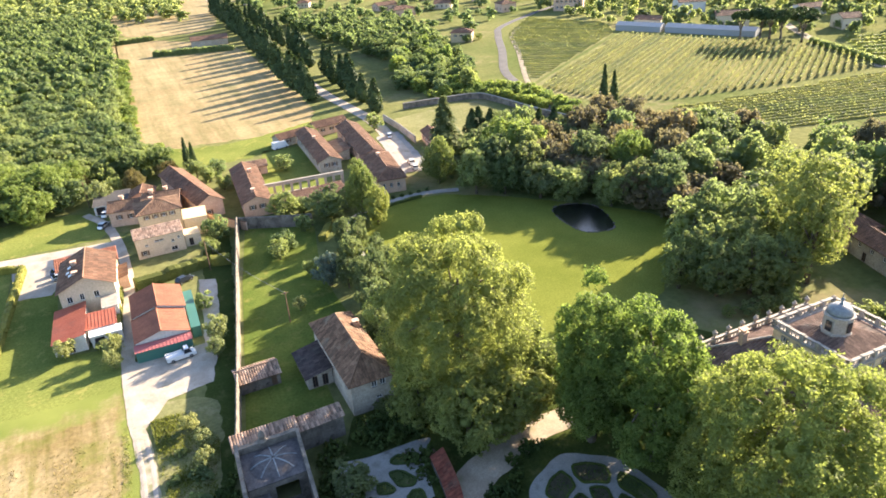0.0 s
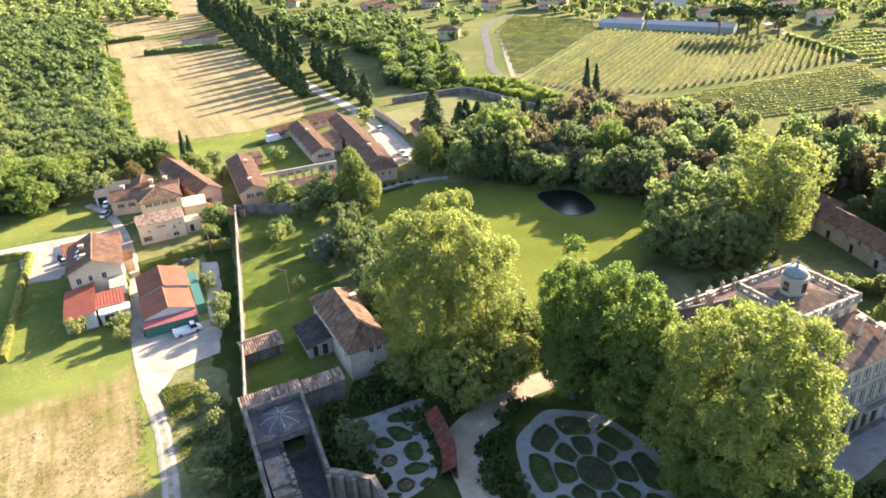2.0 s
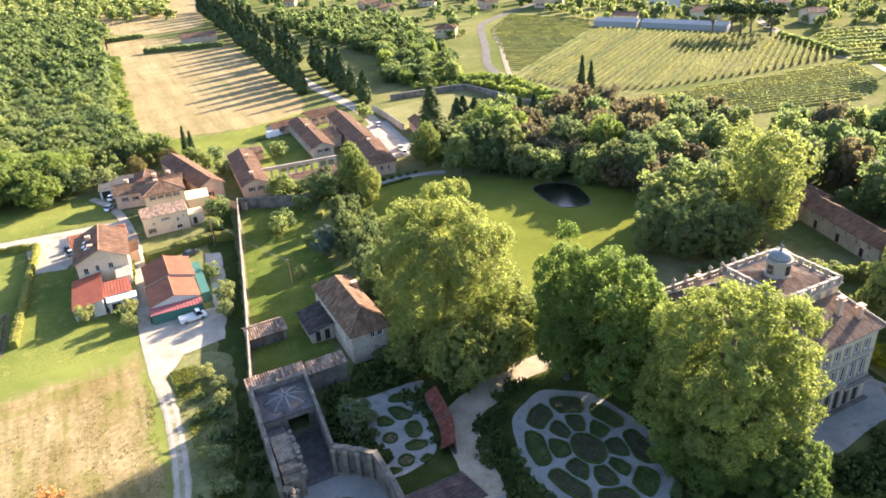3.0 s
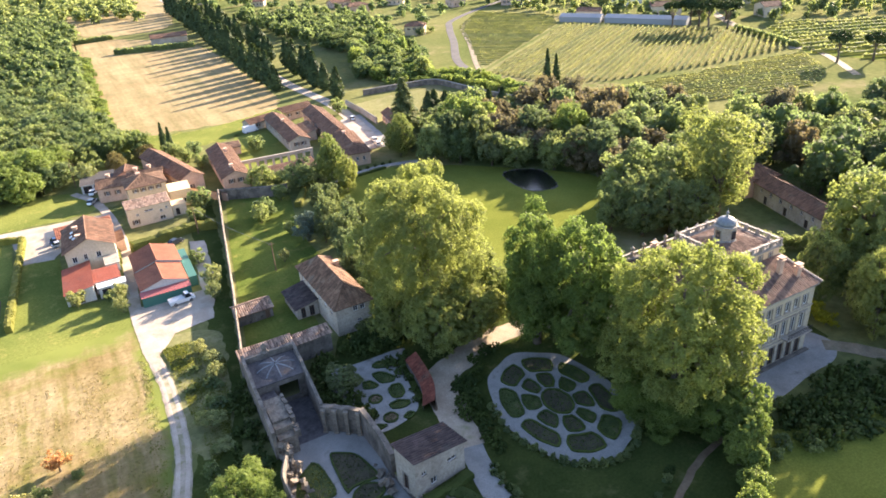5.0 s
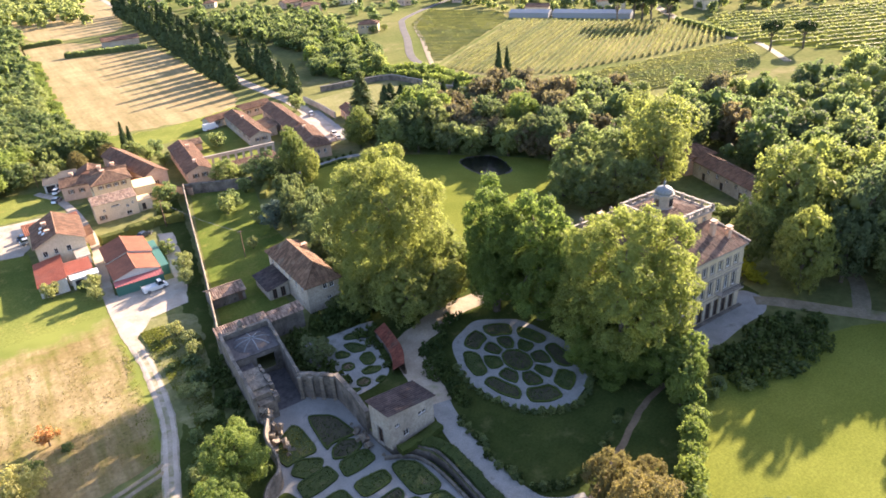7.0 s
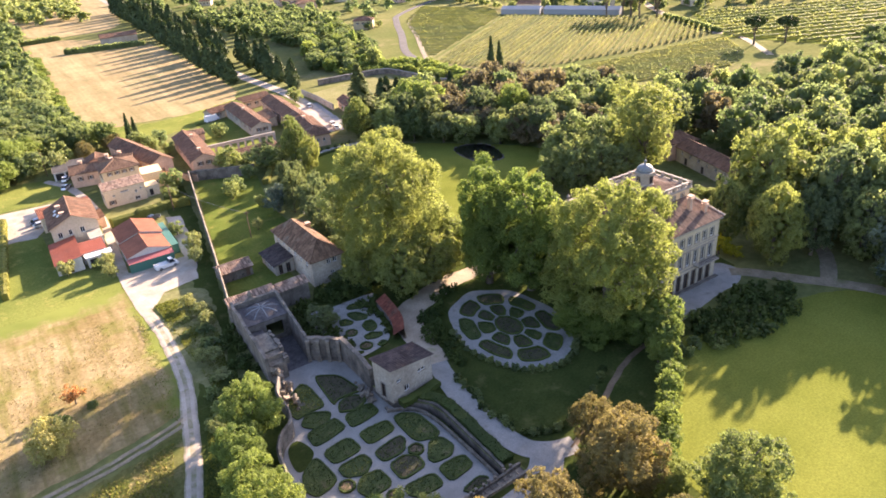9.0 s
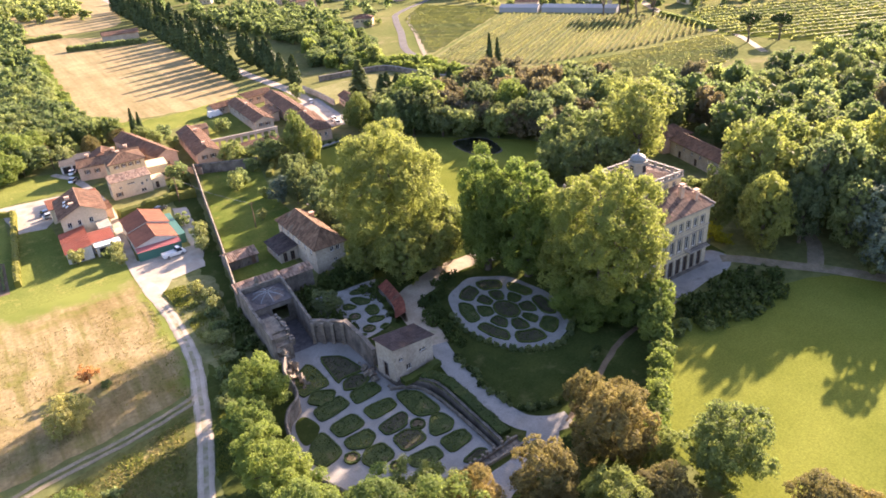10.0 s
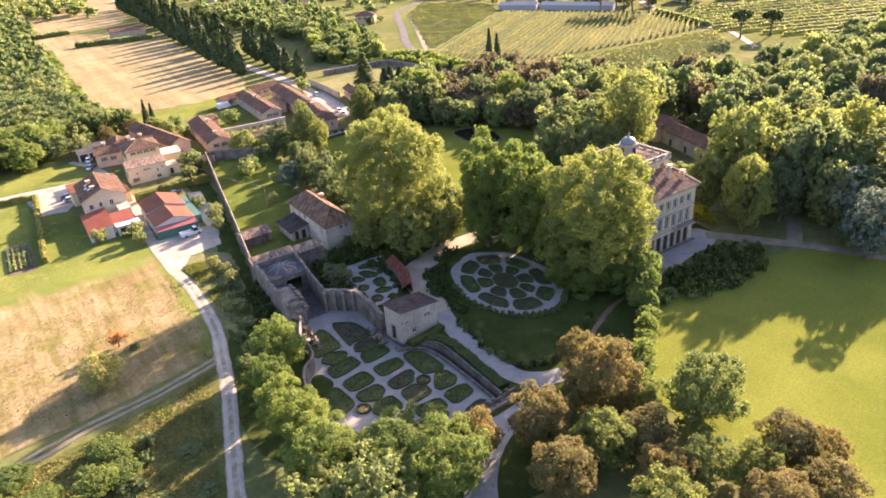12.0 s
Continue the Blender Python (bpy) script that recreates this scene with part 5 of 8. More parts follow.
wall_run([(9.8, 63.8), (12.2, 61.8), (14.5, 59.5)], 0.8, (3.7, 3.5), "stone", "rusticated stone grotto front with pilasters", "grotto_wall", ragged=0.3, base=COURT_Z - 0.2)
wall_run([(14.6, 59.5), (14.8, 53.5), (14.6, 48.6)], 0.8, (3.9, 3.4), "stone", "stone retaining wall beside the parterre garden", "grotto_wall", ragged=0.25, base=COURT_Z - 0.2)

# pilasters on the grotto front
for px, py in ((9.7, 63.0), (11.1, 61.9), (12.5, 60.7), (13.9, 59.4)):
    g = Geo()
    g.box(-0.28, -0.2, 0, 0.28, 0.2, 3.9)
    g.box(-0.36, -0.28, 3.9, 0.36, 0.28, 4.15)
    g.box(-0.36, -0.28, 0, 0.36, 0.28, 0.35)
    ob = tagged(part("pilaster", g, M["rock"]), "rough stone pilaster on the grotto front", "pilaster", "grotto pilasters")
    ob.matrix_basis = pose(px, py, COURT_Z, 0, 0, -42) @ Matrix.Diagonal((1, 1, 1.05, 1))

# vaulted grotto chamber with a ribbed stone shell dome
grotto = thing("grotto", "half-ruined grotto chamber with grey ribbed dome", "grotto", pose(6.8, 76.9, 0))
g = Geo()
g.turned([(3.3, 3.8), (3.35, 4.0), (3.0, 4.1), (2.6, 4.35), (1.9, 4.6), (1.0, 4.75), (0.3, 4.8)], 16)
part("dome", g, M["slate"], grotto)
for k in range(8):
    w = k * math.pi / 4
    g = Geo()
    g.tube([(3.2 * math.cos(w), 3.2 * math.sin(w), 4.0), (2.6 * math.cos(w), 2.6 * math.sin(w), 4.36), (1.8 * math.cos(w), 1.8 * math.sin(w), 4.65), (0.3 * math.cos(w), 0.3 * math.sin(w), 4.85)], [0.11] * 4, 5)
    part("rib", g, M["lead"], grotto)
g = Geo()
g.turned([(0.6, 4.95), (0.75, 5.2), (0.35, 5.55), (0.5, 6.0), (0.42, 6.4), (0.12, 6.9)], 8)
part("finial", g, M["stone"], grotto).matrix_basis = Matrix.Translation((-0.6, 3.8, -0.1))

terrace = thing("grotto_terrace", "raised stone terrace with broken edge inside the grotto court", "terrace", pose(0, 0, 0))
for i in range(6):
    g = Geo()
    y0 = 61.2 + i * 1.45
    x1 = 4.9 + 0.05 * (y0 - 61) + 0.6 * noise.noise(Vector((0, y0 * 0.8, 3)))
    top = 3.55 + 0.1 * noise.noise(Vector((2, y0 * 0.5, 1))) - (1.2, 0.35, 0, 0, 0, 0)[i]
    g.box(2.1 + 0.035 * (y0 - 60), y0, COURT_Z, x1, y0 + 1.449, top)
    part("stone_block", g, M["rock"], terrace)
for i in range(9):
    g = Geo()
    y0 = 61.3 + i * 0.95
    high = 0.35 + 0.75 * abs(noise.noise(Vector((5, y0 * 0.9, 2))))
    g.box(4.7 + 0.05 * (y0 - 61) + rnd.uniform(-0.1, 0.1), y0, 1.6, 5.25 + 0.05 * (y0 - 61) + rnd.uniform(-0.1, 0.3), y0 + rnd.uniform(0.6, 0.95), 3.5 + high - (1.0 if i < 2 else 0))
    part("broken_edge", g, M["stone"], terrace)

g = Geo()
for a, b, c, d in ((2.5, 73.2, 3.4, 80.3), (10.2, 73.2, 10.9, 80.3), (3.4, 79.9, 10.2, 80.3), (3.4, 73.2, 6.0, 73.6), (9.2, 73.2, 10.2, 73.6)):
    g.box(a, b, COURT_Z, c, d, 3.75)
g.box(6.0, 73.2, 2.9, 9.2, 73.6, 3.75)
part("chamber_wall", g, M["stone"], grotto).matrix_basis = Matrix.Translation((-6.8, -76.9, 0))
g = Geo()
g.box(2.5, 73.1, 3.75, 10.95, 80.35, 3.95)
g.box(2.4, 69.9, 2.2, 5.1, 73.1, 2.5)
part("flat_roof", g, M["slate"], grotto, "flat stone roof round the dome").matrix_basis = Matrix.Translation((-6.8, -76.9, 0))

# rough tufa blocks at the broken corner and along the ruin's foot
rnd = random.Random(12)
blocks = []
for v in range(3):
    rng = np.random.default_rng(40 + v)
    g = Geo()
    g.box(-0.5, -0.38, -0.36, 0.5, 0.38, 0.36)
    g.v = [tuple(c * rng.uniform(0.55, 1.2) for c in p) for p in g.v]
    blocks.append(g.mesh("tufa_block", M["rock"]))
def rock_pile(cx, cy, n, sx, sy, high, label, z=0.0):
    pile = thing("tufa_outcrop", label, "rockwork", pose(cx, cy, z))
    for _ in range(n):
        x, y = rnd.gauss(0, sx), rnd.gauss(0, sy)
        z = rnd.uniform(0, high) * max(0.15, 1 - (abs(x) / sx + abs(y) / sy) / 4)
        b = part("rock", rnd.choice(blocks), M["rock"], pile)
        s = rnd.uniform(0.5, 1.25)
        b.matrix_basis = pose(x, y, z, rnd.uniform(0, 360), rnd.uniform(0, 360), rnd.uniform(0, 360)) @ Matrix.Diagonal((s, s, s, 1))
rock_pile(2.6, 60.0, 40, 0.5, 1.2, 4.4, "heap of pale tufa rockwork at the ruin's broken corner", COURT_Z)
rock_pile(2.6, 55.8, 26, 0.7, 1.6, 3.4, "tufa rockwork along the garden wall", COURT_Z)
rock_pile(11.6, 19.6, 16, 1.0, 0.5, 0.8, "tufa rockwork at the foot of the garden steps", COURT_Z)
stair = thing("garden_stair", "worn shallow stone steps down into the sunken court", "stairs", pose(0, 0, 0))
for i in range(9):
    g = Geo()
    x1 = 22.0 - i * 1.05
    g.box(x1 - 1.04, 18.5, COURT_Z - 0.5, x1, 20.0, COURT_Z + 0.95 - i * 0.105)
    part("step", g, M["rock"], stair)
wall_run([(22.2, 20.1), (18.9, 20.05), (15.4, 20.1), (12.4, 20.3)], 0.34, (0.5, COURT_Z + 0.45), "rock", "broken stone side wall of the garden steps", "stair_wall", ragged=0.3, base=COURT_Z - 0.7)
wall_run([(22.2, 18.35), (18.5, 18.3), (12.4, 18.25)], 0.34, (0.55, 0.25), "rock", "broken stone side wall of the garden steps", "stair_wall", ragged=0.3, base=COURT_Z - 0.7)
rnd = random.Random(15)
for x in (20.6, 19.5, 17.9, 16.8, 15.9, 14.7, 13.8, 12.9):
    g = Geo()
    g.box(-0.16, -0.16, 0, 0.16, 0.16, 0.62)
    g.box(-0.2, -0.2, 0.62, 0.2, 0.2, 0.75)
    ob = tagged(part("stone_post", g, M["rock"]), "short worn stone post beside the garden steps", "post", "stair posts")
    ob.matrix_basis = pose(x, 20.1 + rnd.uniform(-0.1, 0.1), COURT_Z + 0.25 + (x - 12.4) * 0.11, rnd.uniform(-7, 7), rnd.uniform(-7, 7), rnd.uniform(-20, 20))
rock_pile(13.2, 47.6, 12, 0.35, 1.8, 1.4, "tufa rockwork below the orangery", COURT_Z)

# ---- orangery ----
house(22.47, 48.39, 8.4, 4.6, 190, 5.0, "shed_w", 1.4, "grey_wall", "roof_shaded", "small pale orangery with dark tiled roof",
      {"e": [((1.7, 0.1, 2.8, 2.9), "door trim")], "n": [((1.0, 3.4, 1.8, 4.0), "win"), ((5.4, 3.0, 6.9, 3.6), "win void"), ((2.4, 1.0, 3.4, 2.1), "win void")]}, name="orangery", category="outbuilding", over=0.35)
hedge([(15.6, 41.2), (19.5, 41.4), (23.2, 42.2)], 1.5, 0.9, "box", "clipped dark box hedge under the orangery wall", 0.15, 16)
hedge([(19.2, 41.0), (21.0, 38.6), (21.5, 35.0), (21.3, 28.5), (21.2, 21.5)], 1.9, 0.8, "box", "dark sloping hedge strip beside the garden court", 0.2, 14, curved=True)
wall_run([(13.6, 42.4), (15.6, 41.3), (17.5, 39.6), (18.5, 36.2), (18.8, 31), (18.9, 25), (18.9, 20.3)], 0.3, COURT_Z + 0.5, "stone", "low stone parapet curving round the garden court", "parapet", coping="stone", ragged=0.05, curved=True, base=COURT_Z - 0.8)
region("sunken_walk", [(15.0, 42.4), (17.4, 39.8), (18.5, 36.2), (18.8, 31), (18.9, 25), (18.9, 20.2), (19.75, 20.2), (19.8, 31), (19.9, 35.4), (19.2, 38.9), (17.0, 41.6), (15.0, 43.4)], M["soil"], COURT_Z - 0.6, "dark sunken ditch behind the parapet", "ditch", curved=False)
wall_run([(15.6, 43.4), (17.4, 41.9), (19.6, 39.0), (20.2, 35.6), (20.15, 31), (20.1, 25), (20.0, 21)], 0.4, 0.35, "stone", "worn kerb of the sunken ditch", "parapet", ragged=0.12, curved=True)
wall_run([(2.0, 57.5), (0.4, 54), (0.2, 49.5), (-0.6, 46.6), (-2.8, 44.8), (-4.4, 41.8), (-5.0, 38), (-5.6, 33.0), (-4.0, 27), (-1.0, 22)], 0.45, (2.4, 1.4), "stone", "curved garden court wall with worn top", "court_wall", coping="stone", ragged=0.1, curved=True, base=COURT_Z - 0.2)

# ---- walled parterre court ----
region("court_gravel", COURT, M["gravel"], COURT_Z, "grey gravel floor of the sunken parterre court", "court", curved=False)
UPPER_BEDS = (
    ((7.8, 56.4), (9.2, 55.9), (11, 54.2), (11.8, 50.2), (11.6, 49.2), (10.2, 49.6), (8.6, 49.6), (7.4, 48.6)),
    ((4.8, 56.2), (5.5, 54.8), (5.7, 49.4), (3.1, 49.7), (1.3, 49), (1.1, 50.8), (2.3, 53.9)),
    ((1.3, 46.7), (2.9, 48.5), (5.5, 46.9), (4.2, 45.4), (2.9, 44.9)),
    ((1.2, 44.3), (4, 44.5), (5.4, 44.8), (5.8, 42.4), (3, 41.9), (1.1, 41.6)),
    ((8.3, 47.5), (9.8, 48.3), (11.3, 47.4), (11.3, 46.1), (9.5, 45.5), (7.6, 46.1)),
    ((7.7, 44.4), (11.5, 44.8), (11.7, 42.4), (9.3, 42.2), (7.5, 41.9)),
)
MIDDLE_BEDS = (
    ((7.6, 39.6), (11.6, 39.5), (11.6, 37.3), (7.8, 36.8)),
    ((1.5, 39.1), (5.2, 39.7), (5.6, 36.7), (1.8, 36.4)),
    ((7.6, 34.6), (11.4, 35.2), (11.6, 34.1), (10.4, 32.7), (7.8, 32.4)),
    ((1.9, 34.9), (5.2, 35.1), (5.5, 33.4), (3.9, 32.2), (2, 33.1)),
    ((13.3, 39), (14.9, 39.1), (16.4, 37.3), (16.9, 33), (15.9, 32.3), (13.4, 33.4)),
    ((14.8, 31.1), (16.4, 30.8), (16.6, 28.8), (15.5, 27.8), (13.5, 27.9), (13.3, 28.9)),
)
LOWER_BEDS = (
    ((8, 30.7), (10, 31), (11.3, 30), (11.3, 28.2), (8, 27.8)),
    ((13.3, 26.2), (16.7, 26.1), (16.7, 24), (13.3, 23.4)),
    ((7.7, 26), (11.3, 25.8), (11.3, 23.5), (8.4, 23.8), (7.5, 24.6)),
    ((-2.8, 36.7), (-0.3, 38.8), (0, 33.8), (-1.1, 33), (-3, 32.5), (-3.7, 34.5)),
    ((13.8, 20.8), (16.0, 21.2), (16.8, 20.6), (16.2, 20.0), (14.4, 20.1)),
    ((2.2, 29.6), (3.5, 31), (5.6, 30.9), (5.8, 28.8), (5.3, 28), (2.9, 27.8)),
)
for i, b in enumerate(UPPER_BEDS + MIDDLE_BEDS + LOWER_BEDS):
    clipped_bed([(x + 0.5, y + 1.1) for x, y in b], z=COURT_Z, rim=0.3, high=0.24, fill="soil" if i % 4 else "mulch", grow=0.74, label="box-edged parterre bed with dark ground cover, on gravel", flowers="hedge" if i in (1, 9, 12) else None)
for cx, cy in ((12.8, 32.5), (1.4, 32.3), (5.8, 26.7)):
    ring = [(cx + 1.3 * math.cos(w * math.pi / 4), cy + 1.3 * math.sin(w * math.pi / 4)) for w in range(8)]
    clipped_bed(ring, z=COURT_Z, rim=0.3, high=0.35, fill="earth", label="small round bed in the gravel court")
region("court_strip", [(-1.9, 44.9), (-0.3, 45), (0.5, 41.5), (-1.7, 39.1), (-3.1, 39.3), (-2.9, 42.7)], M["shade_dark_grass"], COURT_Z + 0.06, "grass patch by the curved court wall", "grass")

# ---- oval parterre ----
def on_oval(r, w, cx=42.8, cy=48.1, a=10.3, b=14.9, turn=-6.0):
    p = Matrix.Rotation(radians(turn), 2) @ Vector((a * r * math.cos(w), b * r * math.sin(w)))
    return (cx + p.x, cy + p.y)
region("oval_gravel", [on_oval(0.95 + 0.022 * math.cos(k * math.pi / 2), k * math.pi / 16) for k in range(32)], M["gravel"], 0.10, "oval gravel walk of the great parterre", "path")
clipped_bed([on_oval(0.215, k * math.pi / 4) for k in range(8)], rim=0.35, high=0.3, fill="mulch", grow=0.25, label="oval centre bed edged with box")
SPOKES = [8, 51, 95, 139, 186, 235, 282, 322, 368]
for k, (w0, w1) in enumerate(zip(SPOKES, SPOKES[1:])):
    for r0, r1, gap in ((0.275, 0.48, 7.0), (0.57, 0.79, 4.2)):
        u0, u1 = radians(w0 + gap), radians(w1 - gap)
        mid, half = (u0 + u1) / 2, (r0 + r1) / 2
        clipped_bed(fill="mulch" if k % 3 else "soil", grow=0.25 + 0.1 * (k % 2), pts=[on_oval(r0, u0 + 0.06), on_oval(r0, mid), on_oval(r0, u1 - 0.06), on_oval(half, u1), on_oval(r1, u1 - 0.05), on_oval(r1 * 1.01, mid), on_oval(r1, u0 + 0.05), on_oval(half, u0)],
                    rim=0.35, high=0.3, label="curved box-edged bed in the oval parterre")
rnd = random.Random(8)
for k in range(22):
    w = math.pi * (0.93 + k * 0.04)
    x, y = on_oval(0.985 + rnd.uniform(-0.01, 0.02), w)
    s = rnd.uniform(0.62, 0.9)
    tree("bush", x, y, s * 1.5, s, label="small round clipped shrub beside the oval walk", group="parterre shrubs")
for k in range(16):
    w = math.pi * (0.56 + k * 0.024)
    x, y = on_oval(1.16 + rnd.uniform(-0.08, 0.12), w)
    tree("dark_bush", x, y, rnd.uniform(1.0, 2.0), rnd.uniform(0.8, 1.4), label="rounded dark shrub beside the gravel walk", group="parterre shrubs")
for k in range(14):
    w = math.pi * (0.80 + k * 0.022)
    x, y = on_oval(1.3 + rnd.uniform(-0.12, 0.12), w)
    tree("dark_bush", x, y, rnd.uniform(1.2, 2.2), rnd.uniform(1.0, 1.7), label="rounded dark shrub beside the gravel walk", group="parterre shrubs")
for k in range(46):
    t = k / 45
    line = [(27, 42), (25.8, 36), (25.6, 29), (28, 23.5), (33, 22), (40, 24.5), (46, 28)]
    q = smooth_line(line, False, 8)
    p = q[int(t * (len(q) - 1))]
    s = rnd.uniform(0.35, 0.9)
    tree("bush" if k % 3 else "dark_bush", p.x + rnd.uniform(-0.7, 0.7), p.y + rnd.uniform(-0.5, 0.5), s * 1.5, s, label="small shrub edging the shaded lawn", group="lawn edge shrubs")

# ---- small walled parterre ----
region("small_gravel", [(13, 70), (14.5, 76), (20, 75.4), (29, 75), (26.6, 71.5), (25.2, 64.6), (23.6, 58.8), (18, 56.8), (15, 58.2), (14.8, 63)], M["gravel"], 0.10, "pale gravel of the small parterre", "path")
SMALL = (
    ((22.2, 73), (23.5, 73.7), (25.3, 72.4), (24.2, 71.5), (22.6, 72.2)),
    ((21.1, 71), (22.8, 70.6), (24.1, 68.3), (23.3, 67.3), (21.5, 68)),
    ((18.9, 69.5), (20.1, 69.4), (20.8, 67.8), (20, 67.4), (18.5, 68)),
    ((21.7, 65.4), (22.8, 66.3), (24, 65.8), (23.7, 63.8), (22.7, 62.9), (21.6, 63.5)),
    ((20.3, 62), (21.9, 62.3), (23.2, 61.3), (23, 60.6), (21.8, 60.4), (20.4, 60.9)),
    ((20.9, 58.2), (22, 58.7), (22.7, 58.1), (21.5, 57.4)),
    ((15.4, 63.5), (17.2, 62.5), (17.8, 61.5), (15.7, 59.8), (15.4, 62)),
    ((15.6, 58.6), (16.6, 58.8), (17.9, 57.9), (16.5, 57.7)),
)
for i, b in enumerate(SMALL):
    clipped_bed(b, rim=0.35, high=0.3, grow=0.3, label="small box-edged flower bed on pale gravel", flowers="hedge" if i % 2 == 0 else None)
for cx, cy, r in ((18.9, 64.6, 1.25), (19.1, 59.2, 1.3)):
    clipped_bed([(cx + r * math.cos(w * math.pi / 4), cy + r * math.sin(w * math.pi / 4)) for w in range(8)], rim=0.3, high=0.3, fill="earth", label="round bed of dark earth on pale gravel")
tree("dark_tree", 15.6, 69.4, 5.0, 3.3, label="broad dark dome-shaped evergreen in the small parterre", group="garden trees")
region("red_bed", [(25.6, 57.2), (26.6, 62), (27.6, 67), (27.9, 72.6), (28.8, 72), (28.4, 66), (27.2, 60), (26.2, 57)], M["earth"], 0.11, "strip of earth under the curved tiled wall", "ground")
# curved lean-to with red tiles
lean = thing("curved_tiled_wall", "curved garden wall with a sloping red tile top", "wall", group="walls")
line = smooth_line([(24.9, 57.2), (26.6, 60.6), (27.5, 64.6), (28.2, 70.0)], False, 5)
body, tiles = Geo(), Geo()
for a, b in zip(line, line[1:]):
    d = (b - a).normalized()
    s = Vector((-d.y, d.x, 0))
    q = [(a + s * 1.0, 1.2), (a - s * 1.0, 2.3), (b + s * 1.0, 1.2), (b - s * 1.0, 2.3)]
    up = lambda p, z: (p.x, p.y, z)
    body.face(up(q[0][0], 0), up(q[2][0], 0), up(q[2][0], 1.2), up(q[0][0], 1.2))
    body.face(up(q[1][0], 0), up(q[1][0], 2.3), up(q[3][0], 2.3), up(q[3][0], 0))
    tile_slope(tiles, up(q[2][0], 1.2), up(q[0][0], 1.2), up(q[3][0], 2.3), up(q[1][0], 2.3), 0.3, 0.7)
part("masonry", body, M["stone"], lean)
part("tiles", tiles, M["brick_red"], lean)
for x, y, h, r in ((25.2, 71.8, 1.8, 1.7), (27.4, 71.0, 2.2, 1.6), (25.4, 68.6, 1.5, 1.3), (26.0, 66.4, 1.2, 1.0), (25.3, 63.2, 1.1, 1.0), (24.4, 60.6, 1.0, 0.9), (16.2, 66.4, 2.2, 1.6), (15.6, 63.8, 1.6, 1.3), (16.6, 60.8, 1.5, 1.2), (17.0, 72.8, 1.4, 1.2)):
    tree("dark_bush", x, y, h, r, label="loose dark shrub growing in the small parterre", group="parterre shrubs")

# ---- villa ----
VX, VY, VW, VD, EAVE = 64.0, 36.2, 21.2, 22.4, 13.2
villa = thing("villa", "large cream three-storey villa with belvedere and tiled roofs", "villa", pose(VX, VY, 0))
walls = Geo()
plan = {}
for k, n in (("s", 9), ("e", 8), ("n", 9), ("w", 8)):
    length = VW if k in "sn" else VD
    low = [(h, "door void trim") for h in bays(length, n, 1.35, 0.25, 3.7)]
    mid = [(h, "win trim hood") for h in bays(length, n, 1.15, 5.2, 8.0)]
    top = [(h, "win trim") for h in bays(length, n, 1.1, 9.6, 11.4)]
    plan[k] = low + mid + top
for k, (m, length) in sides(VW, VD).items():
    facade(walls, m, length, EAVE, [h for h, s in plan[k]], 0.25)
part("wall", walls, M["cream_villa"], villa)
for k, items in plan.items():
    m, length = sides(VW, VD)[k]
    for hole, style in items:
        window(villa, m, hole, style, 0.24)
for z, t, o in ((4.35, 0.25, 0.14), (8.9, 0.2, 0.12), (12.7, 0.5, 0.45)):
    g = Geo()
    for a, b, c, d in ((-o, -o, VW + o, -0.003), (-o, VD + 0.003, VW + o, VD + o), (-o, 0, -0.003, VD), (VW + 0.003, 0, VW + o, VD)):
        g.box(a, b, z, c, d, z + t)
    part("string_course" if z < 12 else "cornice", g, M["trim"], villa, "pale stone moulding")
g = Geo()
bx0, by0, bx1, by1 = 7.8, 6.0, 19.2, 17.0
o, zr = 0.6, 16.2
c = [(-o, -o, EAVE), (VW + o, -o, EAVE), (VW + o, VD + o, EAVE), (-o, VD + o, EAVE)]
t = [(bx0, by0, zr), (bx1, by0, zr), (bx1, by1, zr), (bx0, by1, zr)]
for i in range(4):
    j = (i + 1) % 4
    tile_slope(g, c[i], c[j], t[i], t[j], 0.42, 0.9)
part("roof", g, M["roof_villa"], villa, "hipped roof of old terracotta tiles")
for i in range(4):
    g = Geo()
    cap_line(g, Vector(c[i]) + Vector((0, 0, 0.08)), Vector(t[i]) + Vector((0, 0, 0.08)), 0.2)
    part("ridge_tile", g, M["trim"], villa, "mortared pale hip ridge")
# belvedere storey
g = Geo()
bw, bd = bx1 - bx0, by1 - by0
bm_ = pose(bx0, by0, 14.6)
bel = {k: [(h, "win trim") for h in bays(bw if k in "sn" else bd, 4, 0.8, 1.3, 2.5, 0.8)] for k in "senw"}
for k, (m, length) in sides(bw, bd).items():
    facade(g, bm_ @ m, length, 3.2, [h for h, s in bel[k]], 0.2)
part("belvedere_wall", g, M["ochre"], villa, "ochre plastered belvedere storey")
for k, items in bel.items():
    for hole, style in items:
        window(villa, bm_ @ sides(bw, bd)[k][0], hole, style)
g = Geo()
g.box(bx0 - 0.35, by0 - 0.35, 17.8, bx1 + 0.35, by1 + 0.35, 18.05)
part("belvedere_cornice", g, M["trim"], villa, "pale stone cornice slab")
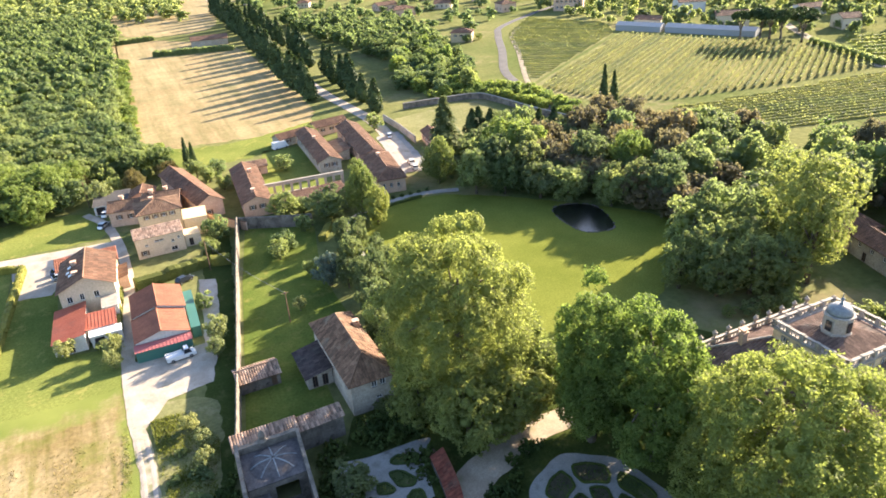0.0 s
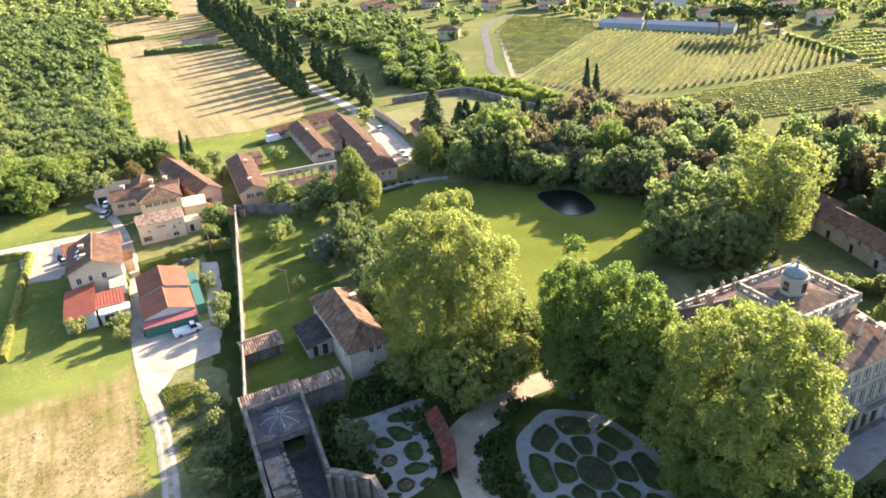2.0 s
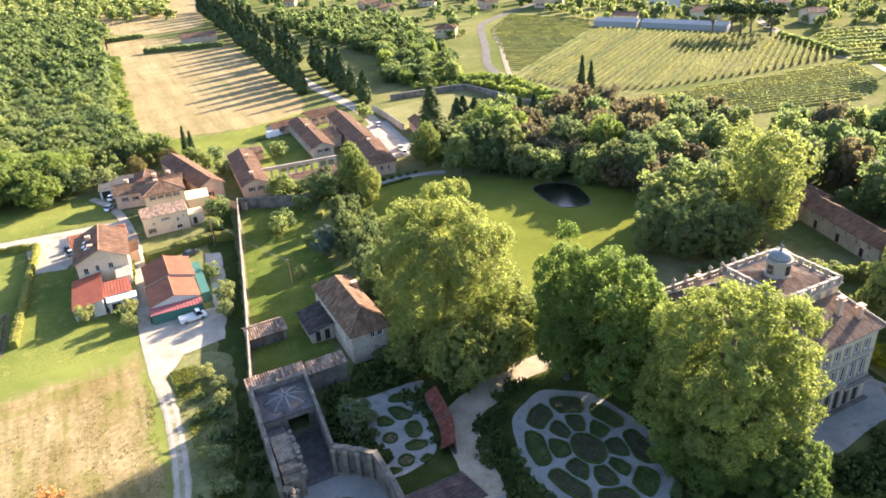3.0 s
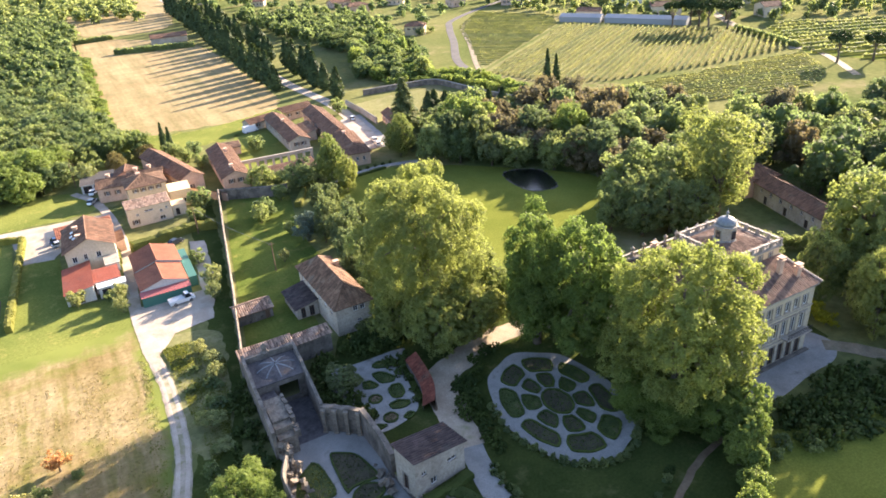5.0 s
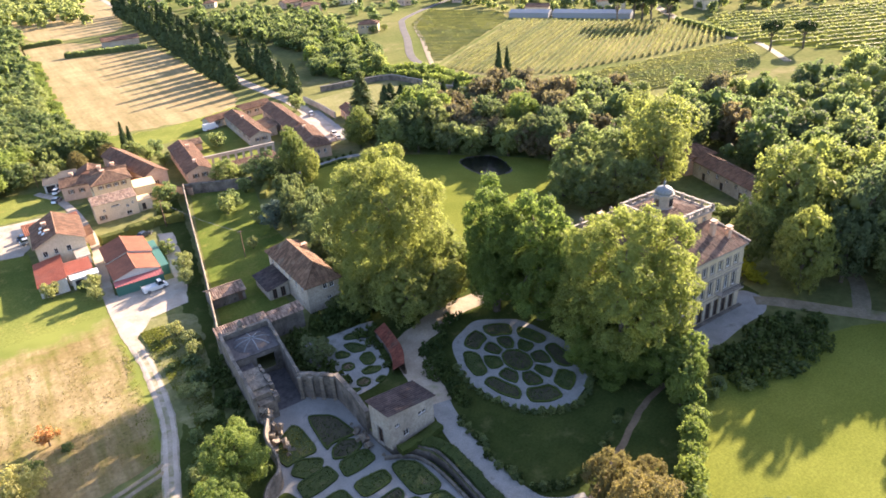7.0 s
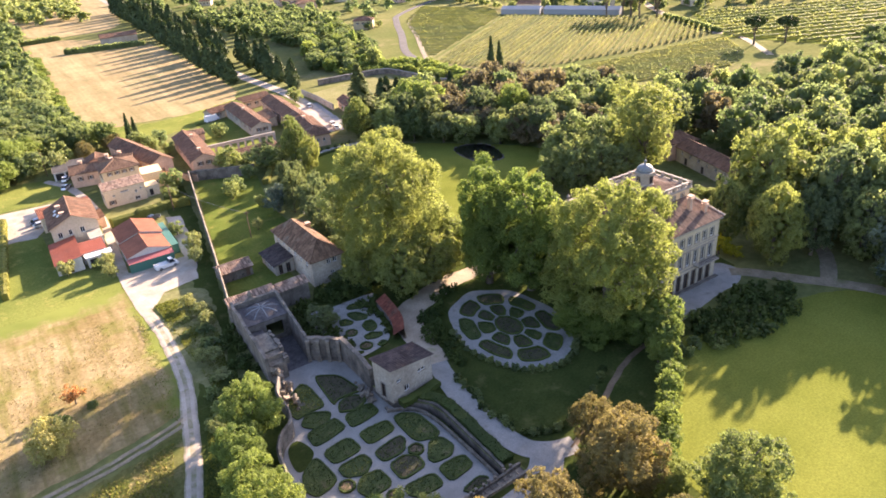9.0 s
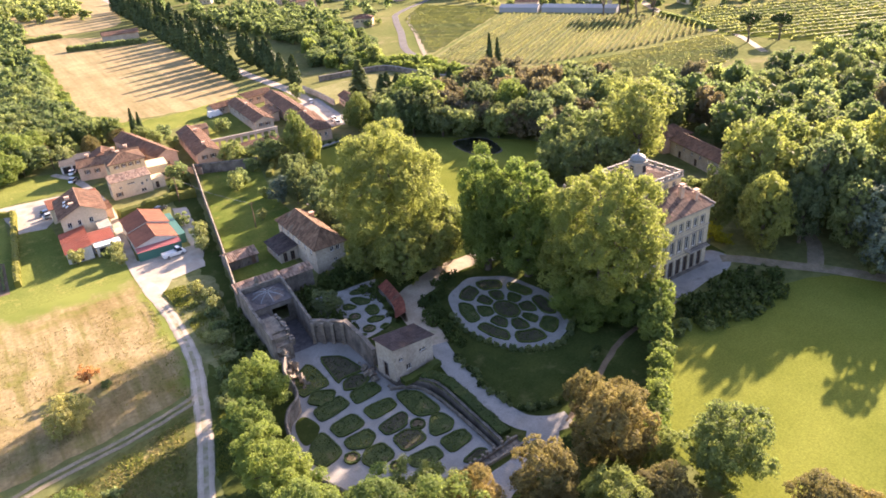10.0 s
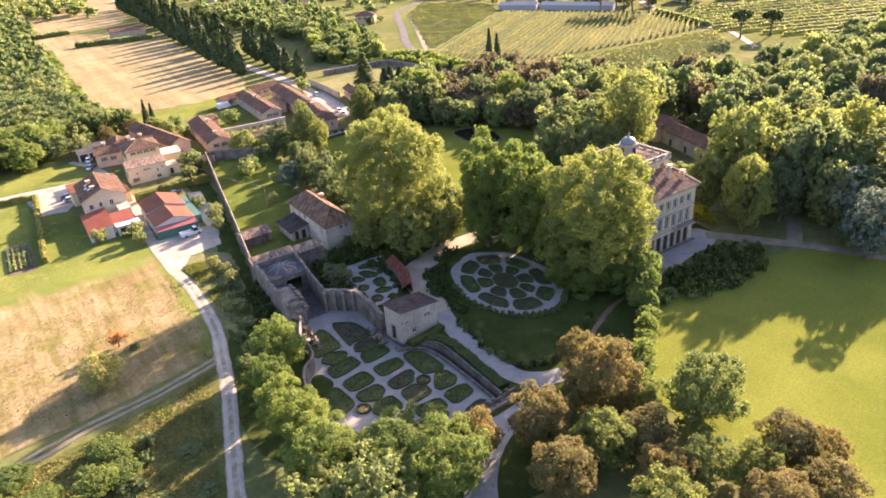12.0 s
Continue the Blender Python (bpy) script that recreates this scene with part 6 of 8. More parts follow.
def balustrade(parent, a, b, z, high=1.0, post=2.4, statues=False):
    a, b = Vector((*a, z)), Vector((*b, z))
    n = max(1, round((b - a).length / post))
    d = (b - a).normalized()
    s = Vector((-d.y, d.x, 0))
    g = Geo()
    for lo, hi, w in ((0, 0.15, 0.2), (high - 0.16, high, 0.22)):
        p = [a - s * w, b - s * w, b + s * w, a + s * w]
        v = [Vector((q.x, q.y, z + lo)) for q in p] + [Vector((q.x, q.y, z + hi)) for q in p]
        g.face(v[3], v[2], v[1], v[0]), g.face(v[4], v[5], v[6], v[7])
        for i in range(4):
            g.face(v[i], v[(i + 1) % 4], v[4 + (i + 1) % 4], v[4 + i])
    rail = part("balustrade_rail", g, M["trim"], parent)
    bal = Geo()
    bal.turned([(0.06, 0.15), (0.11, 0.3), (0.05, 0.55), (0.09, high - 0.16)], 6)
    bal = bal.mesh("baluster", M["trim"])
    post_g = Geo()
    post_g.box(-0.24, -0.24, 0, 0.24, 0.24, high + 0.08)
    post_me = post_g.mesh("post", M["trim"])
    urn = Geo()
    urn.turned([(0.18, 0), (0.1, 0.15), (0.34, 0.55), (0.38, 0.8), (0.2, 0.95), (0.08, 1.2)], 8)
    urn_me = urn.mesh("urn", M["trim"], True)
    for i in range(n + 1):
        p = a.lerp(b, i / n)
        q = part("post", post_me, M["trim"], parent)
        q.matrix_basis = Matrix.Translation(p)
        if statues:
            q = part("urn", urn_me, M["trim"], parent, "weathered stone urn")
            q.matrix_basis = Matrix.Translation(p + Vector((0, 0, high + 0.08)))
    k = int((b - a).length / 0.6)
    for i in range(k):
        q = part("baluster", bal, M["trim"], rail)
        q.matrix_basis = Matrix.Translation(a.lerp(b, (i + 0.5) / k))
for p, q in (((bx0, by0), (bx1, by0)), ((bx1, by0), (bx1, by1)), ((bx1, by1), (bx0, by1)), ((bx0, by1), (bx0, by0))):
    balustrade(villa, p, q, 18.05)
balustrade(villa, (0.2, VD - 0.2), (VW - 0.2, VD - 0.2), 13.6, 1.1, 2.7, True)
g = Geo()
g.box(-0.3, VD - 0.6, 13.2, VW + 0.3, VD + 0.3, 13.6)
part("parapet_wall", g, M["trim"], villa, "pale stone parapet")
g = Geo()
iz = 18.1
c = [(bx0 + 0.9, by0 + 0.9, iz), (bx1 - 0.9, by0 + 0.9, iz), (bx1 - 0.9, by1 - 0.9, iz), (bx0 + 0.9, by1 - 0.9, iz)]
ra, rb = (bx0 + 5.5, (by0 + by1) / 2, iz + 1.1), (bx1 - 5.5, (by0 + by1) / 2, iz + 1.1)
tile_slope(g, c[0], c[1], ra, rb), tile_slope(g, c[1], c[2], rb, rb), tile_slope(g, c[2], c[3], rb, ra), tile_slope(g, c[3], c[0], ra, ra)
part("belvedere_roof", g, M["roof_villa"], villa, "low tiled roof behind the balustrade")
g = Geo()
dx, dy = 12.6, 11.6
g.turned([(1.95, 18.0), (1.95, 18.9), (1.75, 19.0), (1.75, 21.1), (2.0, 21.2), (2.0, 21.4), (1.7, 21.45)], 8, (dx, dy, 0))
part("drum", g, M["trim"], villa, "octagonal plastered lantern drum")
g = Geo()
g.turned([(1.62, 21.45), (1.58, 21.8), (1.42, 22.15), (1.1, 22.45), (0.65, 22.68), (0.28, 22.75)], 16, (dx, dy, 0))
dome_ob = part("dome", g, M["lead"], villa, "small grey lead dome", True)
g = Geo()
g.turned([(0.3, 22.72), (0.16, 22.95), (0.08, 23.1), (0.26, 23.3), (0.26, 23.5), (0.06, 23.7), (0.03, 24.3)], 8, (dx, dy, 0))
part("finial", g, M["lead"], dome_ob, "ball finial")
for k in range(4):
    w = math.pi / 4 + k * math.pi / 2 + math.pi / 4
    g = Geo()
    mm = pose(dx, dy, 0, 0, 0, math.degrees(w))
    g.box(1.66, -0.4, 19.3, 1.78, 0.4, 20.7, mm)
    part("lantern_window", g, M["glass"], villa)
for cx, cy, base, top in ((20.4, 9.0, 13.6, 16.6), (16.0, 3.2, 14.2, 17.2), (18.6, 1.8, 13.6, 15.8), (4.6, 19.0, 14.2, 16.8)):
    g = Geo()
    g.box(cx - 0.45, cy - 0.35, base, cx + 0.45, cy + 0.35, top)
    g.box(cx - 0.6, cy - 0.5, top, cx + 0.6, cy + 0.5, top + 0.18)
    g.box(cx - 0.35, cy - 0.25, top + 0.18, cx + 0.35, cy + 0.25, top + 0.55)
    g.box(cx - 0.6, cy - 0.5, top + 0.55, cx + 0.6, cy + 0.5, top + 0.68)
    part("chimney", g, M["pink"], villa, "plastered chimney with capped top")
g = Geo()
g.box(14.6, -1.3, 4.6, 20.6, 0.0, 4.85)
balc = part("balcony", g, M["trim"], villa, "stone balcony slab over the entrance")
g = Geo()
for i in range(21):
    g.box(14.65 + i * 0.295, -1.28, 4.85, 14.69 + i * 0.295, -1.24, 5.8)
g.box(14.6, -1.3, 5.78, 20.6, -1.22, 5.84)
part("railing", g, M["rubber"], balc, "dark iron railing")
g = Geo()
g.box(-0.6, -0.7, 0, VW + 0.6, -0.003, 0.3)
part("plinth_step", g, M["stone"], villa, "stone step along the facade")

# range behind the villa
house(124.6, 60.6, 6.4, 24, -17, 4.4, "gable_y", 1.5, "grey_wall", "roof_brown", "long low farm range with tiled roof among park trees",
      {"w": [(h, "win void") for h in bays(24, 6, 0.9, 2.6, 3.6)] + [(h, "door void") for h in bays(24, 3, 1.2, 0.1, 2.1)], "s": [(h, "win") for h in bays(6.4, 2, 0.9, 2.4, 3.6)]}, name="long_range", category="outbuilding")
house(129.6, 84.4, 9.0, 9.0, -17, 5.2, "hip", 1.6, "pink", "roof_brown", "hipped tiled house at the end of the farm range", {"w": [(h, "win") for h in bays(9, 2, 0.9, 2.6, 3.8)], "s": [(h, "win") for h in bays(9, 2, 0.9, 2.6, 3.8)]}, name="long_range", category="outbuilding")

# ---- village ----
house(-21, 142.5, 10.4, 15.0, -2, 6.2, "gable_y", 2.4, "cream", "roof_brown", "cream village house with brown tiled gable roof",
      {"s": [((1.2, 3.4, 2.2, 4.8), "win"), ((3.6, 3.6, 4.4, 5.0), "win"), ((6.2, 3.6, 7.2, 5.0), "win"), ((8.2, 0.2, 9.2, 2.3), "door"), ((2.2, 0.9, 3.2, 2.2), "win")],
       "e": [(h, "win") for h in bays(15, 4, 0.9, 3.6, 5.0)], "w": [(h, "win") for h in bays(15, 4, 0.9, 3.6, 5.0)]}, name="village_house", chimneys=((3.0, 9.0, -0.6), (3.4, 4.0, -0.8)))
house(-22.6, 128.4, 5.6, 13.4, -1, 2.7, "shed_w", 0.7, "white_wall", "roof_red", "low annex with a flat red sheet roof", {"s": [((1.0, 0.1, 3.4, 2.2), "door void")]}, name="annex", sheet=True, over=0.25)
house(-16.7, 130.6, 5.2, 5.4, 0, 2.9, "shed_s", 0.5, "white_wall", "roof_red", "small garage with a red sheet roof", {"s": [((0.6, 0.1, 3.2, 2.2), "door void")]}, name="garage", sheet=True, over=0.2)
house(-16.2, 128.0, 5.4, 2.3, 0, 2.5, "flat", 0.2, "white_wall", "white", "white flat-roofed porch beside the garage", {"s": [((0.6, 0.1, 2.4, 2.1), "door void"), ((3.0, 0.1, 4.8, 2.1), "door void")]}, name="porch", over=0.2)
house(-13.6, 136.8, 2.8, 5.4, 0, 3.4, "flat", 0.2, "white_wall", "trim", "small flat-roofed link with pale walls", {"s": [((0.7, 0.9, 1.7, 2.0), "win void")]}, name="link", over=0.15)
house(-22.0, 157.8, 12.0, 4.6, 2, 4.2, "shed_s", 0.9, "cream", "roof_orange", "low house with an orange tiled roof", {"s": [((2, 1, 3, 2.2), "win")]}, name="village_house")
house(-10.8, 150.5, 2.6, 6.5, 0, 2.6, "shed_w", 0.5, "pink", "roof_brown", "small dark lean-to store", name="store", category="shed", over=0.2)
# green shed
house(-8.4, 129.6, 9.6, 9.6, 0, 3.4, "gable_y", 1.5, "white_wall", "roof_orange", "workshop with an orange gabled roof", name="workshop", sheet=True, over=0.25)
house(-8.6, 120.4, 9.4, 9.0, 0, 3.0, "gable_y", 1.45, "white_wall", "roof_orange", "lower front hall of the workshop with orange roof", name="workshop", sheet=True, over=0.25)
house(-8.9, 118.2, 9.8, 1.9, 0, 2.3, "shed_s", 0.3, "green_wall", "red_band", "green tarpaulin lean-to with a red edge", name="tarpaulin_shelter", category="shelter", sheet=True, over=0.12)
house(1.3, 122.0, 1.6, 15.5, -1, 2.2, "flat", 0.1, "green_wall", "green_wall", "long green tarpaulin lean-to beside the workshop", name="tarpaulin_shelter", category="shelter", over=0.08)
# cream house and the pink house behind it
CREAM = {"s": [((1.2, 0.8, 2.1, 2.0), "win shut"), ((7.6, 0.5, 9.0, 1.5), "win void"), ((4.2, 3.6, 6.4, 4.05), "win void"), ((2.0, 2.9, 2.7, 3.5), "win"), ((7.9, 2.6, 8.6, 3.4), "win"), ((9.4, 3.2, 10.0, 3.9), "win")],
         "e": [(h, "win") for h in bays(4.5, 1, 0.8, 2.4, 3.6)], "w": [(h, "win shut") for h in bays(4.5, 1, 0.8, 2.4, 3.6)]}
house(-5.6, 163.8, 10.9, 4.5, 2, 5.1, "shed_s", 0.85, "cream", "roof_striped", "cream house with striped old tile roof", CREAM, name="village_house", over=0.25, pitch=0.42)
PINK = {"s": [(h, "win shut") for h in bays(9.9, 4, 0.75, 6.2, 7.2)], "e": [(h, "win") for h in bays(9, 3, 0.85, 5.2, 6.4)] + [(h, "win shut") for h in bays(9, 3, 0.85, 2.2, 3.4)], "w": [(h, "win shut") for h in bays(9, 3, 0.85, 5.2, 6.4)]}
house(-3.7, 172.7, 9.9, 9.0, 0, 7.8, "hip", 1.6, "ochre", "roof_old", "ochre village house with hipped tile roof", PINK, name="village_house", chimneys=((4, 6.5, -0.5),))
house(6.3, 171.6, 5.6, 7.0, -4, 4.6, "flat", 0.2, "ochre", "ochre", "pale flat-topped terrace wing", {"s": [((1.2, 1.0, 2.2, 2.3), "win"), ((3.4, 1.0, 4.4, 2.3), "win")], "e": [((2.0, 1.0, 3.2, 2.4), "win shut")]}, name="village_house", over=0.1)
house(5.5, 165.2, 3.6, 4.0, 2, 2.9, "flat", 0.2, "cream", "ochre", "low cream terrace beside the cream house", {"s": [((0.8, 0.2, 1.8, 2.1), "door void")]}, name="village_house", over=0.08)
house(-10.6, 188.6, 7.6, 7.6, -10, 4.4, "gable_x", 1.4, "pink", "roof_old", "old tiled village house", {"s": [(h, "win shut") for h in bays(7.6, 2, 0.8, 2, 3.2)]}, name="village_house", chimneys=((3, 5, 0.3),))
house(-2.2, 187.6, 9.0, 7.5, -12, 5.2, "gable_x", 1.5, "pink", "roof_old", "old tiled village house with chimney", {"s": [(h, "win") for h in bays(9, 2, 0.8, 3, 4.2)]}, name="village_house", chimneys=((2.2, 3.4, 0.4), (5.8, 4.6, 0.3)))
house(-14.4, 199.8, 9.0, 9.0, -6, 2.7, "shed_s", 0.5, "white_wall", "asphalt", "open carport with a grey flat roof", {"s": [((0.5, 0.05, 2.9, 2.3), "door void"), ((3.4, 0.05, 5.9, 2.3), "door void"), ((6.3, 0.05, 8.6, 2.3), "door void")]}, name="carport", category="carport", sheet=True, over=0.3)
house(-5.0, 198.0, 6.0, 7.0, -10, 3.8, "gable_y", 1.3, "pink", "roof_brown", "low tiled outbuilding in the village", name="village_house")
house(11.0, 180.0, 6.6, 32.0, 12, 4.6, "gable_y", 1.8, "pink", "roof_brown", "long low pink range with tiled roof",
      {"s": [((2, 1, 3, 2.4), "win shut")], "e": [(h, "win shut") for h in bays(32, 7, 0.8, 1.5, 2.7)], "w": [(h, "win") for h in bays(32, 7, 0.8, 1.5, 2.7)]}, name="long_range", category="house")
wall_run([(12.5, 179), (16.5, 172.5), (20.5, 167)], 0.4, 2.2, "pink", "low pink wall descending to the garden gate", "yard_wall", coping="roof_brown")

# ---- old farm round its court ----
WIN = lambda L, n, z0=3.2, z1=4.4: [(h, "win shut") for h in bays(L, n, 0.9, z0, z1)]
house(21.6, 174.6, 7.2, 30.5, -4, 4.2, "gable_y", 1.6, "pink", "roof_brown", "long west wing of the old farm, pink plaster",
      {"s": WIN(7.2, 2, 2.2, 3.4), "e": WIN(30, 6, 2.2, 3.4), "w": WIN(30, 6, 2.2, 3.4)}, name="farm_wing", chimneys=((3.4, 4, 0.2), (4.6, 21, 0.1)))
house(28.8, 207.5, 6.0, 4.6, -6, 2.6, "shed_s", 0.5, "pink", "roof_old", "small low store at the end of the farm wing", {"s": WIN(6, 1, 0.9, 1.8)}, name="store", category="shed")
house(29.2, 174.2, 20.6, 4.6, 3, 1.9, "shed_s", 0.9, "pink", "roof_brown", "low lean-to range with tiled roof before the arcade", {"s": WIN(20.6, 5, 0.8, 1.5)}, name="lean_to_range", category="outbuilding")
house(48.6, 196.2, 6.6, 35.0, -3, 4.0, "gable_y", 1.4, "grey_wall", "roof_brown", "middle wing of the old farm with tiled roof", {"s": WIN(6.6, 2, 2, 3.2), "w": WIN(35, 6, 2, 3.2)}, name="farm_wing", chimneys=((3.2, 20, 0.2),))
house(44.4, 229.6, 11.0, 5.0, 18, 3.0, "gable_x", 1.2, "grey_wall", "roof_brown", "north range of the farm court", {"s": WIN(11, 2, 1.2, 2.2)}, name="farm_wing")
house(58.4, 234.5, 12.4, 5.5, 11, 3.5, "gable_x", 1.3, "pink", "roof_brown", "north range of the farm court", {"s": WIN(12.4, 3, 1.5, 2.5)}, name="farm_wing")
house(57.4, 171.0, 8.2, 23.0, -9, 4.2, "hip", 1.8, "pink", "roof_brown", "gatehouse wing of the farm with hipped roof",
      {"s": [(h, "win") for h in bays(8.2, 3, 0.8, 1.6, 2.8)], "e": WIN(23, 5, 2.0, 3.2)}, name="farm_wing", chimneys=((4, 16, 0.2),))
house(61.4, 193.6, 7.2, 36.0, -5, 4.2, "gable_y", 1.6, "pink", "roof_brown", "east wing of the old farm with tiled roof", {"e": WIN(36, 7, 2.0, 3.2), "w": WIN(36, 7, 2.0, 3.2)}, name="farm_wing")
house(56.6, 205.0, 4.2, 12.0, -3, 2.8, "shed_w", 0.8, "grey_wall", "roof_old", "small tiled store in the inner yard", name="store", category="shed")
house(86.0, 198.0, 5.0, 12.0, -10, 3.4, "gable_y", 1.3, "pink", "roof_brown", "small tiled lodge by the parking", {"w": WIN(12, 3, 1.2, 2.2)}, name="lodge")
arcade = thing("arcade", "roofless arcade wall with square openings", "arcade", pose(29.2, 185.2, 0, 0, 0, -4), "walls")
g = Geo()
LONG, TALL_ARC = 22.8, 4.2
holes = bays(LONG, 9, 1.75, 1.2, 3.4, 0.5)
facade(g, pose(0, 0, 0), LONG, TALL_ARC, holes, 0.5)
facade(g, pose(LONG, 0.5, 0, 0, 0, 180), LONG, TALL_ARC, [(LONG - h[2], h[1], LONG - h[0], h[3]) for h in holes], 0.0)
g.face((0, 0, TALL_ARC), (LONG, 0, TALL_ARC), (LONG, 0.5, TALL_ARC), (0, 0.5, TALL_ARC))
part("arcade_wall", g, M["grey_wall"], arcade)
g = Geo()
g.box(-0.1, -0.1, TALL_ARC, LONG + 0.1, 0.6, TALL_ARC + 0.18)
part("coping", g, M["trim"], arcade)

# ---- vehicles ----
car(-1.6, 116.2, 6, M["white"], "white flatbed pickup on the gravel yard", "pickup")
car(-22.6, 166.4, 8, M["blue_paint"], "dark blue car parked in the gravel yard")
car(-22.2, 163.4, 10, M["silver"], "silver-grey car parked in the gravel yard")
car(-11.6, 198.2, 66, M["white"], "white car under the village carport")
car(-12.6, 190.0, 60, M["silver"], "pale car beside the carport")
car(2.6, 146.6, 30, M["dark_paint"], "dark car behind the workshop")
car(44.2, 229.5, 14, M["white"], "white van beside the farm wall", "van")
car(80.0, 219.0, 70, M["silver"], "silver car in the farm parking")
car(75.5, 189.5, 80, M["white"], "white car at the farm gate")
car(74.6, 184.4, 76, M["white"], "white car at the farm gate")

# ---- hedges of the village ----
hedge([(-33.5, 124), (-32.4, 142), (-30.4, 172)], 1.3, 1.8, "hedge", "clipped yellowish hedge round the lawn", 0.28, 7)
hedge([(-30.4, 172.5), (-36, 174), (-70, 180)], 1.2, 1.6, "hedge", "clipped hedge along the village road", 0.28, 6)
hedge([(-11.9, 127.2), (-11.3, 132), (-11.0, 141)], 1.0, 1.8, "hedge", "clipped bright hedge beside the lane", 0.22, 10)
hedge([(-10.6, 143.5), (-10.3, 149)], 1.0, 1.7, "hedge", "clipped bright hedge beside the lane", 0.22, 10)
hedge([(-7.2, 148.4), (-1, 150), (5, 151.6), (8.6, 152.6)], 2.2, 2.4, "hedge", "tall clipped hedge below the cream house", 0.28, 9)
hedge([(9.4, 151.8), (13.6, 150.6)], 2.0, 2.4, "hedge", "sunlit hedge ending at the estate wall", 0.28, 9)
hedge([(36.5, 128.0), (37.2, 134), (38.0, 141)], 1.2, 1.5, "hedge", "clipped yellow-green hedge by the garden path", 0.2, 10)
hedge([(35, 150), (38.5, 156), (40.4, 161)], 1.6, 1.6, "hedge", "clipped yellow-green hedge by the garden path", 0.2, 10)
hedge([(46, 157.4), (52, 160.2), (60, 162), (67, 162.6)], 0.8, 0.8, "box", "low dark edging along the gravel path", 0.2, 10)

# ---- small village details ----
for x, y in ((-18.6, 150.6), (-18.9, 148.4), (-18.4, 146.4)):
    g = Geo()
    g.box(-0.35, -0.45, 0, 0.35, 0.45, 0.12)
    ob = tagged(part("skylight", g, M["white"]), "small white skylight on the brown roof", "skylight", "skylights")
    ob.matrix_basis = pose(x, y, 7.55 + (x + 18.6) * 0.45, 0, -24, -2)
def utility_pole(x, y, h):
    root = thing("utility_pole", "thin grey utility pole with a cross arm", "pole", pose(x, y, 0), "utility poles")
    g = Geo()
    g.tube([(0, 0, -0.3), (0, 0, h)], [0.13, 0.09], 7)
    part("mast", g, M["wood"], root)
    g = Geo()
    g.box(-0.7, -0.05, h - 0.5, 0.7, 0.05, h - 0.4)
    part("cross_arm", g, M["wood"], root)
poles = ((-15.8, 207.5, 8.0), (8.6, 149.4, 7.5), (19.0, 118.0, 7.0))
for q in poles:
    utility_pole(*q)
for (a, b, h), (c, d, k) in zip(poles[1:], poles[2:]):
    g = Geo()
    pts = [Vector((a, b, h - 0.4)).lerp(Vector((c, d, k - 0.4)), i / 10) - Vector((0, 0, 0.9 * math.sin(math.pi * i / 10))) for i in range(11)]
    g.tube(pts, [0.025] * 11, 4)
    tagged(part("cable", g, M["steel"]), "thin overhead cable between poles", "cable", "cables")
region("vegetable_plot", [(-41, 141), (-35.2, 140.4), (-35.4, 122), (-41.4, 122.6)], M["earth"], 0.06, "small dark vegetable plot beside the hedge", "plot", curved=False)
hedge([(22, 450), (40, 446), (67, 439)], 4.0, 3.0, "green", "dark hedge across the hay field", 0.7, 2.5)
hedge([(4, 515), (28, 517)], 4.0, 3.0, "green", "dark hedge across the far hay field", 0.7, 2.5)
house(46, 466, 22, 9, -6, 4.0, "gable_x", 1.8, "grey_wall", "roof_brown", "long low barn beside the hay field", pitch=1.2)

# ---- great trees of the garden ----
tree("plane_tree", 38.0, 81.4, 30.8, 12.6)
tree("chestnut_tree", 54.5, 55.5, 27.5, 7.8)
tree("chestnut_tree", 49.8, 63.0, 28.0, 6.8)
tree("chestnut_tree", 60.5, 64.5, 21.0, 6.6)
tree("great_tree", 57.4, 38.0, 28.6, 11.4)
# Small trees added in place of the great tree's low hanging boughs.
for x, y, h, r in ((52.6, 34.2, 8.5, 4.6), (50.6, 39.0, 7.5, 4.0), (56.4, 30.6, 8.5, 4.4)):
    tree("chestnut_tree", x, y, h, r, label="leafy young tree in the shade of the great tree", group="young shade trees")
tree("airy_tree", 119, 85.5, 26.5, 9.6)
tree("airy_tree", 113.5, 79, 21, 6.4)
for x, y, h, r in ((100, 97, 15, 6.5), (107, 100, 16, 7), (113, 94, 15, 6.5), (96, 90, 13, 5.5), (104, 88, 13, 6), (95, 84, 12, 5.2), (101, 81.5, 13, 5.8), (91, 90, 10, 4.6), (107, 80, 12, 5.5)):
    tree("green_tree", x, y, h, r, label="mid-green tree in the clump beside the lawn", group="lawn trees")
for x, y, h, r in ((113, 44, 24, 9), (98.5, 32.5, 18, 5.4), (105.5, 38, 16, 5.4), (125, 47, 20, 9), (131, 38, 21, 8.5), (124, 33, 22, 8.5), (136, 30, 23, 9)):
    tree("light_tree", x, y, h, r, label="tall yellow-green tree in the park beside the villa", group="park trees")
# The last three stand out of view, added to shade the south lawn.
for k, x, y, h, r in (("dark_tree", 114, 29.5, 24, 7), ("dark_tree", 107, 29, 17, 5), ("green_tree", 120, 26, 21, 7.5), ("dark_tree", 126, 21, 20, 8.5), ("blue_cedar", 114, 19, 15, 6), ("dark_tree", 118, 14, 16, 7), ("dark_tree", 105, 12.5, 8, 4), ("dark_tree", 129, 12, 18, 8), ("dark_tree", 139, 17, 20, 8), ("dark_tree", 124, 5, 15, 7)):
    tree(k, x, y, h, r, label="tall shady tree in the park beside the path", group="park trees")
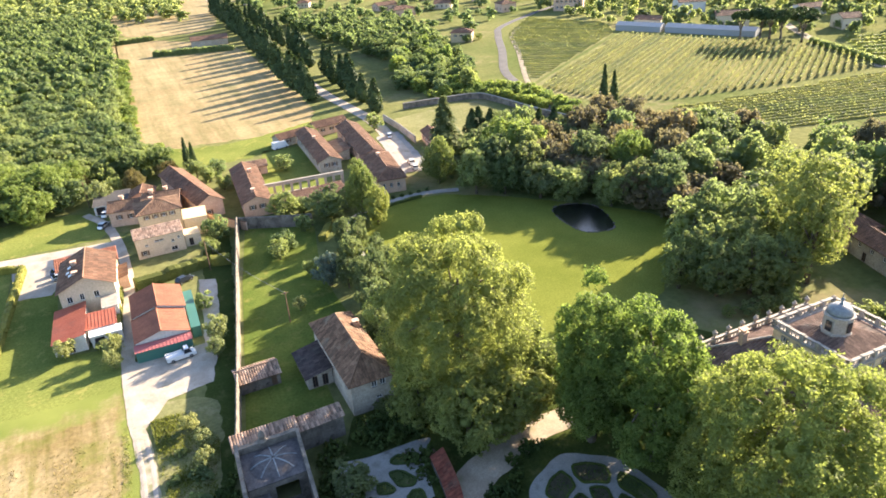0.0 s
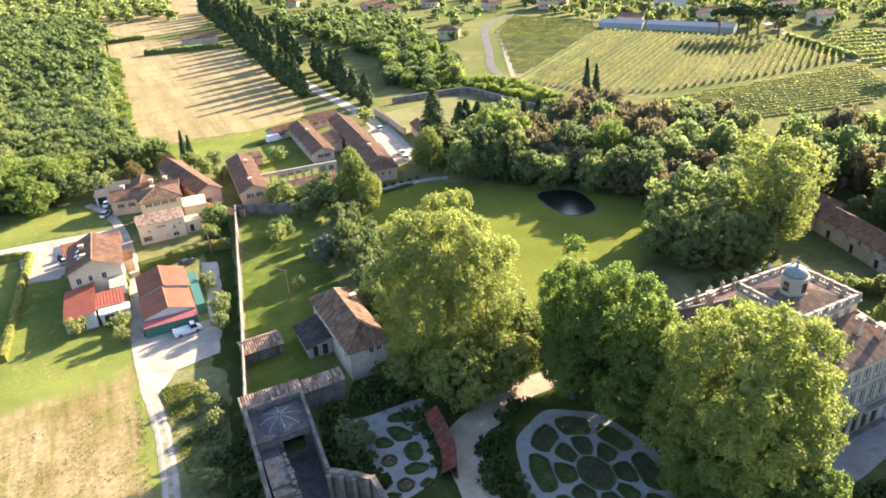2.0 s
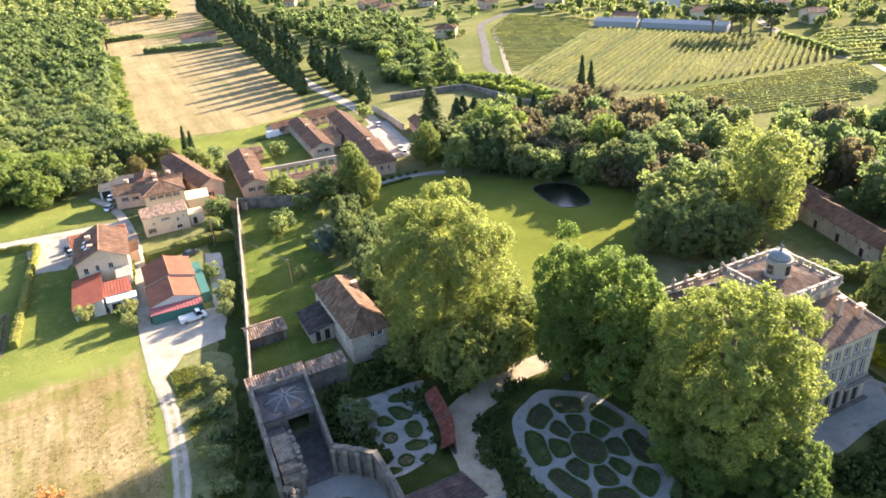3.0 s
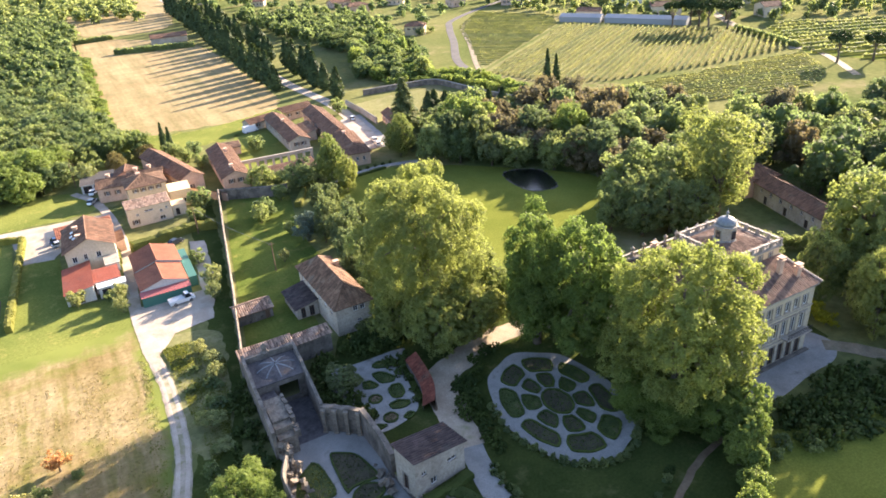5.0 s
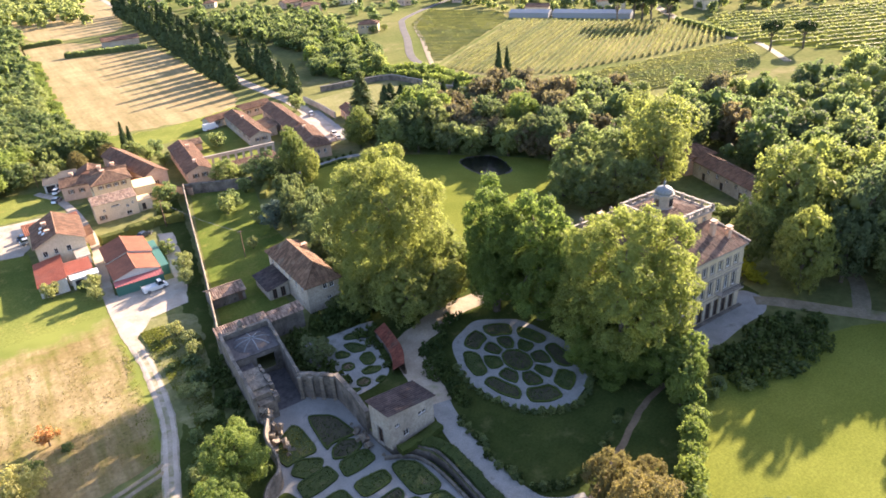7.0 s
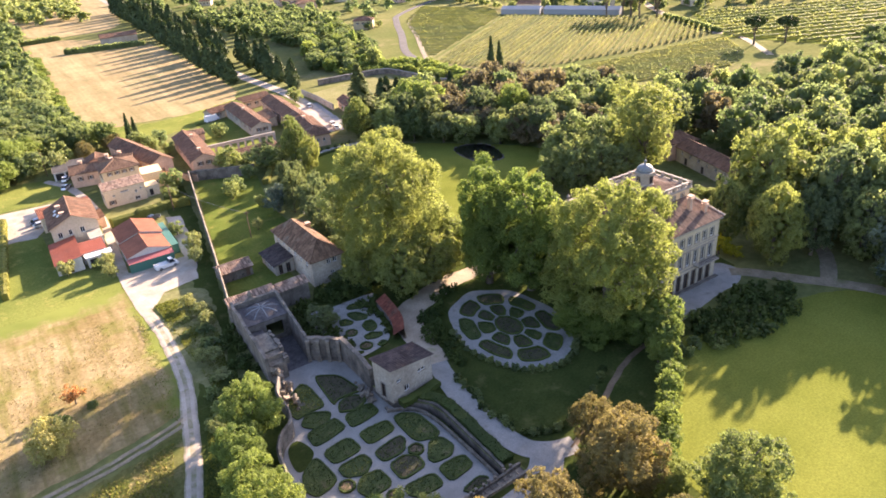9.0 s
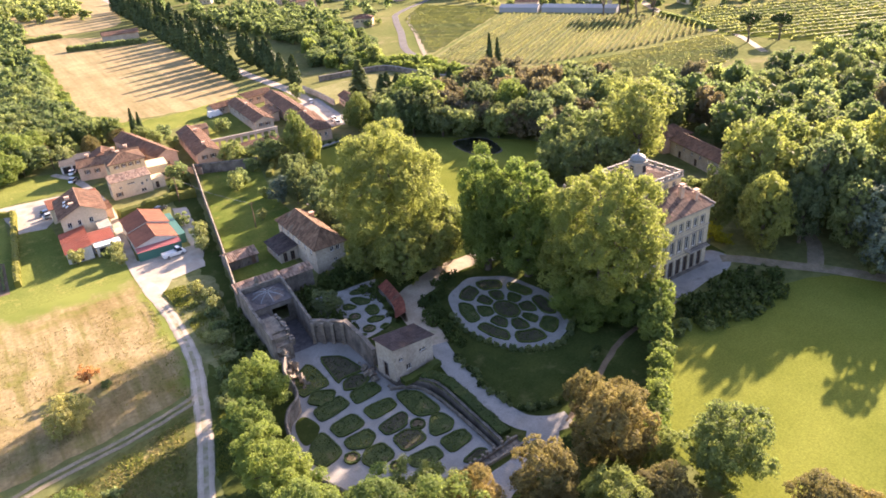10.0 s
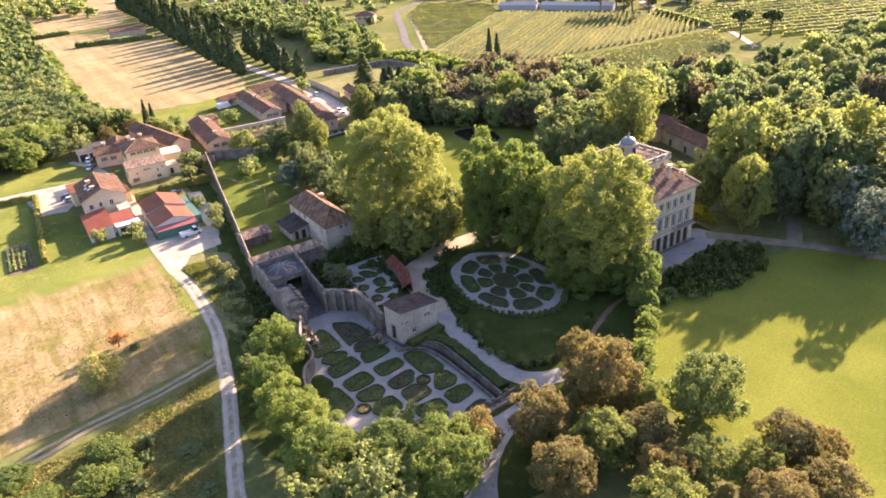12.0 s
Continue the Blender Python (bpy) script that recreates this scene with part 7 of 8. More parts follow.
for x, y, h, r in ((113, 62, 4.2, 2.4), (115.6, 60.2, 3.6, 2.2), (118, 58.6, 3.8, 2.2), (110.5, 64, 4.4, 2.6), (95, 76, 3.0, 2.0), (98.5, 75, 3.6, 2.2), (101.5, 72.5, 4.0, 2.4), (91.5, 77.5, 2.2, 1.6), (104, 75.5, 4.4, 2.6), (87, 70, 2.0, 1.5)):
    tree("small_tree", x, y, h, r, label="leafy shrub behind the villa", group="villa shrubs")
tree("yellow_bush", 94.0, 41.5, 5.0, 2.6)
tree("yellow_bush", 95.0, 38.6, 3.0, 2.0)
tree("yellow_bush", 92.6, 46.0, 3.4, 2.4)
tree("light_tree", 98, 43.5, 16, 4.6, label="slim golden-green tree at the villa's corner")
tree("spruce", 82.2, 178, 23, 7.4)
tree("light_tree", 75.5, 169.5, 14, 4.8, label="rounded golden-green tree beside the farm gate")
tree("light_tree", 49.2, 160, 16, 3.6, label="slim poplar-like light green tree")
tree("light_tree", 50.4, 152, 11, 3.4, label="slim light green tree beside the path")
tree("blue_cedar", 30.5, 128, 8.5, 3.4, label="grey-blue conifer leaning over the orchard")
for x, y, h, r in ((112, 197, 9, 5), (119, 191, 10, 5.5), (40.5, 163.5, 8.5, 5.4), (31, 168.5, 8.2, 4.2), (47, 166.5, 6, 3.6), (43, 169, 5, 3.2), (36, 170, 4.5, 2.6)):
    tree("green_tree", x, y, h, r, label="bushy green tree near the farm", group="farm trees")
for x, y, h, r in ((17.5, 209, 6, 3), (20.5, 200, 5, 2.6), (15, 216, 6, 3.2), (21, 213, 6, 3.2), (40, 207, 5.5, 3.2), (57, 236, 5, 3), (63, 240, 5, 3.2), (79, 231, 6, 3.4)):
    tree("small_tree", x, y, h, r, label="small green tree beside the old farm", group="farm trees")
for x, y, h, r in ((22, 121, 3.4, 1.7), (24, 146, 5.4, 2.8), (28, 135, 3.8, 2.0)):
    tree("olive_tree" if r < 1.95 else "small_tree", x, y, h, r, label="small fruit tree in the orchard grass", group="orchard trees")
for k in range(9):
    tree("dark_bush", 49.5 + k * 2.6, 163.4 + (0.5 * k if k < 4 else 2.0 + 0.1 * k), 1.1, 0.65, label="small clipped ball shrub beside the garden path", group="path shrubs")
tree("small_tree", 26, 150, 5.5, 3.2)
tree("small_tree", 33, 158, 5, 2.8)
tree("small_tree", 13, 166, 6.5, 3.6, label="bushy green tree beside the ochre house")
tree("small_tree", 10.5, 158, 4, 2.4)
for x, y, h, r in ((36.5, 133, 9, 2.6), (38.5, 143, 9, 2.4), (36, 128.5, 11, 2.8), (40.6, 138, 9, 2.4), (37.5, 119, 12, 3), (31.5, 101, 10, 3), (33, 106, 11, 3.2), (34, 111, 10, 2.8), (34.6, 116, 11, 3), (35.2, 121, 9.5, 2.6), (33.5, 125, 8, 2.6), (38, 114, 9, 3), (39, 106, 10, 3.4), (41.5, 127, 9, 2.8), (42, 121, 10, 3.2), (43.5, 134, 7, 2.2), (43, 146, 7, 2.2), (46, 150, 5, 2)):
    tree("dark_tree", x, y, h, r, label="dark evergreen in the row beside the garden path", group="garden trees")
for x, y in scatter([(19, 82.6), (20, 76.8), (27, 76.2), (32, 77), (34, 84), (29.5, 84.4), (28.5, 83.4)], 1.9, 61):
    tree("dark_bush", x, y, 2.6, 1.8, label="dark evergreen shrub in the shaded garden", group="garden shrubs")
for x, y, h, r in ((34, 71, 13, 6), (41, 70.5, 12, 6), (47, 74, 12, 6), (29.5, 79, 9, 4.5)):
    tree("light_tree", x, y, h, r, label="low hanging foliage under the huge plane tree", group="garden trees")
for x, y in ((14, 76.8), (16, 79), (13.4, 73), (12.6, 66), (14.2, 63.4), (12.2, 69.4), (12.4, 71.2), (12.0, 64.2), (13.4, 65.0), (15.8, 62.0)):
    tree("dark_bush", x, y, 2.4, 1.9, label="dark evergreen shrub in the shaded garden")
for x, y, h, r in ((30, 92, 7, 3.5), (33, 97, 8, 4), (31, 86, 4, 2.6), (26, 83, 3, 2.4)):
    tree("dark_tree", x, y, h, r, label="dark evergreen beside the old house", group="garden trees")

# ---- lower garden and foreground ----
for kind, x, y, h, r in (("ash_tree", -5.3, 49.8, 10.6, 5.0), ("ash_tree", -10.5, 35, 9.6, 4.1), ("ash_tree", -9.5, 29.5, 10.2, 4.7), ("ash_tree", -9.2, 42.5, 9.0, 3.9), ("ash_tree", -10.5, 21.5, 10.5, 5.8),
                         ("ash_tree", -2.8, 16.5, 9.6, 6.2), ("willow_tree", 3.4, 15.6, 8.8, 5.2), ("ash_tree", 1.5, 9, 11, 6.5), ("evergreen_oak", 8, 11.5, 8.4, 4.2), ("green_tree", -8, 10, 11, 6), ("green_tree", -14, 14, 9, 5),
                         ("evergreen_oak", 29.8, 8.6, 12.6, 6.0), ("evergreen_oak", 17.3, 8.0, 10.6, 5.0), ("willow_tree", 22, 0.5, 9, 4.6), ("evergreen_oak", 27, -2, 8, 4.4), ("evergreen_oak", 13, -1, 10, 5), ("evergreen_oak", 32.5, 16.2, 9.4, 3.5), ("evergreen_oak", 37.5, 15, 6.5, 2.8), ("willow_tree", 33.5, 3.6, 7, 3),
                         ("willow_tree", 37.8, -2.8, 13.0, 6.4), ("evergreen_oak", 40, -14.5, 9, 4.4), ("willow_tree", 34, -14, 7.6, 4.2), ("willow_tree", 29, -10, 8, 4.5), ("evergreen_oak", 43.5, -17.5, 7, 3.4), ("evergreen_oak", 24, -8, 8, 4.4), ("evergreen_oak", 37, -22, 8, 4.6), ("willow_tree", 20, -12, 9, 5), ("evergreen_oak", 30, -20, 9, 5)):
    tree(kind, x, y, h, r, group="lower garden trees")
# clipped column hedge between path and south lawn
for k in range(7):
    t = k / 6
    tree("clipped_tree", 37.2 + t * 18.6, 7.8 + t * 14.4, 5.0 - (k % 2) * 0.9, 2.0 + 0.25 * (k % 3), label="rounded clipped tree in the row beside the lawn", group="clipped row")
for k, (x, y, h, r) in enumerate(((58, 25.5, 8, 3.2), (61, 28.5, 9, 3.6), (55, 24, 6, 2.6))):
    tree("bright_tree", x, y, h, r, label="fresh green tree under the great tree", group="clipped row")
rnd = random.Random(5)
for x, y in scatter([(64, 26), (71, 28), (80, 28.6), (86, 29.5), (92, 25.5), (88, 20), (82, 18), (75, 17.5), (68, 19)], 2.3, 6):
    tree("dark_bush", x, y, rnd.uniform(1.6, 3.0), rnd.uniform(1.5, 2.3), label="dark rounded shrub in the bank below the villa", group="shrub bank")
for x, y in ((62, 27.5), (60.5, 25), (63, 23), (66, 20.5), (69.5, 28.5), (65, 28.5), (60, 22.5)):
    tree("bush", x, y, 1.9, 1.5, label="clipped ball shrub at the edge of the bank", group="shrub bank")

# ---- scrub by the lane and fields ----
tree("rust_tree", -26.8, 75.6, 4.2, 1.9)
tree("bush", -29.4, 71.4, 2.0, 1.7)
tree("bush", -24.6, 73.0, 1.2, 1.0)
tree("feathery_tree", -31.5, 64.6, 6.6, 3.9)
tree("olive_tree", -12.6, 123.6, 4.6, 2.1)
tree("olive_tree", -12.8, 119.0, 3.6, 1.8)
tree("olive_tree", 5.4, 118.0, 6.0, 2.6)
tree("olive_tree", 4.4, 113.0, 4.4, 2.0)
tree("small_tree", 5.0, 132.4, 3.6, 2.1)
tree("olive_tree", -20.8, 127.0, 4.2, 2.1)
tree("bush", -14.4, 126.8, 2.2, 1.8)
rnd = random.Random(21)
for x, y in scatter([(-6.5, 98), (-0.5, 99), (0.5, 88), (-2.5, 76), (-5.5, 66), (-8.6, 68), (-7.6, 82)], 4.6, 3):
    k = rnd.choice(("bush", "bush", "bush", "olive_tree"))
    s = rnd.uniform(0.55, 1.15)
    tree(k, x, y, (1.6 if k == "bush" else 3.0) * s, (1.3 if k == "bush" else 1.7) * s, group="lane scrub")
for x, y in scatter([(-4.5, 66), (-0.5, 78), (1.6, 92), (-1.0, 92), (-3.5, 80), (-7, 66), (-11, 52), (-8, 52)], 4.0, 19):
    tree(rnd.choice(("small_tree", "olive_tree", "olive_tree", "bush")), x, y, rnd.uniform(1.5, 3.2), rnd.uniform(1.3, 2.1), label="scrubby growth under the estate wall", group="wall shrubs")
for x, y in scatter([(-88, 46), (-50, 48), (-24, 51), (-22, 40), (-30, 2), (-88, 2)], 4.2, 11):
    if rnd.random() < 0.45:
        tree("bush", x, y, rnd.uniform(0.5, 1.8), rnd.uniform(1.0, 2.2), label="bush in unmown grass", group="field bushes")
for x, y, h, r in ((-34.7, 46.5, 2.8, 2.6), (-33.6, 43.6, 2.6, 2.6), (-36.5, 39.3, 3, 3.4), (-33.4, 39.4, 2.4, 2.6), (-46.5, 47.6, 3, 3), (-43.5, 41, 2.6, 2.8), (-39.6, 36.4, 2.4, 2.6), (-49.5, 44, 3, 3.2)):
    tree("bright_tree", x, y, h, r, label="spreading fresh green bush in rough grass", group="field bushes")

for x, y in scatter([(-4.2, 62), (-0.4, 58), (0.8, 62), (1.4, 74), (1.8, 82), (0.4, 84), (-1.8, 74)], 2.1, 29):
    tree("dark_bush", x, y, rnd.uniform(0.9, 2.0), rnd.uniform(1.1, 1.8), label="dark undergrowth at the foot of the grotto wall", group="wall shrubs")

# ---- cypress avenue ----
rnd = random.Random(2)
for k in range(28):
    y = 284 + k * 10.2 * (1 + 0.01 * k)
    far = 1.2 if k > 17 else 1.0
    tree("cypress", 70.0 + 0.05 * (y - 284) + rnd.uniform(-1.4, 1.4), y + rnd.uniform(-2.0, 2.0), rnd.uniform(11, 19) * far, rnd.uniform(3.2, 5.0) * far, group="cypress avenue")
for k in range(26):
    y = 250 + k * 9.6 * (1 + 0.01 * k)
    if k not in (9, 15):
        tree("cypress", 88.0 + 0.035 * (y - 252) + rnd.uniform(-1.2, 1.2), y + rnd.uniform(-2, 2), rnd.uniform(11, 17.5), rnd.uniform(2.8, 4.2), group="cypress avenue")
for x, y, h in ((13.6, 225.5, 10.5), (15.2, 222.0, 9.5)):
    tree("cypress", x, y, h, 1.3, label="slim dark cypress behind the village", group="lone cypresses")
for x, y, h in ((151, 193.5, 19), (154, 192, 17)):
    tree("cypress", x, y, h, 1.9, label="slim dark cypress at the vineyard edge", group="lone cypresses")
for x, y, h in ((104, 203, 9.5), (107, 204, 9.5), (110, 201, 9), (120, 178, 13), (117, 182, 12)):
    tree("cypress", x, y, h, 3.0, label="dark cypress in the park", group="park cypresses")

# ---- park woods ----
BUILT = ([(98, 52), (130, 48), (152, 88), (134, 98), (118, 92), (100, 70)],)
GLADE = ([(144, 182), (152, 180), (160, 188), (156, 198), (146, 198)], [(98, 104), (120, 109), (150, 117), (172, 122), (172, 130), (150, 125), (120, 117), (98, 112)],)
rnd = random.Random(77)
for x, y in scatter([(76, 158), (88, 180), (100, 186), (122, 182), (146, 184), (160, 166), (172, 150), (168, 132), (150, 118), (128, 110), (112, 112), (105, 122), (104, 136), (92, 142), (82, 150)], 6.4, 31, GLADE):
    west = x < 100 + 0.3 * (y - 150)
    kind = rnd.choice(("woodland_holm_oak", "woodland_oak", "woodland_holm_oak", "woodland_maple")) if west else rnd.choice(("woodland_brown_oak", "woodland_brown_oak", "woodland_brown_oak", "woodland_holm_oak", "woodland_oak"))
    tall = rnd.uniform(9, 15)
    tree(kind, x, y, min(tall, 10) if x < 124 and y < 150 else tall, rnd.uniform(4.6, 6.6), group="park woodland")
for x, y, k, h, r in ((97, 165, "bright_tree", 18.5, 9.4), (98, 158, "green_tree", 15, 6.5), (121, 142, "bright_tree", 15, 6), (127, 128, "green_tree", 13, 5), (112, 150, "dark_tree", 15, 6)):
    tree(k, x, y, h, r, group="park woodland")
for x, y in scatter([(128, 108), (150, 116), (176, 122), (206, 106), (262, 100), (296, 118), (320, 104), (280, 70), (190, 34), (140, 18), (122, 13), (114, 12), (124, 30), (132, 44), (118, 56), (118, 70), (122, 96)], 9.0, 32, BUILT + GLADE):
    kind = rnd.choice(("woodland_oak", "woodland_maple", "woodland_maple", "woodland_oak", "woodland_holm_oak", "woodland_brown_oak"))
    if y < 20 or x > 200:
        kind = rnd.choice(("woodland_holm_oak", "woodland_maple", "woodland_oak"))
    tree(kind, x, y, rnd.uniform(11, 17), rnd.uniform(5.6, 7.6), group="park woodland")
for x, y, h, r in ((104, 8.0, 15.5, 6.0), (110, 12, 13, 5.5)):
    tree("blue_cedar", x, y, h, r, group="park cedars")
for x, y, h, r in ((112, 22, 16, 6), (118, 38, 16, 7), (128, 36, 17, 7), (103, 57, 6, 3.4), (99, 61, 5, 3)):
    tree("green_tree", x, y, h, r, group="park woodland")
for x, y, h, r in ((114, 119, 14, 5), (112, 127, 13.5, 5.5), (108, 134, 11, 5), (104, 142, 9.5, 4.6), (99, 148, 9.5, 4.6), (118, 126, 15, 5.5), (94, 152, 15, 5.5), (88, 157, 16, 5)):
    tree("dark_tree", x, y, h, r, label="tall dark tree behind the pond", group="park woodland")
for x, y in ((108, 102), (104, 99)):
    tree("dark_tree", x, y, 11, 5, group="park woodland")

# ---- woods beside the fields ----
rnd = random.Random(3)
near = scatter([(-2, 246), (-5, 262), (-3, 330), (-60, 330), (-80, 216), (-36, 206), (-22, 204), (-8, 208), (6, 216), (10, 226)], 5.6, 41)
for x, y in near:
    tree(rnd.choice(("woodland_oak", "woodland_maple", "woodland_oak")) if y > 222 or x < -20 else rnd.choice(("olive_tree", "small_tree", "brown_tree")), x, y, rnd.uniform(8.5, 11.5) if y > 222 or x < -20 else rnd.uniform(5, 7.5), rnd.uniform(4.6, 6.6) if y > 222 or x < -20 else rnd.uniform(3, 4.2), group="field woodland")
for x, y in scatter([(-6, 400), (-7, 330), (-8, 258), (-5, 246), (6, 240), (12, 242), (2, 254), (-0.5, 266), (1, 290), (2, 330), (4, 385), (6.5, 440), (2, 440)], 3.8, 46):
    tree("scrub", x, y, rnd.uniform(2.2, 4.6), rnd.uniform(2.8, 4.2), label="low green scrub at the edge of the hay field", group="field scrub")
for x, y, h, r in ((-27, 214, 14, 8.5), (-36, 210, 14, 8.5), (-30, 203, 10, 6.5), (-45, 208, 15, 9), (-20, 222, 11, 6.5), (-40, 222, 15, 8)):
    tree("bright_tree", x, y, h, r, label="broad sunlit tree at the wood's edge", group="field woodland")
for x, y in scatter([(112, 262), (110, 283), (128, 338), (124, 373), (160, 356), (152, 300), (142, 276), (134, 256), (122, 256)], 6.2, 43):
    tree(rnd.choice(("woodland_maple", "woodland_maple", "woodland_oak", "scrub")), x, y, rnd.uniform(6, 11), rnd.uniform(4, 5.8), group="avenue woodland")
for x, y in scatter([(111, 254), (120, 264), (139, 266), (153, 234), (148, 204), (141, 206), (138, 232), (132, 250)], 3.9, 44):
    tree("scrub", x, y, rnd.uniform(3, 5.5), rnd.uniform(2.8, 3.9), group="wall scrub")
far_wood("far_woodland", scatter([(-4, 330), (-2, 470), (6, 560), (-10, 640), (-220, 760), (-260, 300), (-70, 240), (-60, 330)], 9.5, 51), ["far_bright_tree"], "distant woodland beside the hay field", (9, 12), (0.95, 1.3))
far_wood("far_woodland", scatter([(124, 373), (117, 430), (112, 520), (141, 512), (172, 462), (178, 400), (160, 356)], 7.6, 52), ["far_bright_tree"], "distant woodland beside the avenue", (7, 11), (0.8, 1.1))
far_wood("far_woodland", scatter([(-260, 780), (-60, 640), (60, 600), (66, 700), (80, 900), (-300, 1000)], 15, 53), ["far_tree"], "distant woodland beyond the fields", (9, 14), (1.0, 1.7))

# ---- vineyards ----
def vine_rows(poly, direction, gap, label, high=1.7, wide=0.55, seed=1, leaf="vine", limit=400, size=0.3, dense=7):
    """Rows of vines across a polygon, each row an object of its own."""
    d = Vector((*direction, 0)).normalized()
    s = Vector((-d.y, d.x, 0))
    pts = [Vector((*p, 0)) for p in poly]
    lo, hi = min(p.dot(s) for p in pts), max(p.dot(s) for p in pts)
    a0, a1 = min(p.dot(d) for p in pts), max(p.dot(d) for p in pts)
    rng, base = np.random.default_rng(seed), (0.35 if high > 1 else 0.05)
    k = lo + gap / 2
    while k < hi:
        run, q = [], a0
        while q <= a1:
            p = s * k + d * q
            run.append(q if inside((p.x, p.y), poly) else None)
            q += 1.5
        cells = [q for q in run if q is not None]
        if len(cells) > 3:
            b, e = cells[0], cells[-1]
            n = int((e - b) * dense)
            t = rng.uniform(b, e, n)
            keep = rng.uniform(size=n) < 0.75 + 0.25 * np.sin(t * 4.2 + k)
            t = t[keep]
            n = len(t)
            w, z = rng.normal(0, wide * 0.45, n), base + (high - base) * rng.uniform(0, 1, n) ** 0.7
            P = np.array(d)[None] * t[:, None] + np.array(s)[None] * (k + w)[:, None]
            P[:, 2] = z
            N = np.sign(w)[:, None] * np.array(s)[None] + np.array([0, 0, 0.6]) + 0.6 * rng.normal(size=(n, 3))
            v, f = leaf_cards(rng, P, N, size, 0.75)
            g = Geo()
            q = b
            while q < e:
                m = min(q + 3.0, e)
                o0, o1 = s * k + d * q, s * k + d * m
                h0 = high * rng.uniform(0.6, 0.8)
                c = s * wide * 0.3
                A = [o0 + c, o0 - c, o1 - c, o1 + c]
                up = Vector((0, 0, h0))
                lowv = Vector((0, 0, base - 0.05))
                g.face(A[0] + lowv, A[3] + lowv, A[3] + up, A[0] + up), g.face(A[2] + lowv, A[1] + lowv, A[1] + up, A[2] + up), g.face(A[0] + up, A[3] + up, A[2] + up, A[1] + up)
                q = m
            g.cards(v, f)
            tagged(part("vine", g, F[leaf]), label, "vine row", "vineyard rows")
        k += gap
VINE_A = [(158, 246), (168, 214), (187, 199), (238, 190.5), (291, 188), (311, 236), (293, 262), (262, 322)]
region("vineyard_soil", VINE_A, M["meadow"], 0.05, "grassy soil of the vineyard", "vineyard", curved=False)
vine_rows(VINE_A, (0.83, 0.56), 2.9, "long green vine trained along its wires", 2.0, 0.62, 4, size=0.32)
VINE_B = [(160, 254), (214, 368), (256, 414), (280, 360), (262, 328)]
region("vineyard_soil", VINE_B, M["meadow"], 0.05, "grassy soil of the upper vineyard", "vineyard", curved=False)
vine_rows(VINE_B, (0.64, -0.77), 4.4, "green vine trained along wires in the upper vineyard", 0.7, 0.36, 5, dense=3, size=0.26)
VINE_C = [(178, 190), (236, 184), (286, 181), (262, 152), (236, 140), (190, 150)]
region("vineyard_soil", VINE_C, M["meadow"], 0.05, "grassy soil of the lower vineyard", "vineyard", curved=False)
vine_rows(VINE_C, (0.97, -0.22), 2.9, "low green vine in the lower vineyard", 1.0, 0.7, 6, dense=6, size=0.32)
VINE_D = [(284, 178), (330, 236), (520, 130), (430, 40), (300, 110)]
region("orchard_soil", VINE_D, M["grass"], 0.045, "pale green orchard plots", "orchard", curved=False)
vine_rows(VINE_D, (0.9, -0.43), 8.0, "low pale green orchard row", 2.2, 1.6, 7, dense=3, size=0.6)
vine_rows([(-40.8, 140.4), (-35.6, 140), (-35.8, 122.6), (-41, 123)], (0.02, 1), 1.1, "row of leafy vegetables", 0.7, 0.5, 9, "green", dense=9, size=0.2)
ribbon("vineyard_path", [(157, 247), (190, 272), (230, 300), (262, 323)], 2.6, M["meadow"], 0.12, "grass track between the vineyards", "track")
ribbon("far_road", [(288, 186), (300, 200), (316, 238), (330, 262), (380, 330)], 5.0, M["track"], 0.12, "worn earth road behind the vineyard", "road", ragged=0.1)
ribbon("far_road", [(262, 140), (286, 170), (300, 200)], 3.2, M["track"], 0.11, "worn earth road behind the vineyard", "road", ragged=0.1)
hedge([(312, 240), (303, 214), (292, 188)], 2.2, 2.4, "green", "dark hedge at the vineyard's end", 0.5, 4)

# ---- greenhouses behind the vineyard ----
def greenhouse(x, y, L, yaw, label):
    root = thing("greenhouse", label, "greenhouse", pose(x, y, 0, 0, 0, yaw), "greenhouses")
    W, e, r = 9.0, 3.0, 4.6
    g = Geo()
    for y0 in (0, W):
        g.face((0, y0, 0), (L, y0, 0), (L, y0, e), (0, y0, e))
    for x0 in (0, L):
        g.face((x0, 0, 0), (x0, 0, e), (x0, W / 2, r), (x0, W, e), (x0, W, 0))
    part("wall", g, M["glasshouse"], root)
    g = Geo()
    sheet_slope(g, (-0.2, -0.2, e), (L + 0.2, -0.2, e), (-0.2, W / 2, r), (L + 0.2, W / 2, r), 2.0)
    sheet_slope(g, (L + 0.2, W + 0.2, e), (-0.2, W + 0.2, e), (L + 0.2, W / 2, r), (-0.2, W / 2, r), 2.0)
    part("roof", g, M["glasshouse"], root)
greenhouse(266, 333, 26, -60, "long low greenhouse with whitewashed sheets")
greenhouse(281, 309, 48, -62, "long low greenhouse behind the vineyard")
house(283, 338, 16, 10, -60, 4, "gable_x", 1.6, "cream", "roof_brown", "low house behind the greenhouses", {"s": WIN(16, 4, 1.4, 2.6)}, pitch=0.6)
house(284, 424, 20, 16, -40, 9, "hip", 2.6, "pink", "roof_brown", "large pink country house by the road", {"s": WIN(20, 6, 5.4, 7) + WIN(20, 6, 1.6, 3.2), "w": WIN(16, 4, 5.4, 7)}, pitch=0.6)
house(176, 366, 12, 9, -35, 5.5, "hip", 1.8, "ochre", "roof_brown", "country house beside the curving road", {"s": WIN(12, 3, 3.2, 4.4), "w": WIN(9, 2, 3.2, 4.4)}, pitch=0.6)
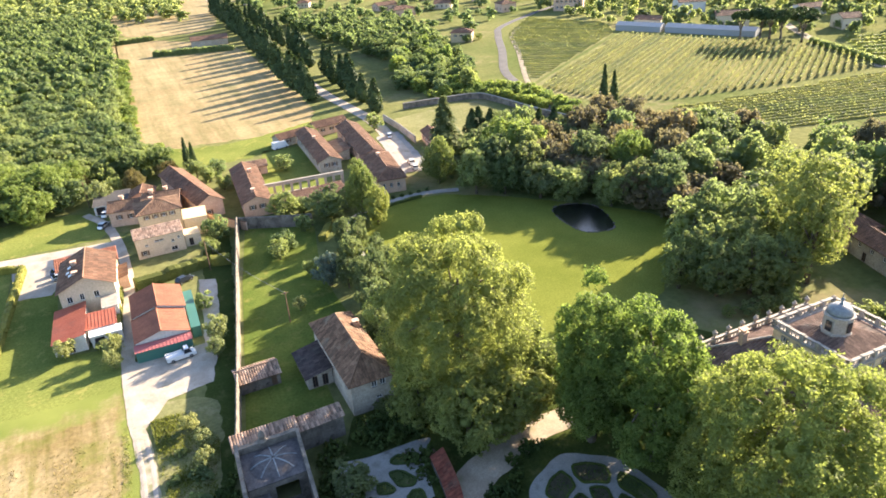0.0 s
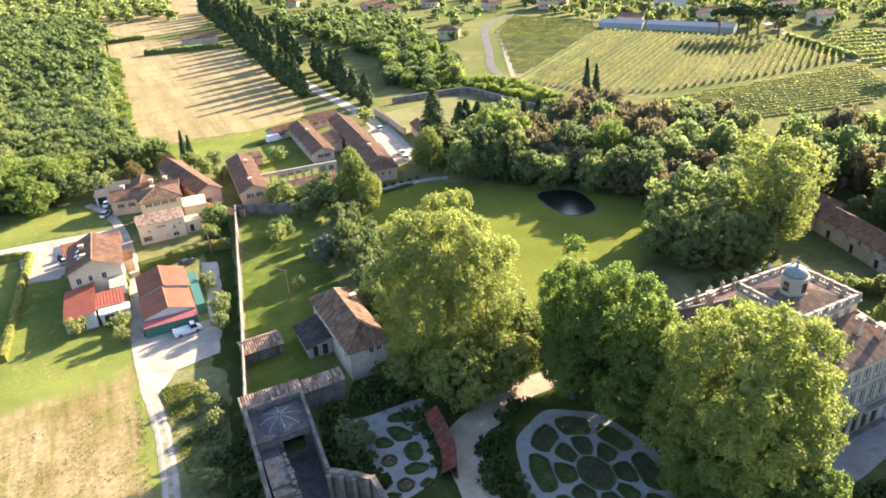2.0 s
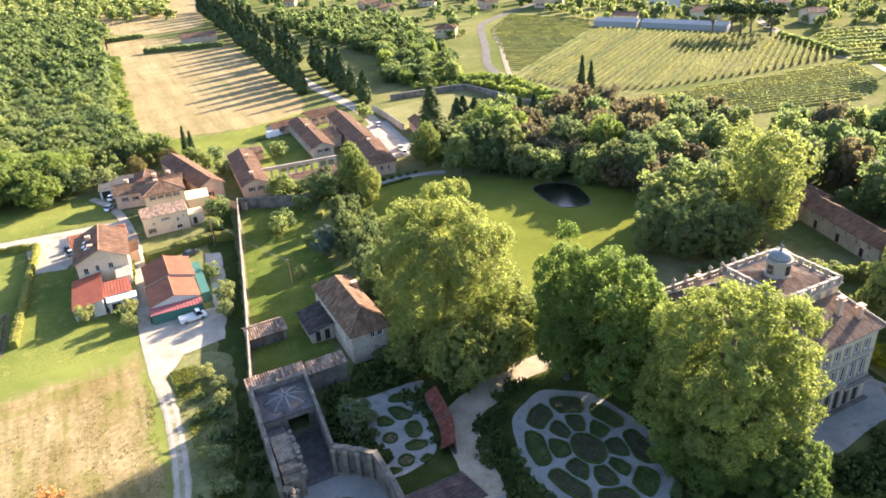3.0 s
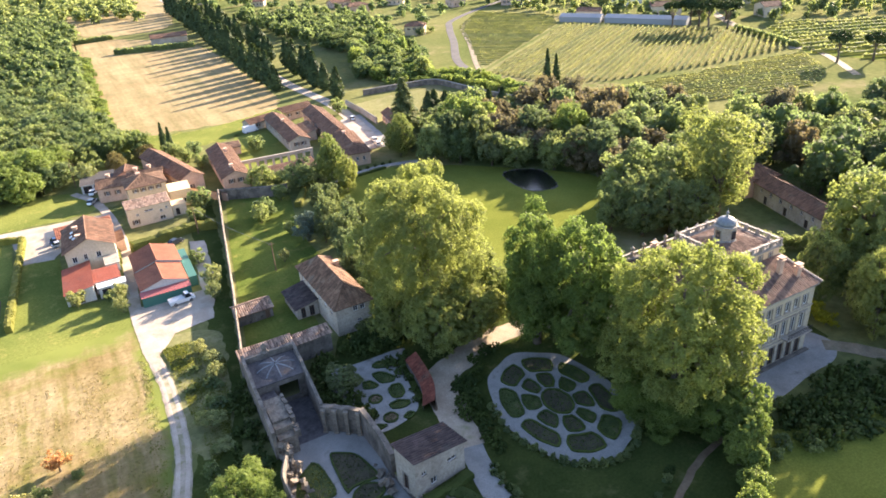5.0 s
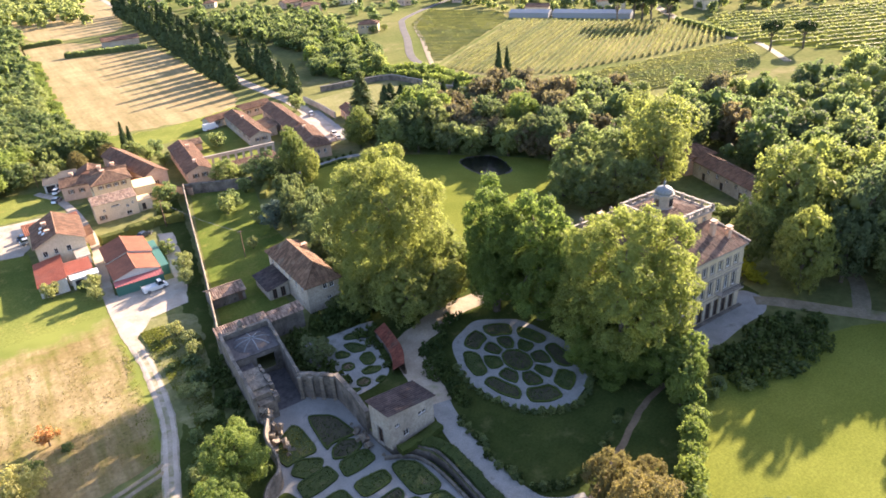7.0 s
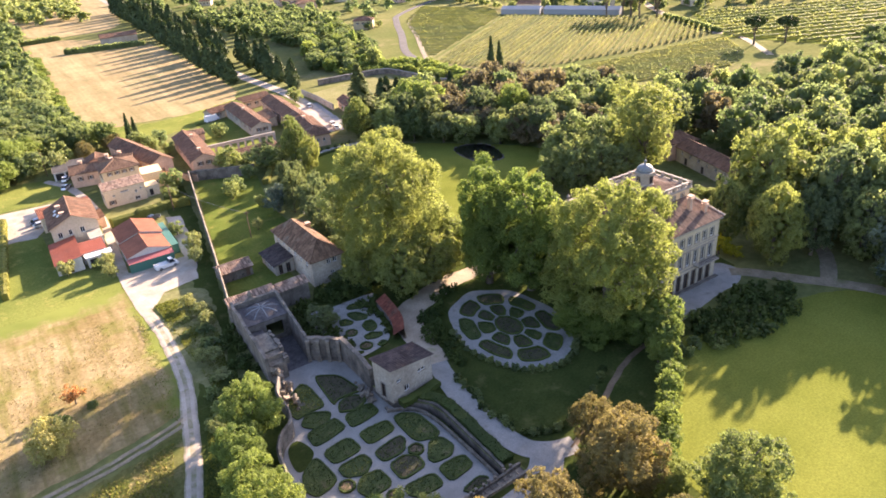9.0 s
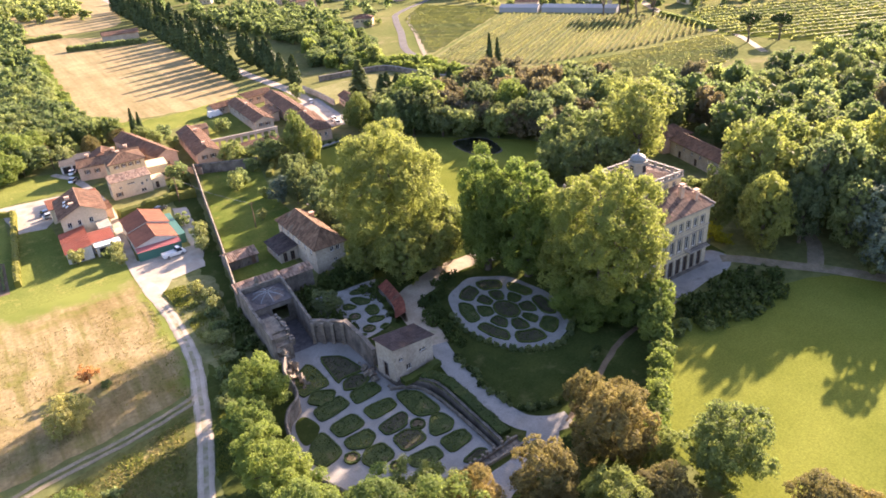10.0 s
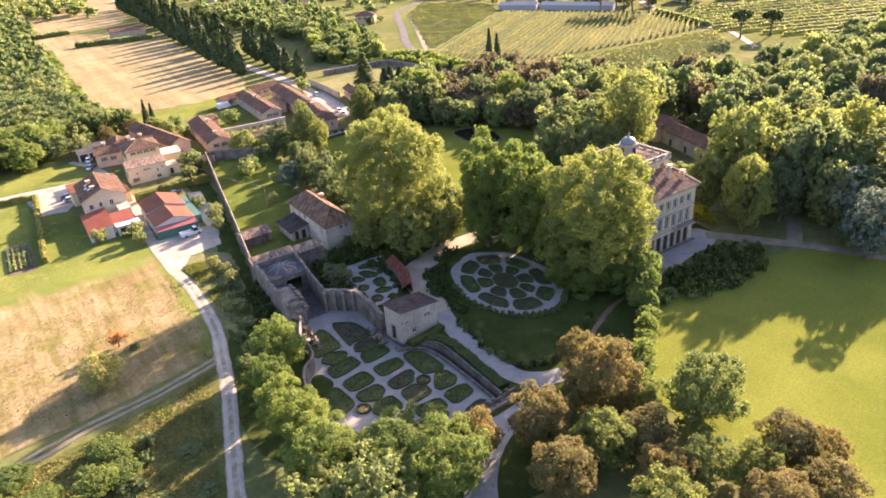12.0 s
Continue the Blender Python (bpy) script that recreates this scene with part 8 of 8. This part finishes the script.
for x, y, h in ((292, 266, 15), (296, 257, 17), (301, 249, 16), (305, 259, 15), (309, 243, 15), (276, 158, 13), (288, 150, 12), (330, 262, 13)):
    tree("umbrella_pine", x, y, h, 8.4 if x > 295 else 6.8, group="umbrella pines")

for x, y, h, r in ((169, 361, 6, 3.6), (183, 360, 5, 3.2), (171, 377, 7, 4), (189, 373, 6, 3.6), (164, 352, 4.5, 3.2), (193, 364, 4, 2.8)):
    tree("small_tree", x, y, h, r, label="garden tree round the country house", group="country garden trees")

FARWIN = lambda W, D: {"s": [(h, "win far") for h in bays(W, 3, 1.0, 1.4, 2.7)], "w": [(h, "win far") for h in bays(D, 2, 1.0, 1.4, 2.7)]}
# ---- scattered houses and trees of the plain ----
rnd = random.Random(91)
spots = scatter([(300, 290), (270, 420), (430, 560), (900, 700), (1000, 200), (620, 60), (520, 130), (340, 250)], 32, 92)
for i, (x, y) in enumerate(spots[:60]):
    W, D = rnd.uniform(10, 20), rnd.uniform(8, 12)
    house(x, y, W, D, rnd.uniform(-50, 20), rnd.uniform(4, 7), rnd.choice(("gable_x", "hip")), 1.9, rnd.choice(("cream", "white_wall", "pink", "white_wall")), "roof_brown",
          "distant pale house with a brown tiled roof", FARWIN(W, D), pitch=1.2)
far_wood("plain_trees", scatter([(330, 240), (300, 300), (270, 430), (500, 700), (1100, 900), (1300, 100), (700, 40), (520, 136)], 18, 93), ["far_dark_tree"], "scattered trees between distant houses", (6, 12), (0.5, 1.0))
spots = scatter([(240, 420), (150, 470), (110, 540), (130, 900), (600, 900), (430, 600), (290, 450)], 36, 94)
for x, y in spots[:44]:
    W, D = rnd.uniform(10, 18), rnd.uniform(8, 12)
    house(x, y, W, D, rnd.uniform(-50, 20), rnd.uniform(4, 7), rnd.choice(("gable_x", "hip")), 1.9, rnd.choice(("cream", "white_wall", "pink")), "roof_brown",
          "distant pale house with a brown tiled roof", FARWIN(W, D), pitch=1.2)
far_wood("plain_trees", scatter([(240, 420), (196, 382), (150, 475), (104, 540), (110, 900), (700, 1000), (430, 600), (290, 450)], 19, 95), ["far_tree"], "scattered trees and olive groves of the plain", (4, 11), (0.4, 1.1))

far_wood("plain_trees", scatter([(272, 345), (300, 300), (322, 262), (345, 236), (470, 190), (640, 300), (520, 500), (300, 440)], 12, 97), ["far_tree"], "scattered trees and gardens between distant houses", (4, 9), (0.4, 0.8), 5)

# ---- rough grass ----
def tufts(name, poly, n, size, leaf, label, seed, high=0.35, avoid=()):
    """Grass tufts over a polygon, too many to count."""
    rng = np.random.default_rng(seed)
    xs, ys = [p[0] for p in poly], [p[1] for p in poly]
    P = []
    while len(P) < n:
        q = (rng.uniform(min(xs), max(xs)), rng.uniform(min(ys), max(ys)))
        k = noise.noise(Vector((q[0] * 0.22, q[1] * 0.22, seed)))
        if inside(q, poly) and k > rng.uniform(-0.5, 0.35):
            P.append((*q, 0.1 + high * rng.uniform() * (0.6 + k)))
    P = np.array(P)
    N = rng.normal(size=P.shape) + np.array([0, 0, 0.5])
    v, f = leaf_cards(rng, P, N, size, 0.35, 1.5)
    ob = new(name, quads_mesh(name, v, f, F[leaf]))
    return tagged(ob, label, "grass", kind="stuff")


F["straw"] = foliage("dry_grass_blades", (0.20, 0.18, 0.065), (0.36, 0.30, 0.14), 0.3)
F["weed"] = foliage("green_grass_blades", (0.11, 0.145, 0.03), (0.22, 0.24, 0.06), 0.35)
tufts("rough_grass", [(-16, 55.5), (-21.5, 34), (-28, 8), (-70, 0), (-70, 47), (-48, 49), (-25, 53)], 15000, 0.24, "weed", "unmown green grass below the track", 3, 0.22)
tufts("dry_grass", [(-16, 55.5), (-21.5, 34), (-28, 8), (-70, 0), (-70, 47), (-48, 49), (-25, 53)], 13000, 0.24, "straw", "dry straw-coloured grass below the track", 4, 0.25)
tufts("dry_grass", [(-13.6, 100), (-13, 80), (-17, 64), (-37, 60), (-70, 55), (-70, 92), (-44, 97)], 5000, 0.2, "straw", "short dry grass tufts in the field", 5, 0.06)
tufts("verge_grass", [(-8.4, 100), (-3, 100), (1, 90), (-3, 70), (-10, 58), (-16, 40), (-13, 40), (-7, 64)], 6000, 0.22, "weed", "rough green grass beside the lane", 6, 0.2)
tufts("verge_grass", [(-11.6, 104), (-12.4, 104), (-13.6, 80), (-16, 64), (-14.2, 60), (-12, 74)], 500, 0.2, "weed", "green grass verge along the lane", 7, 0.1)
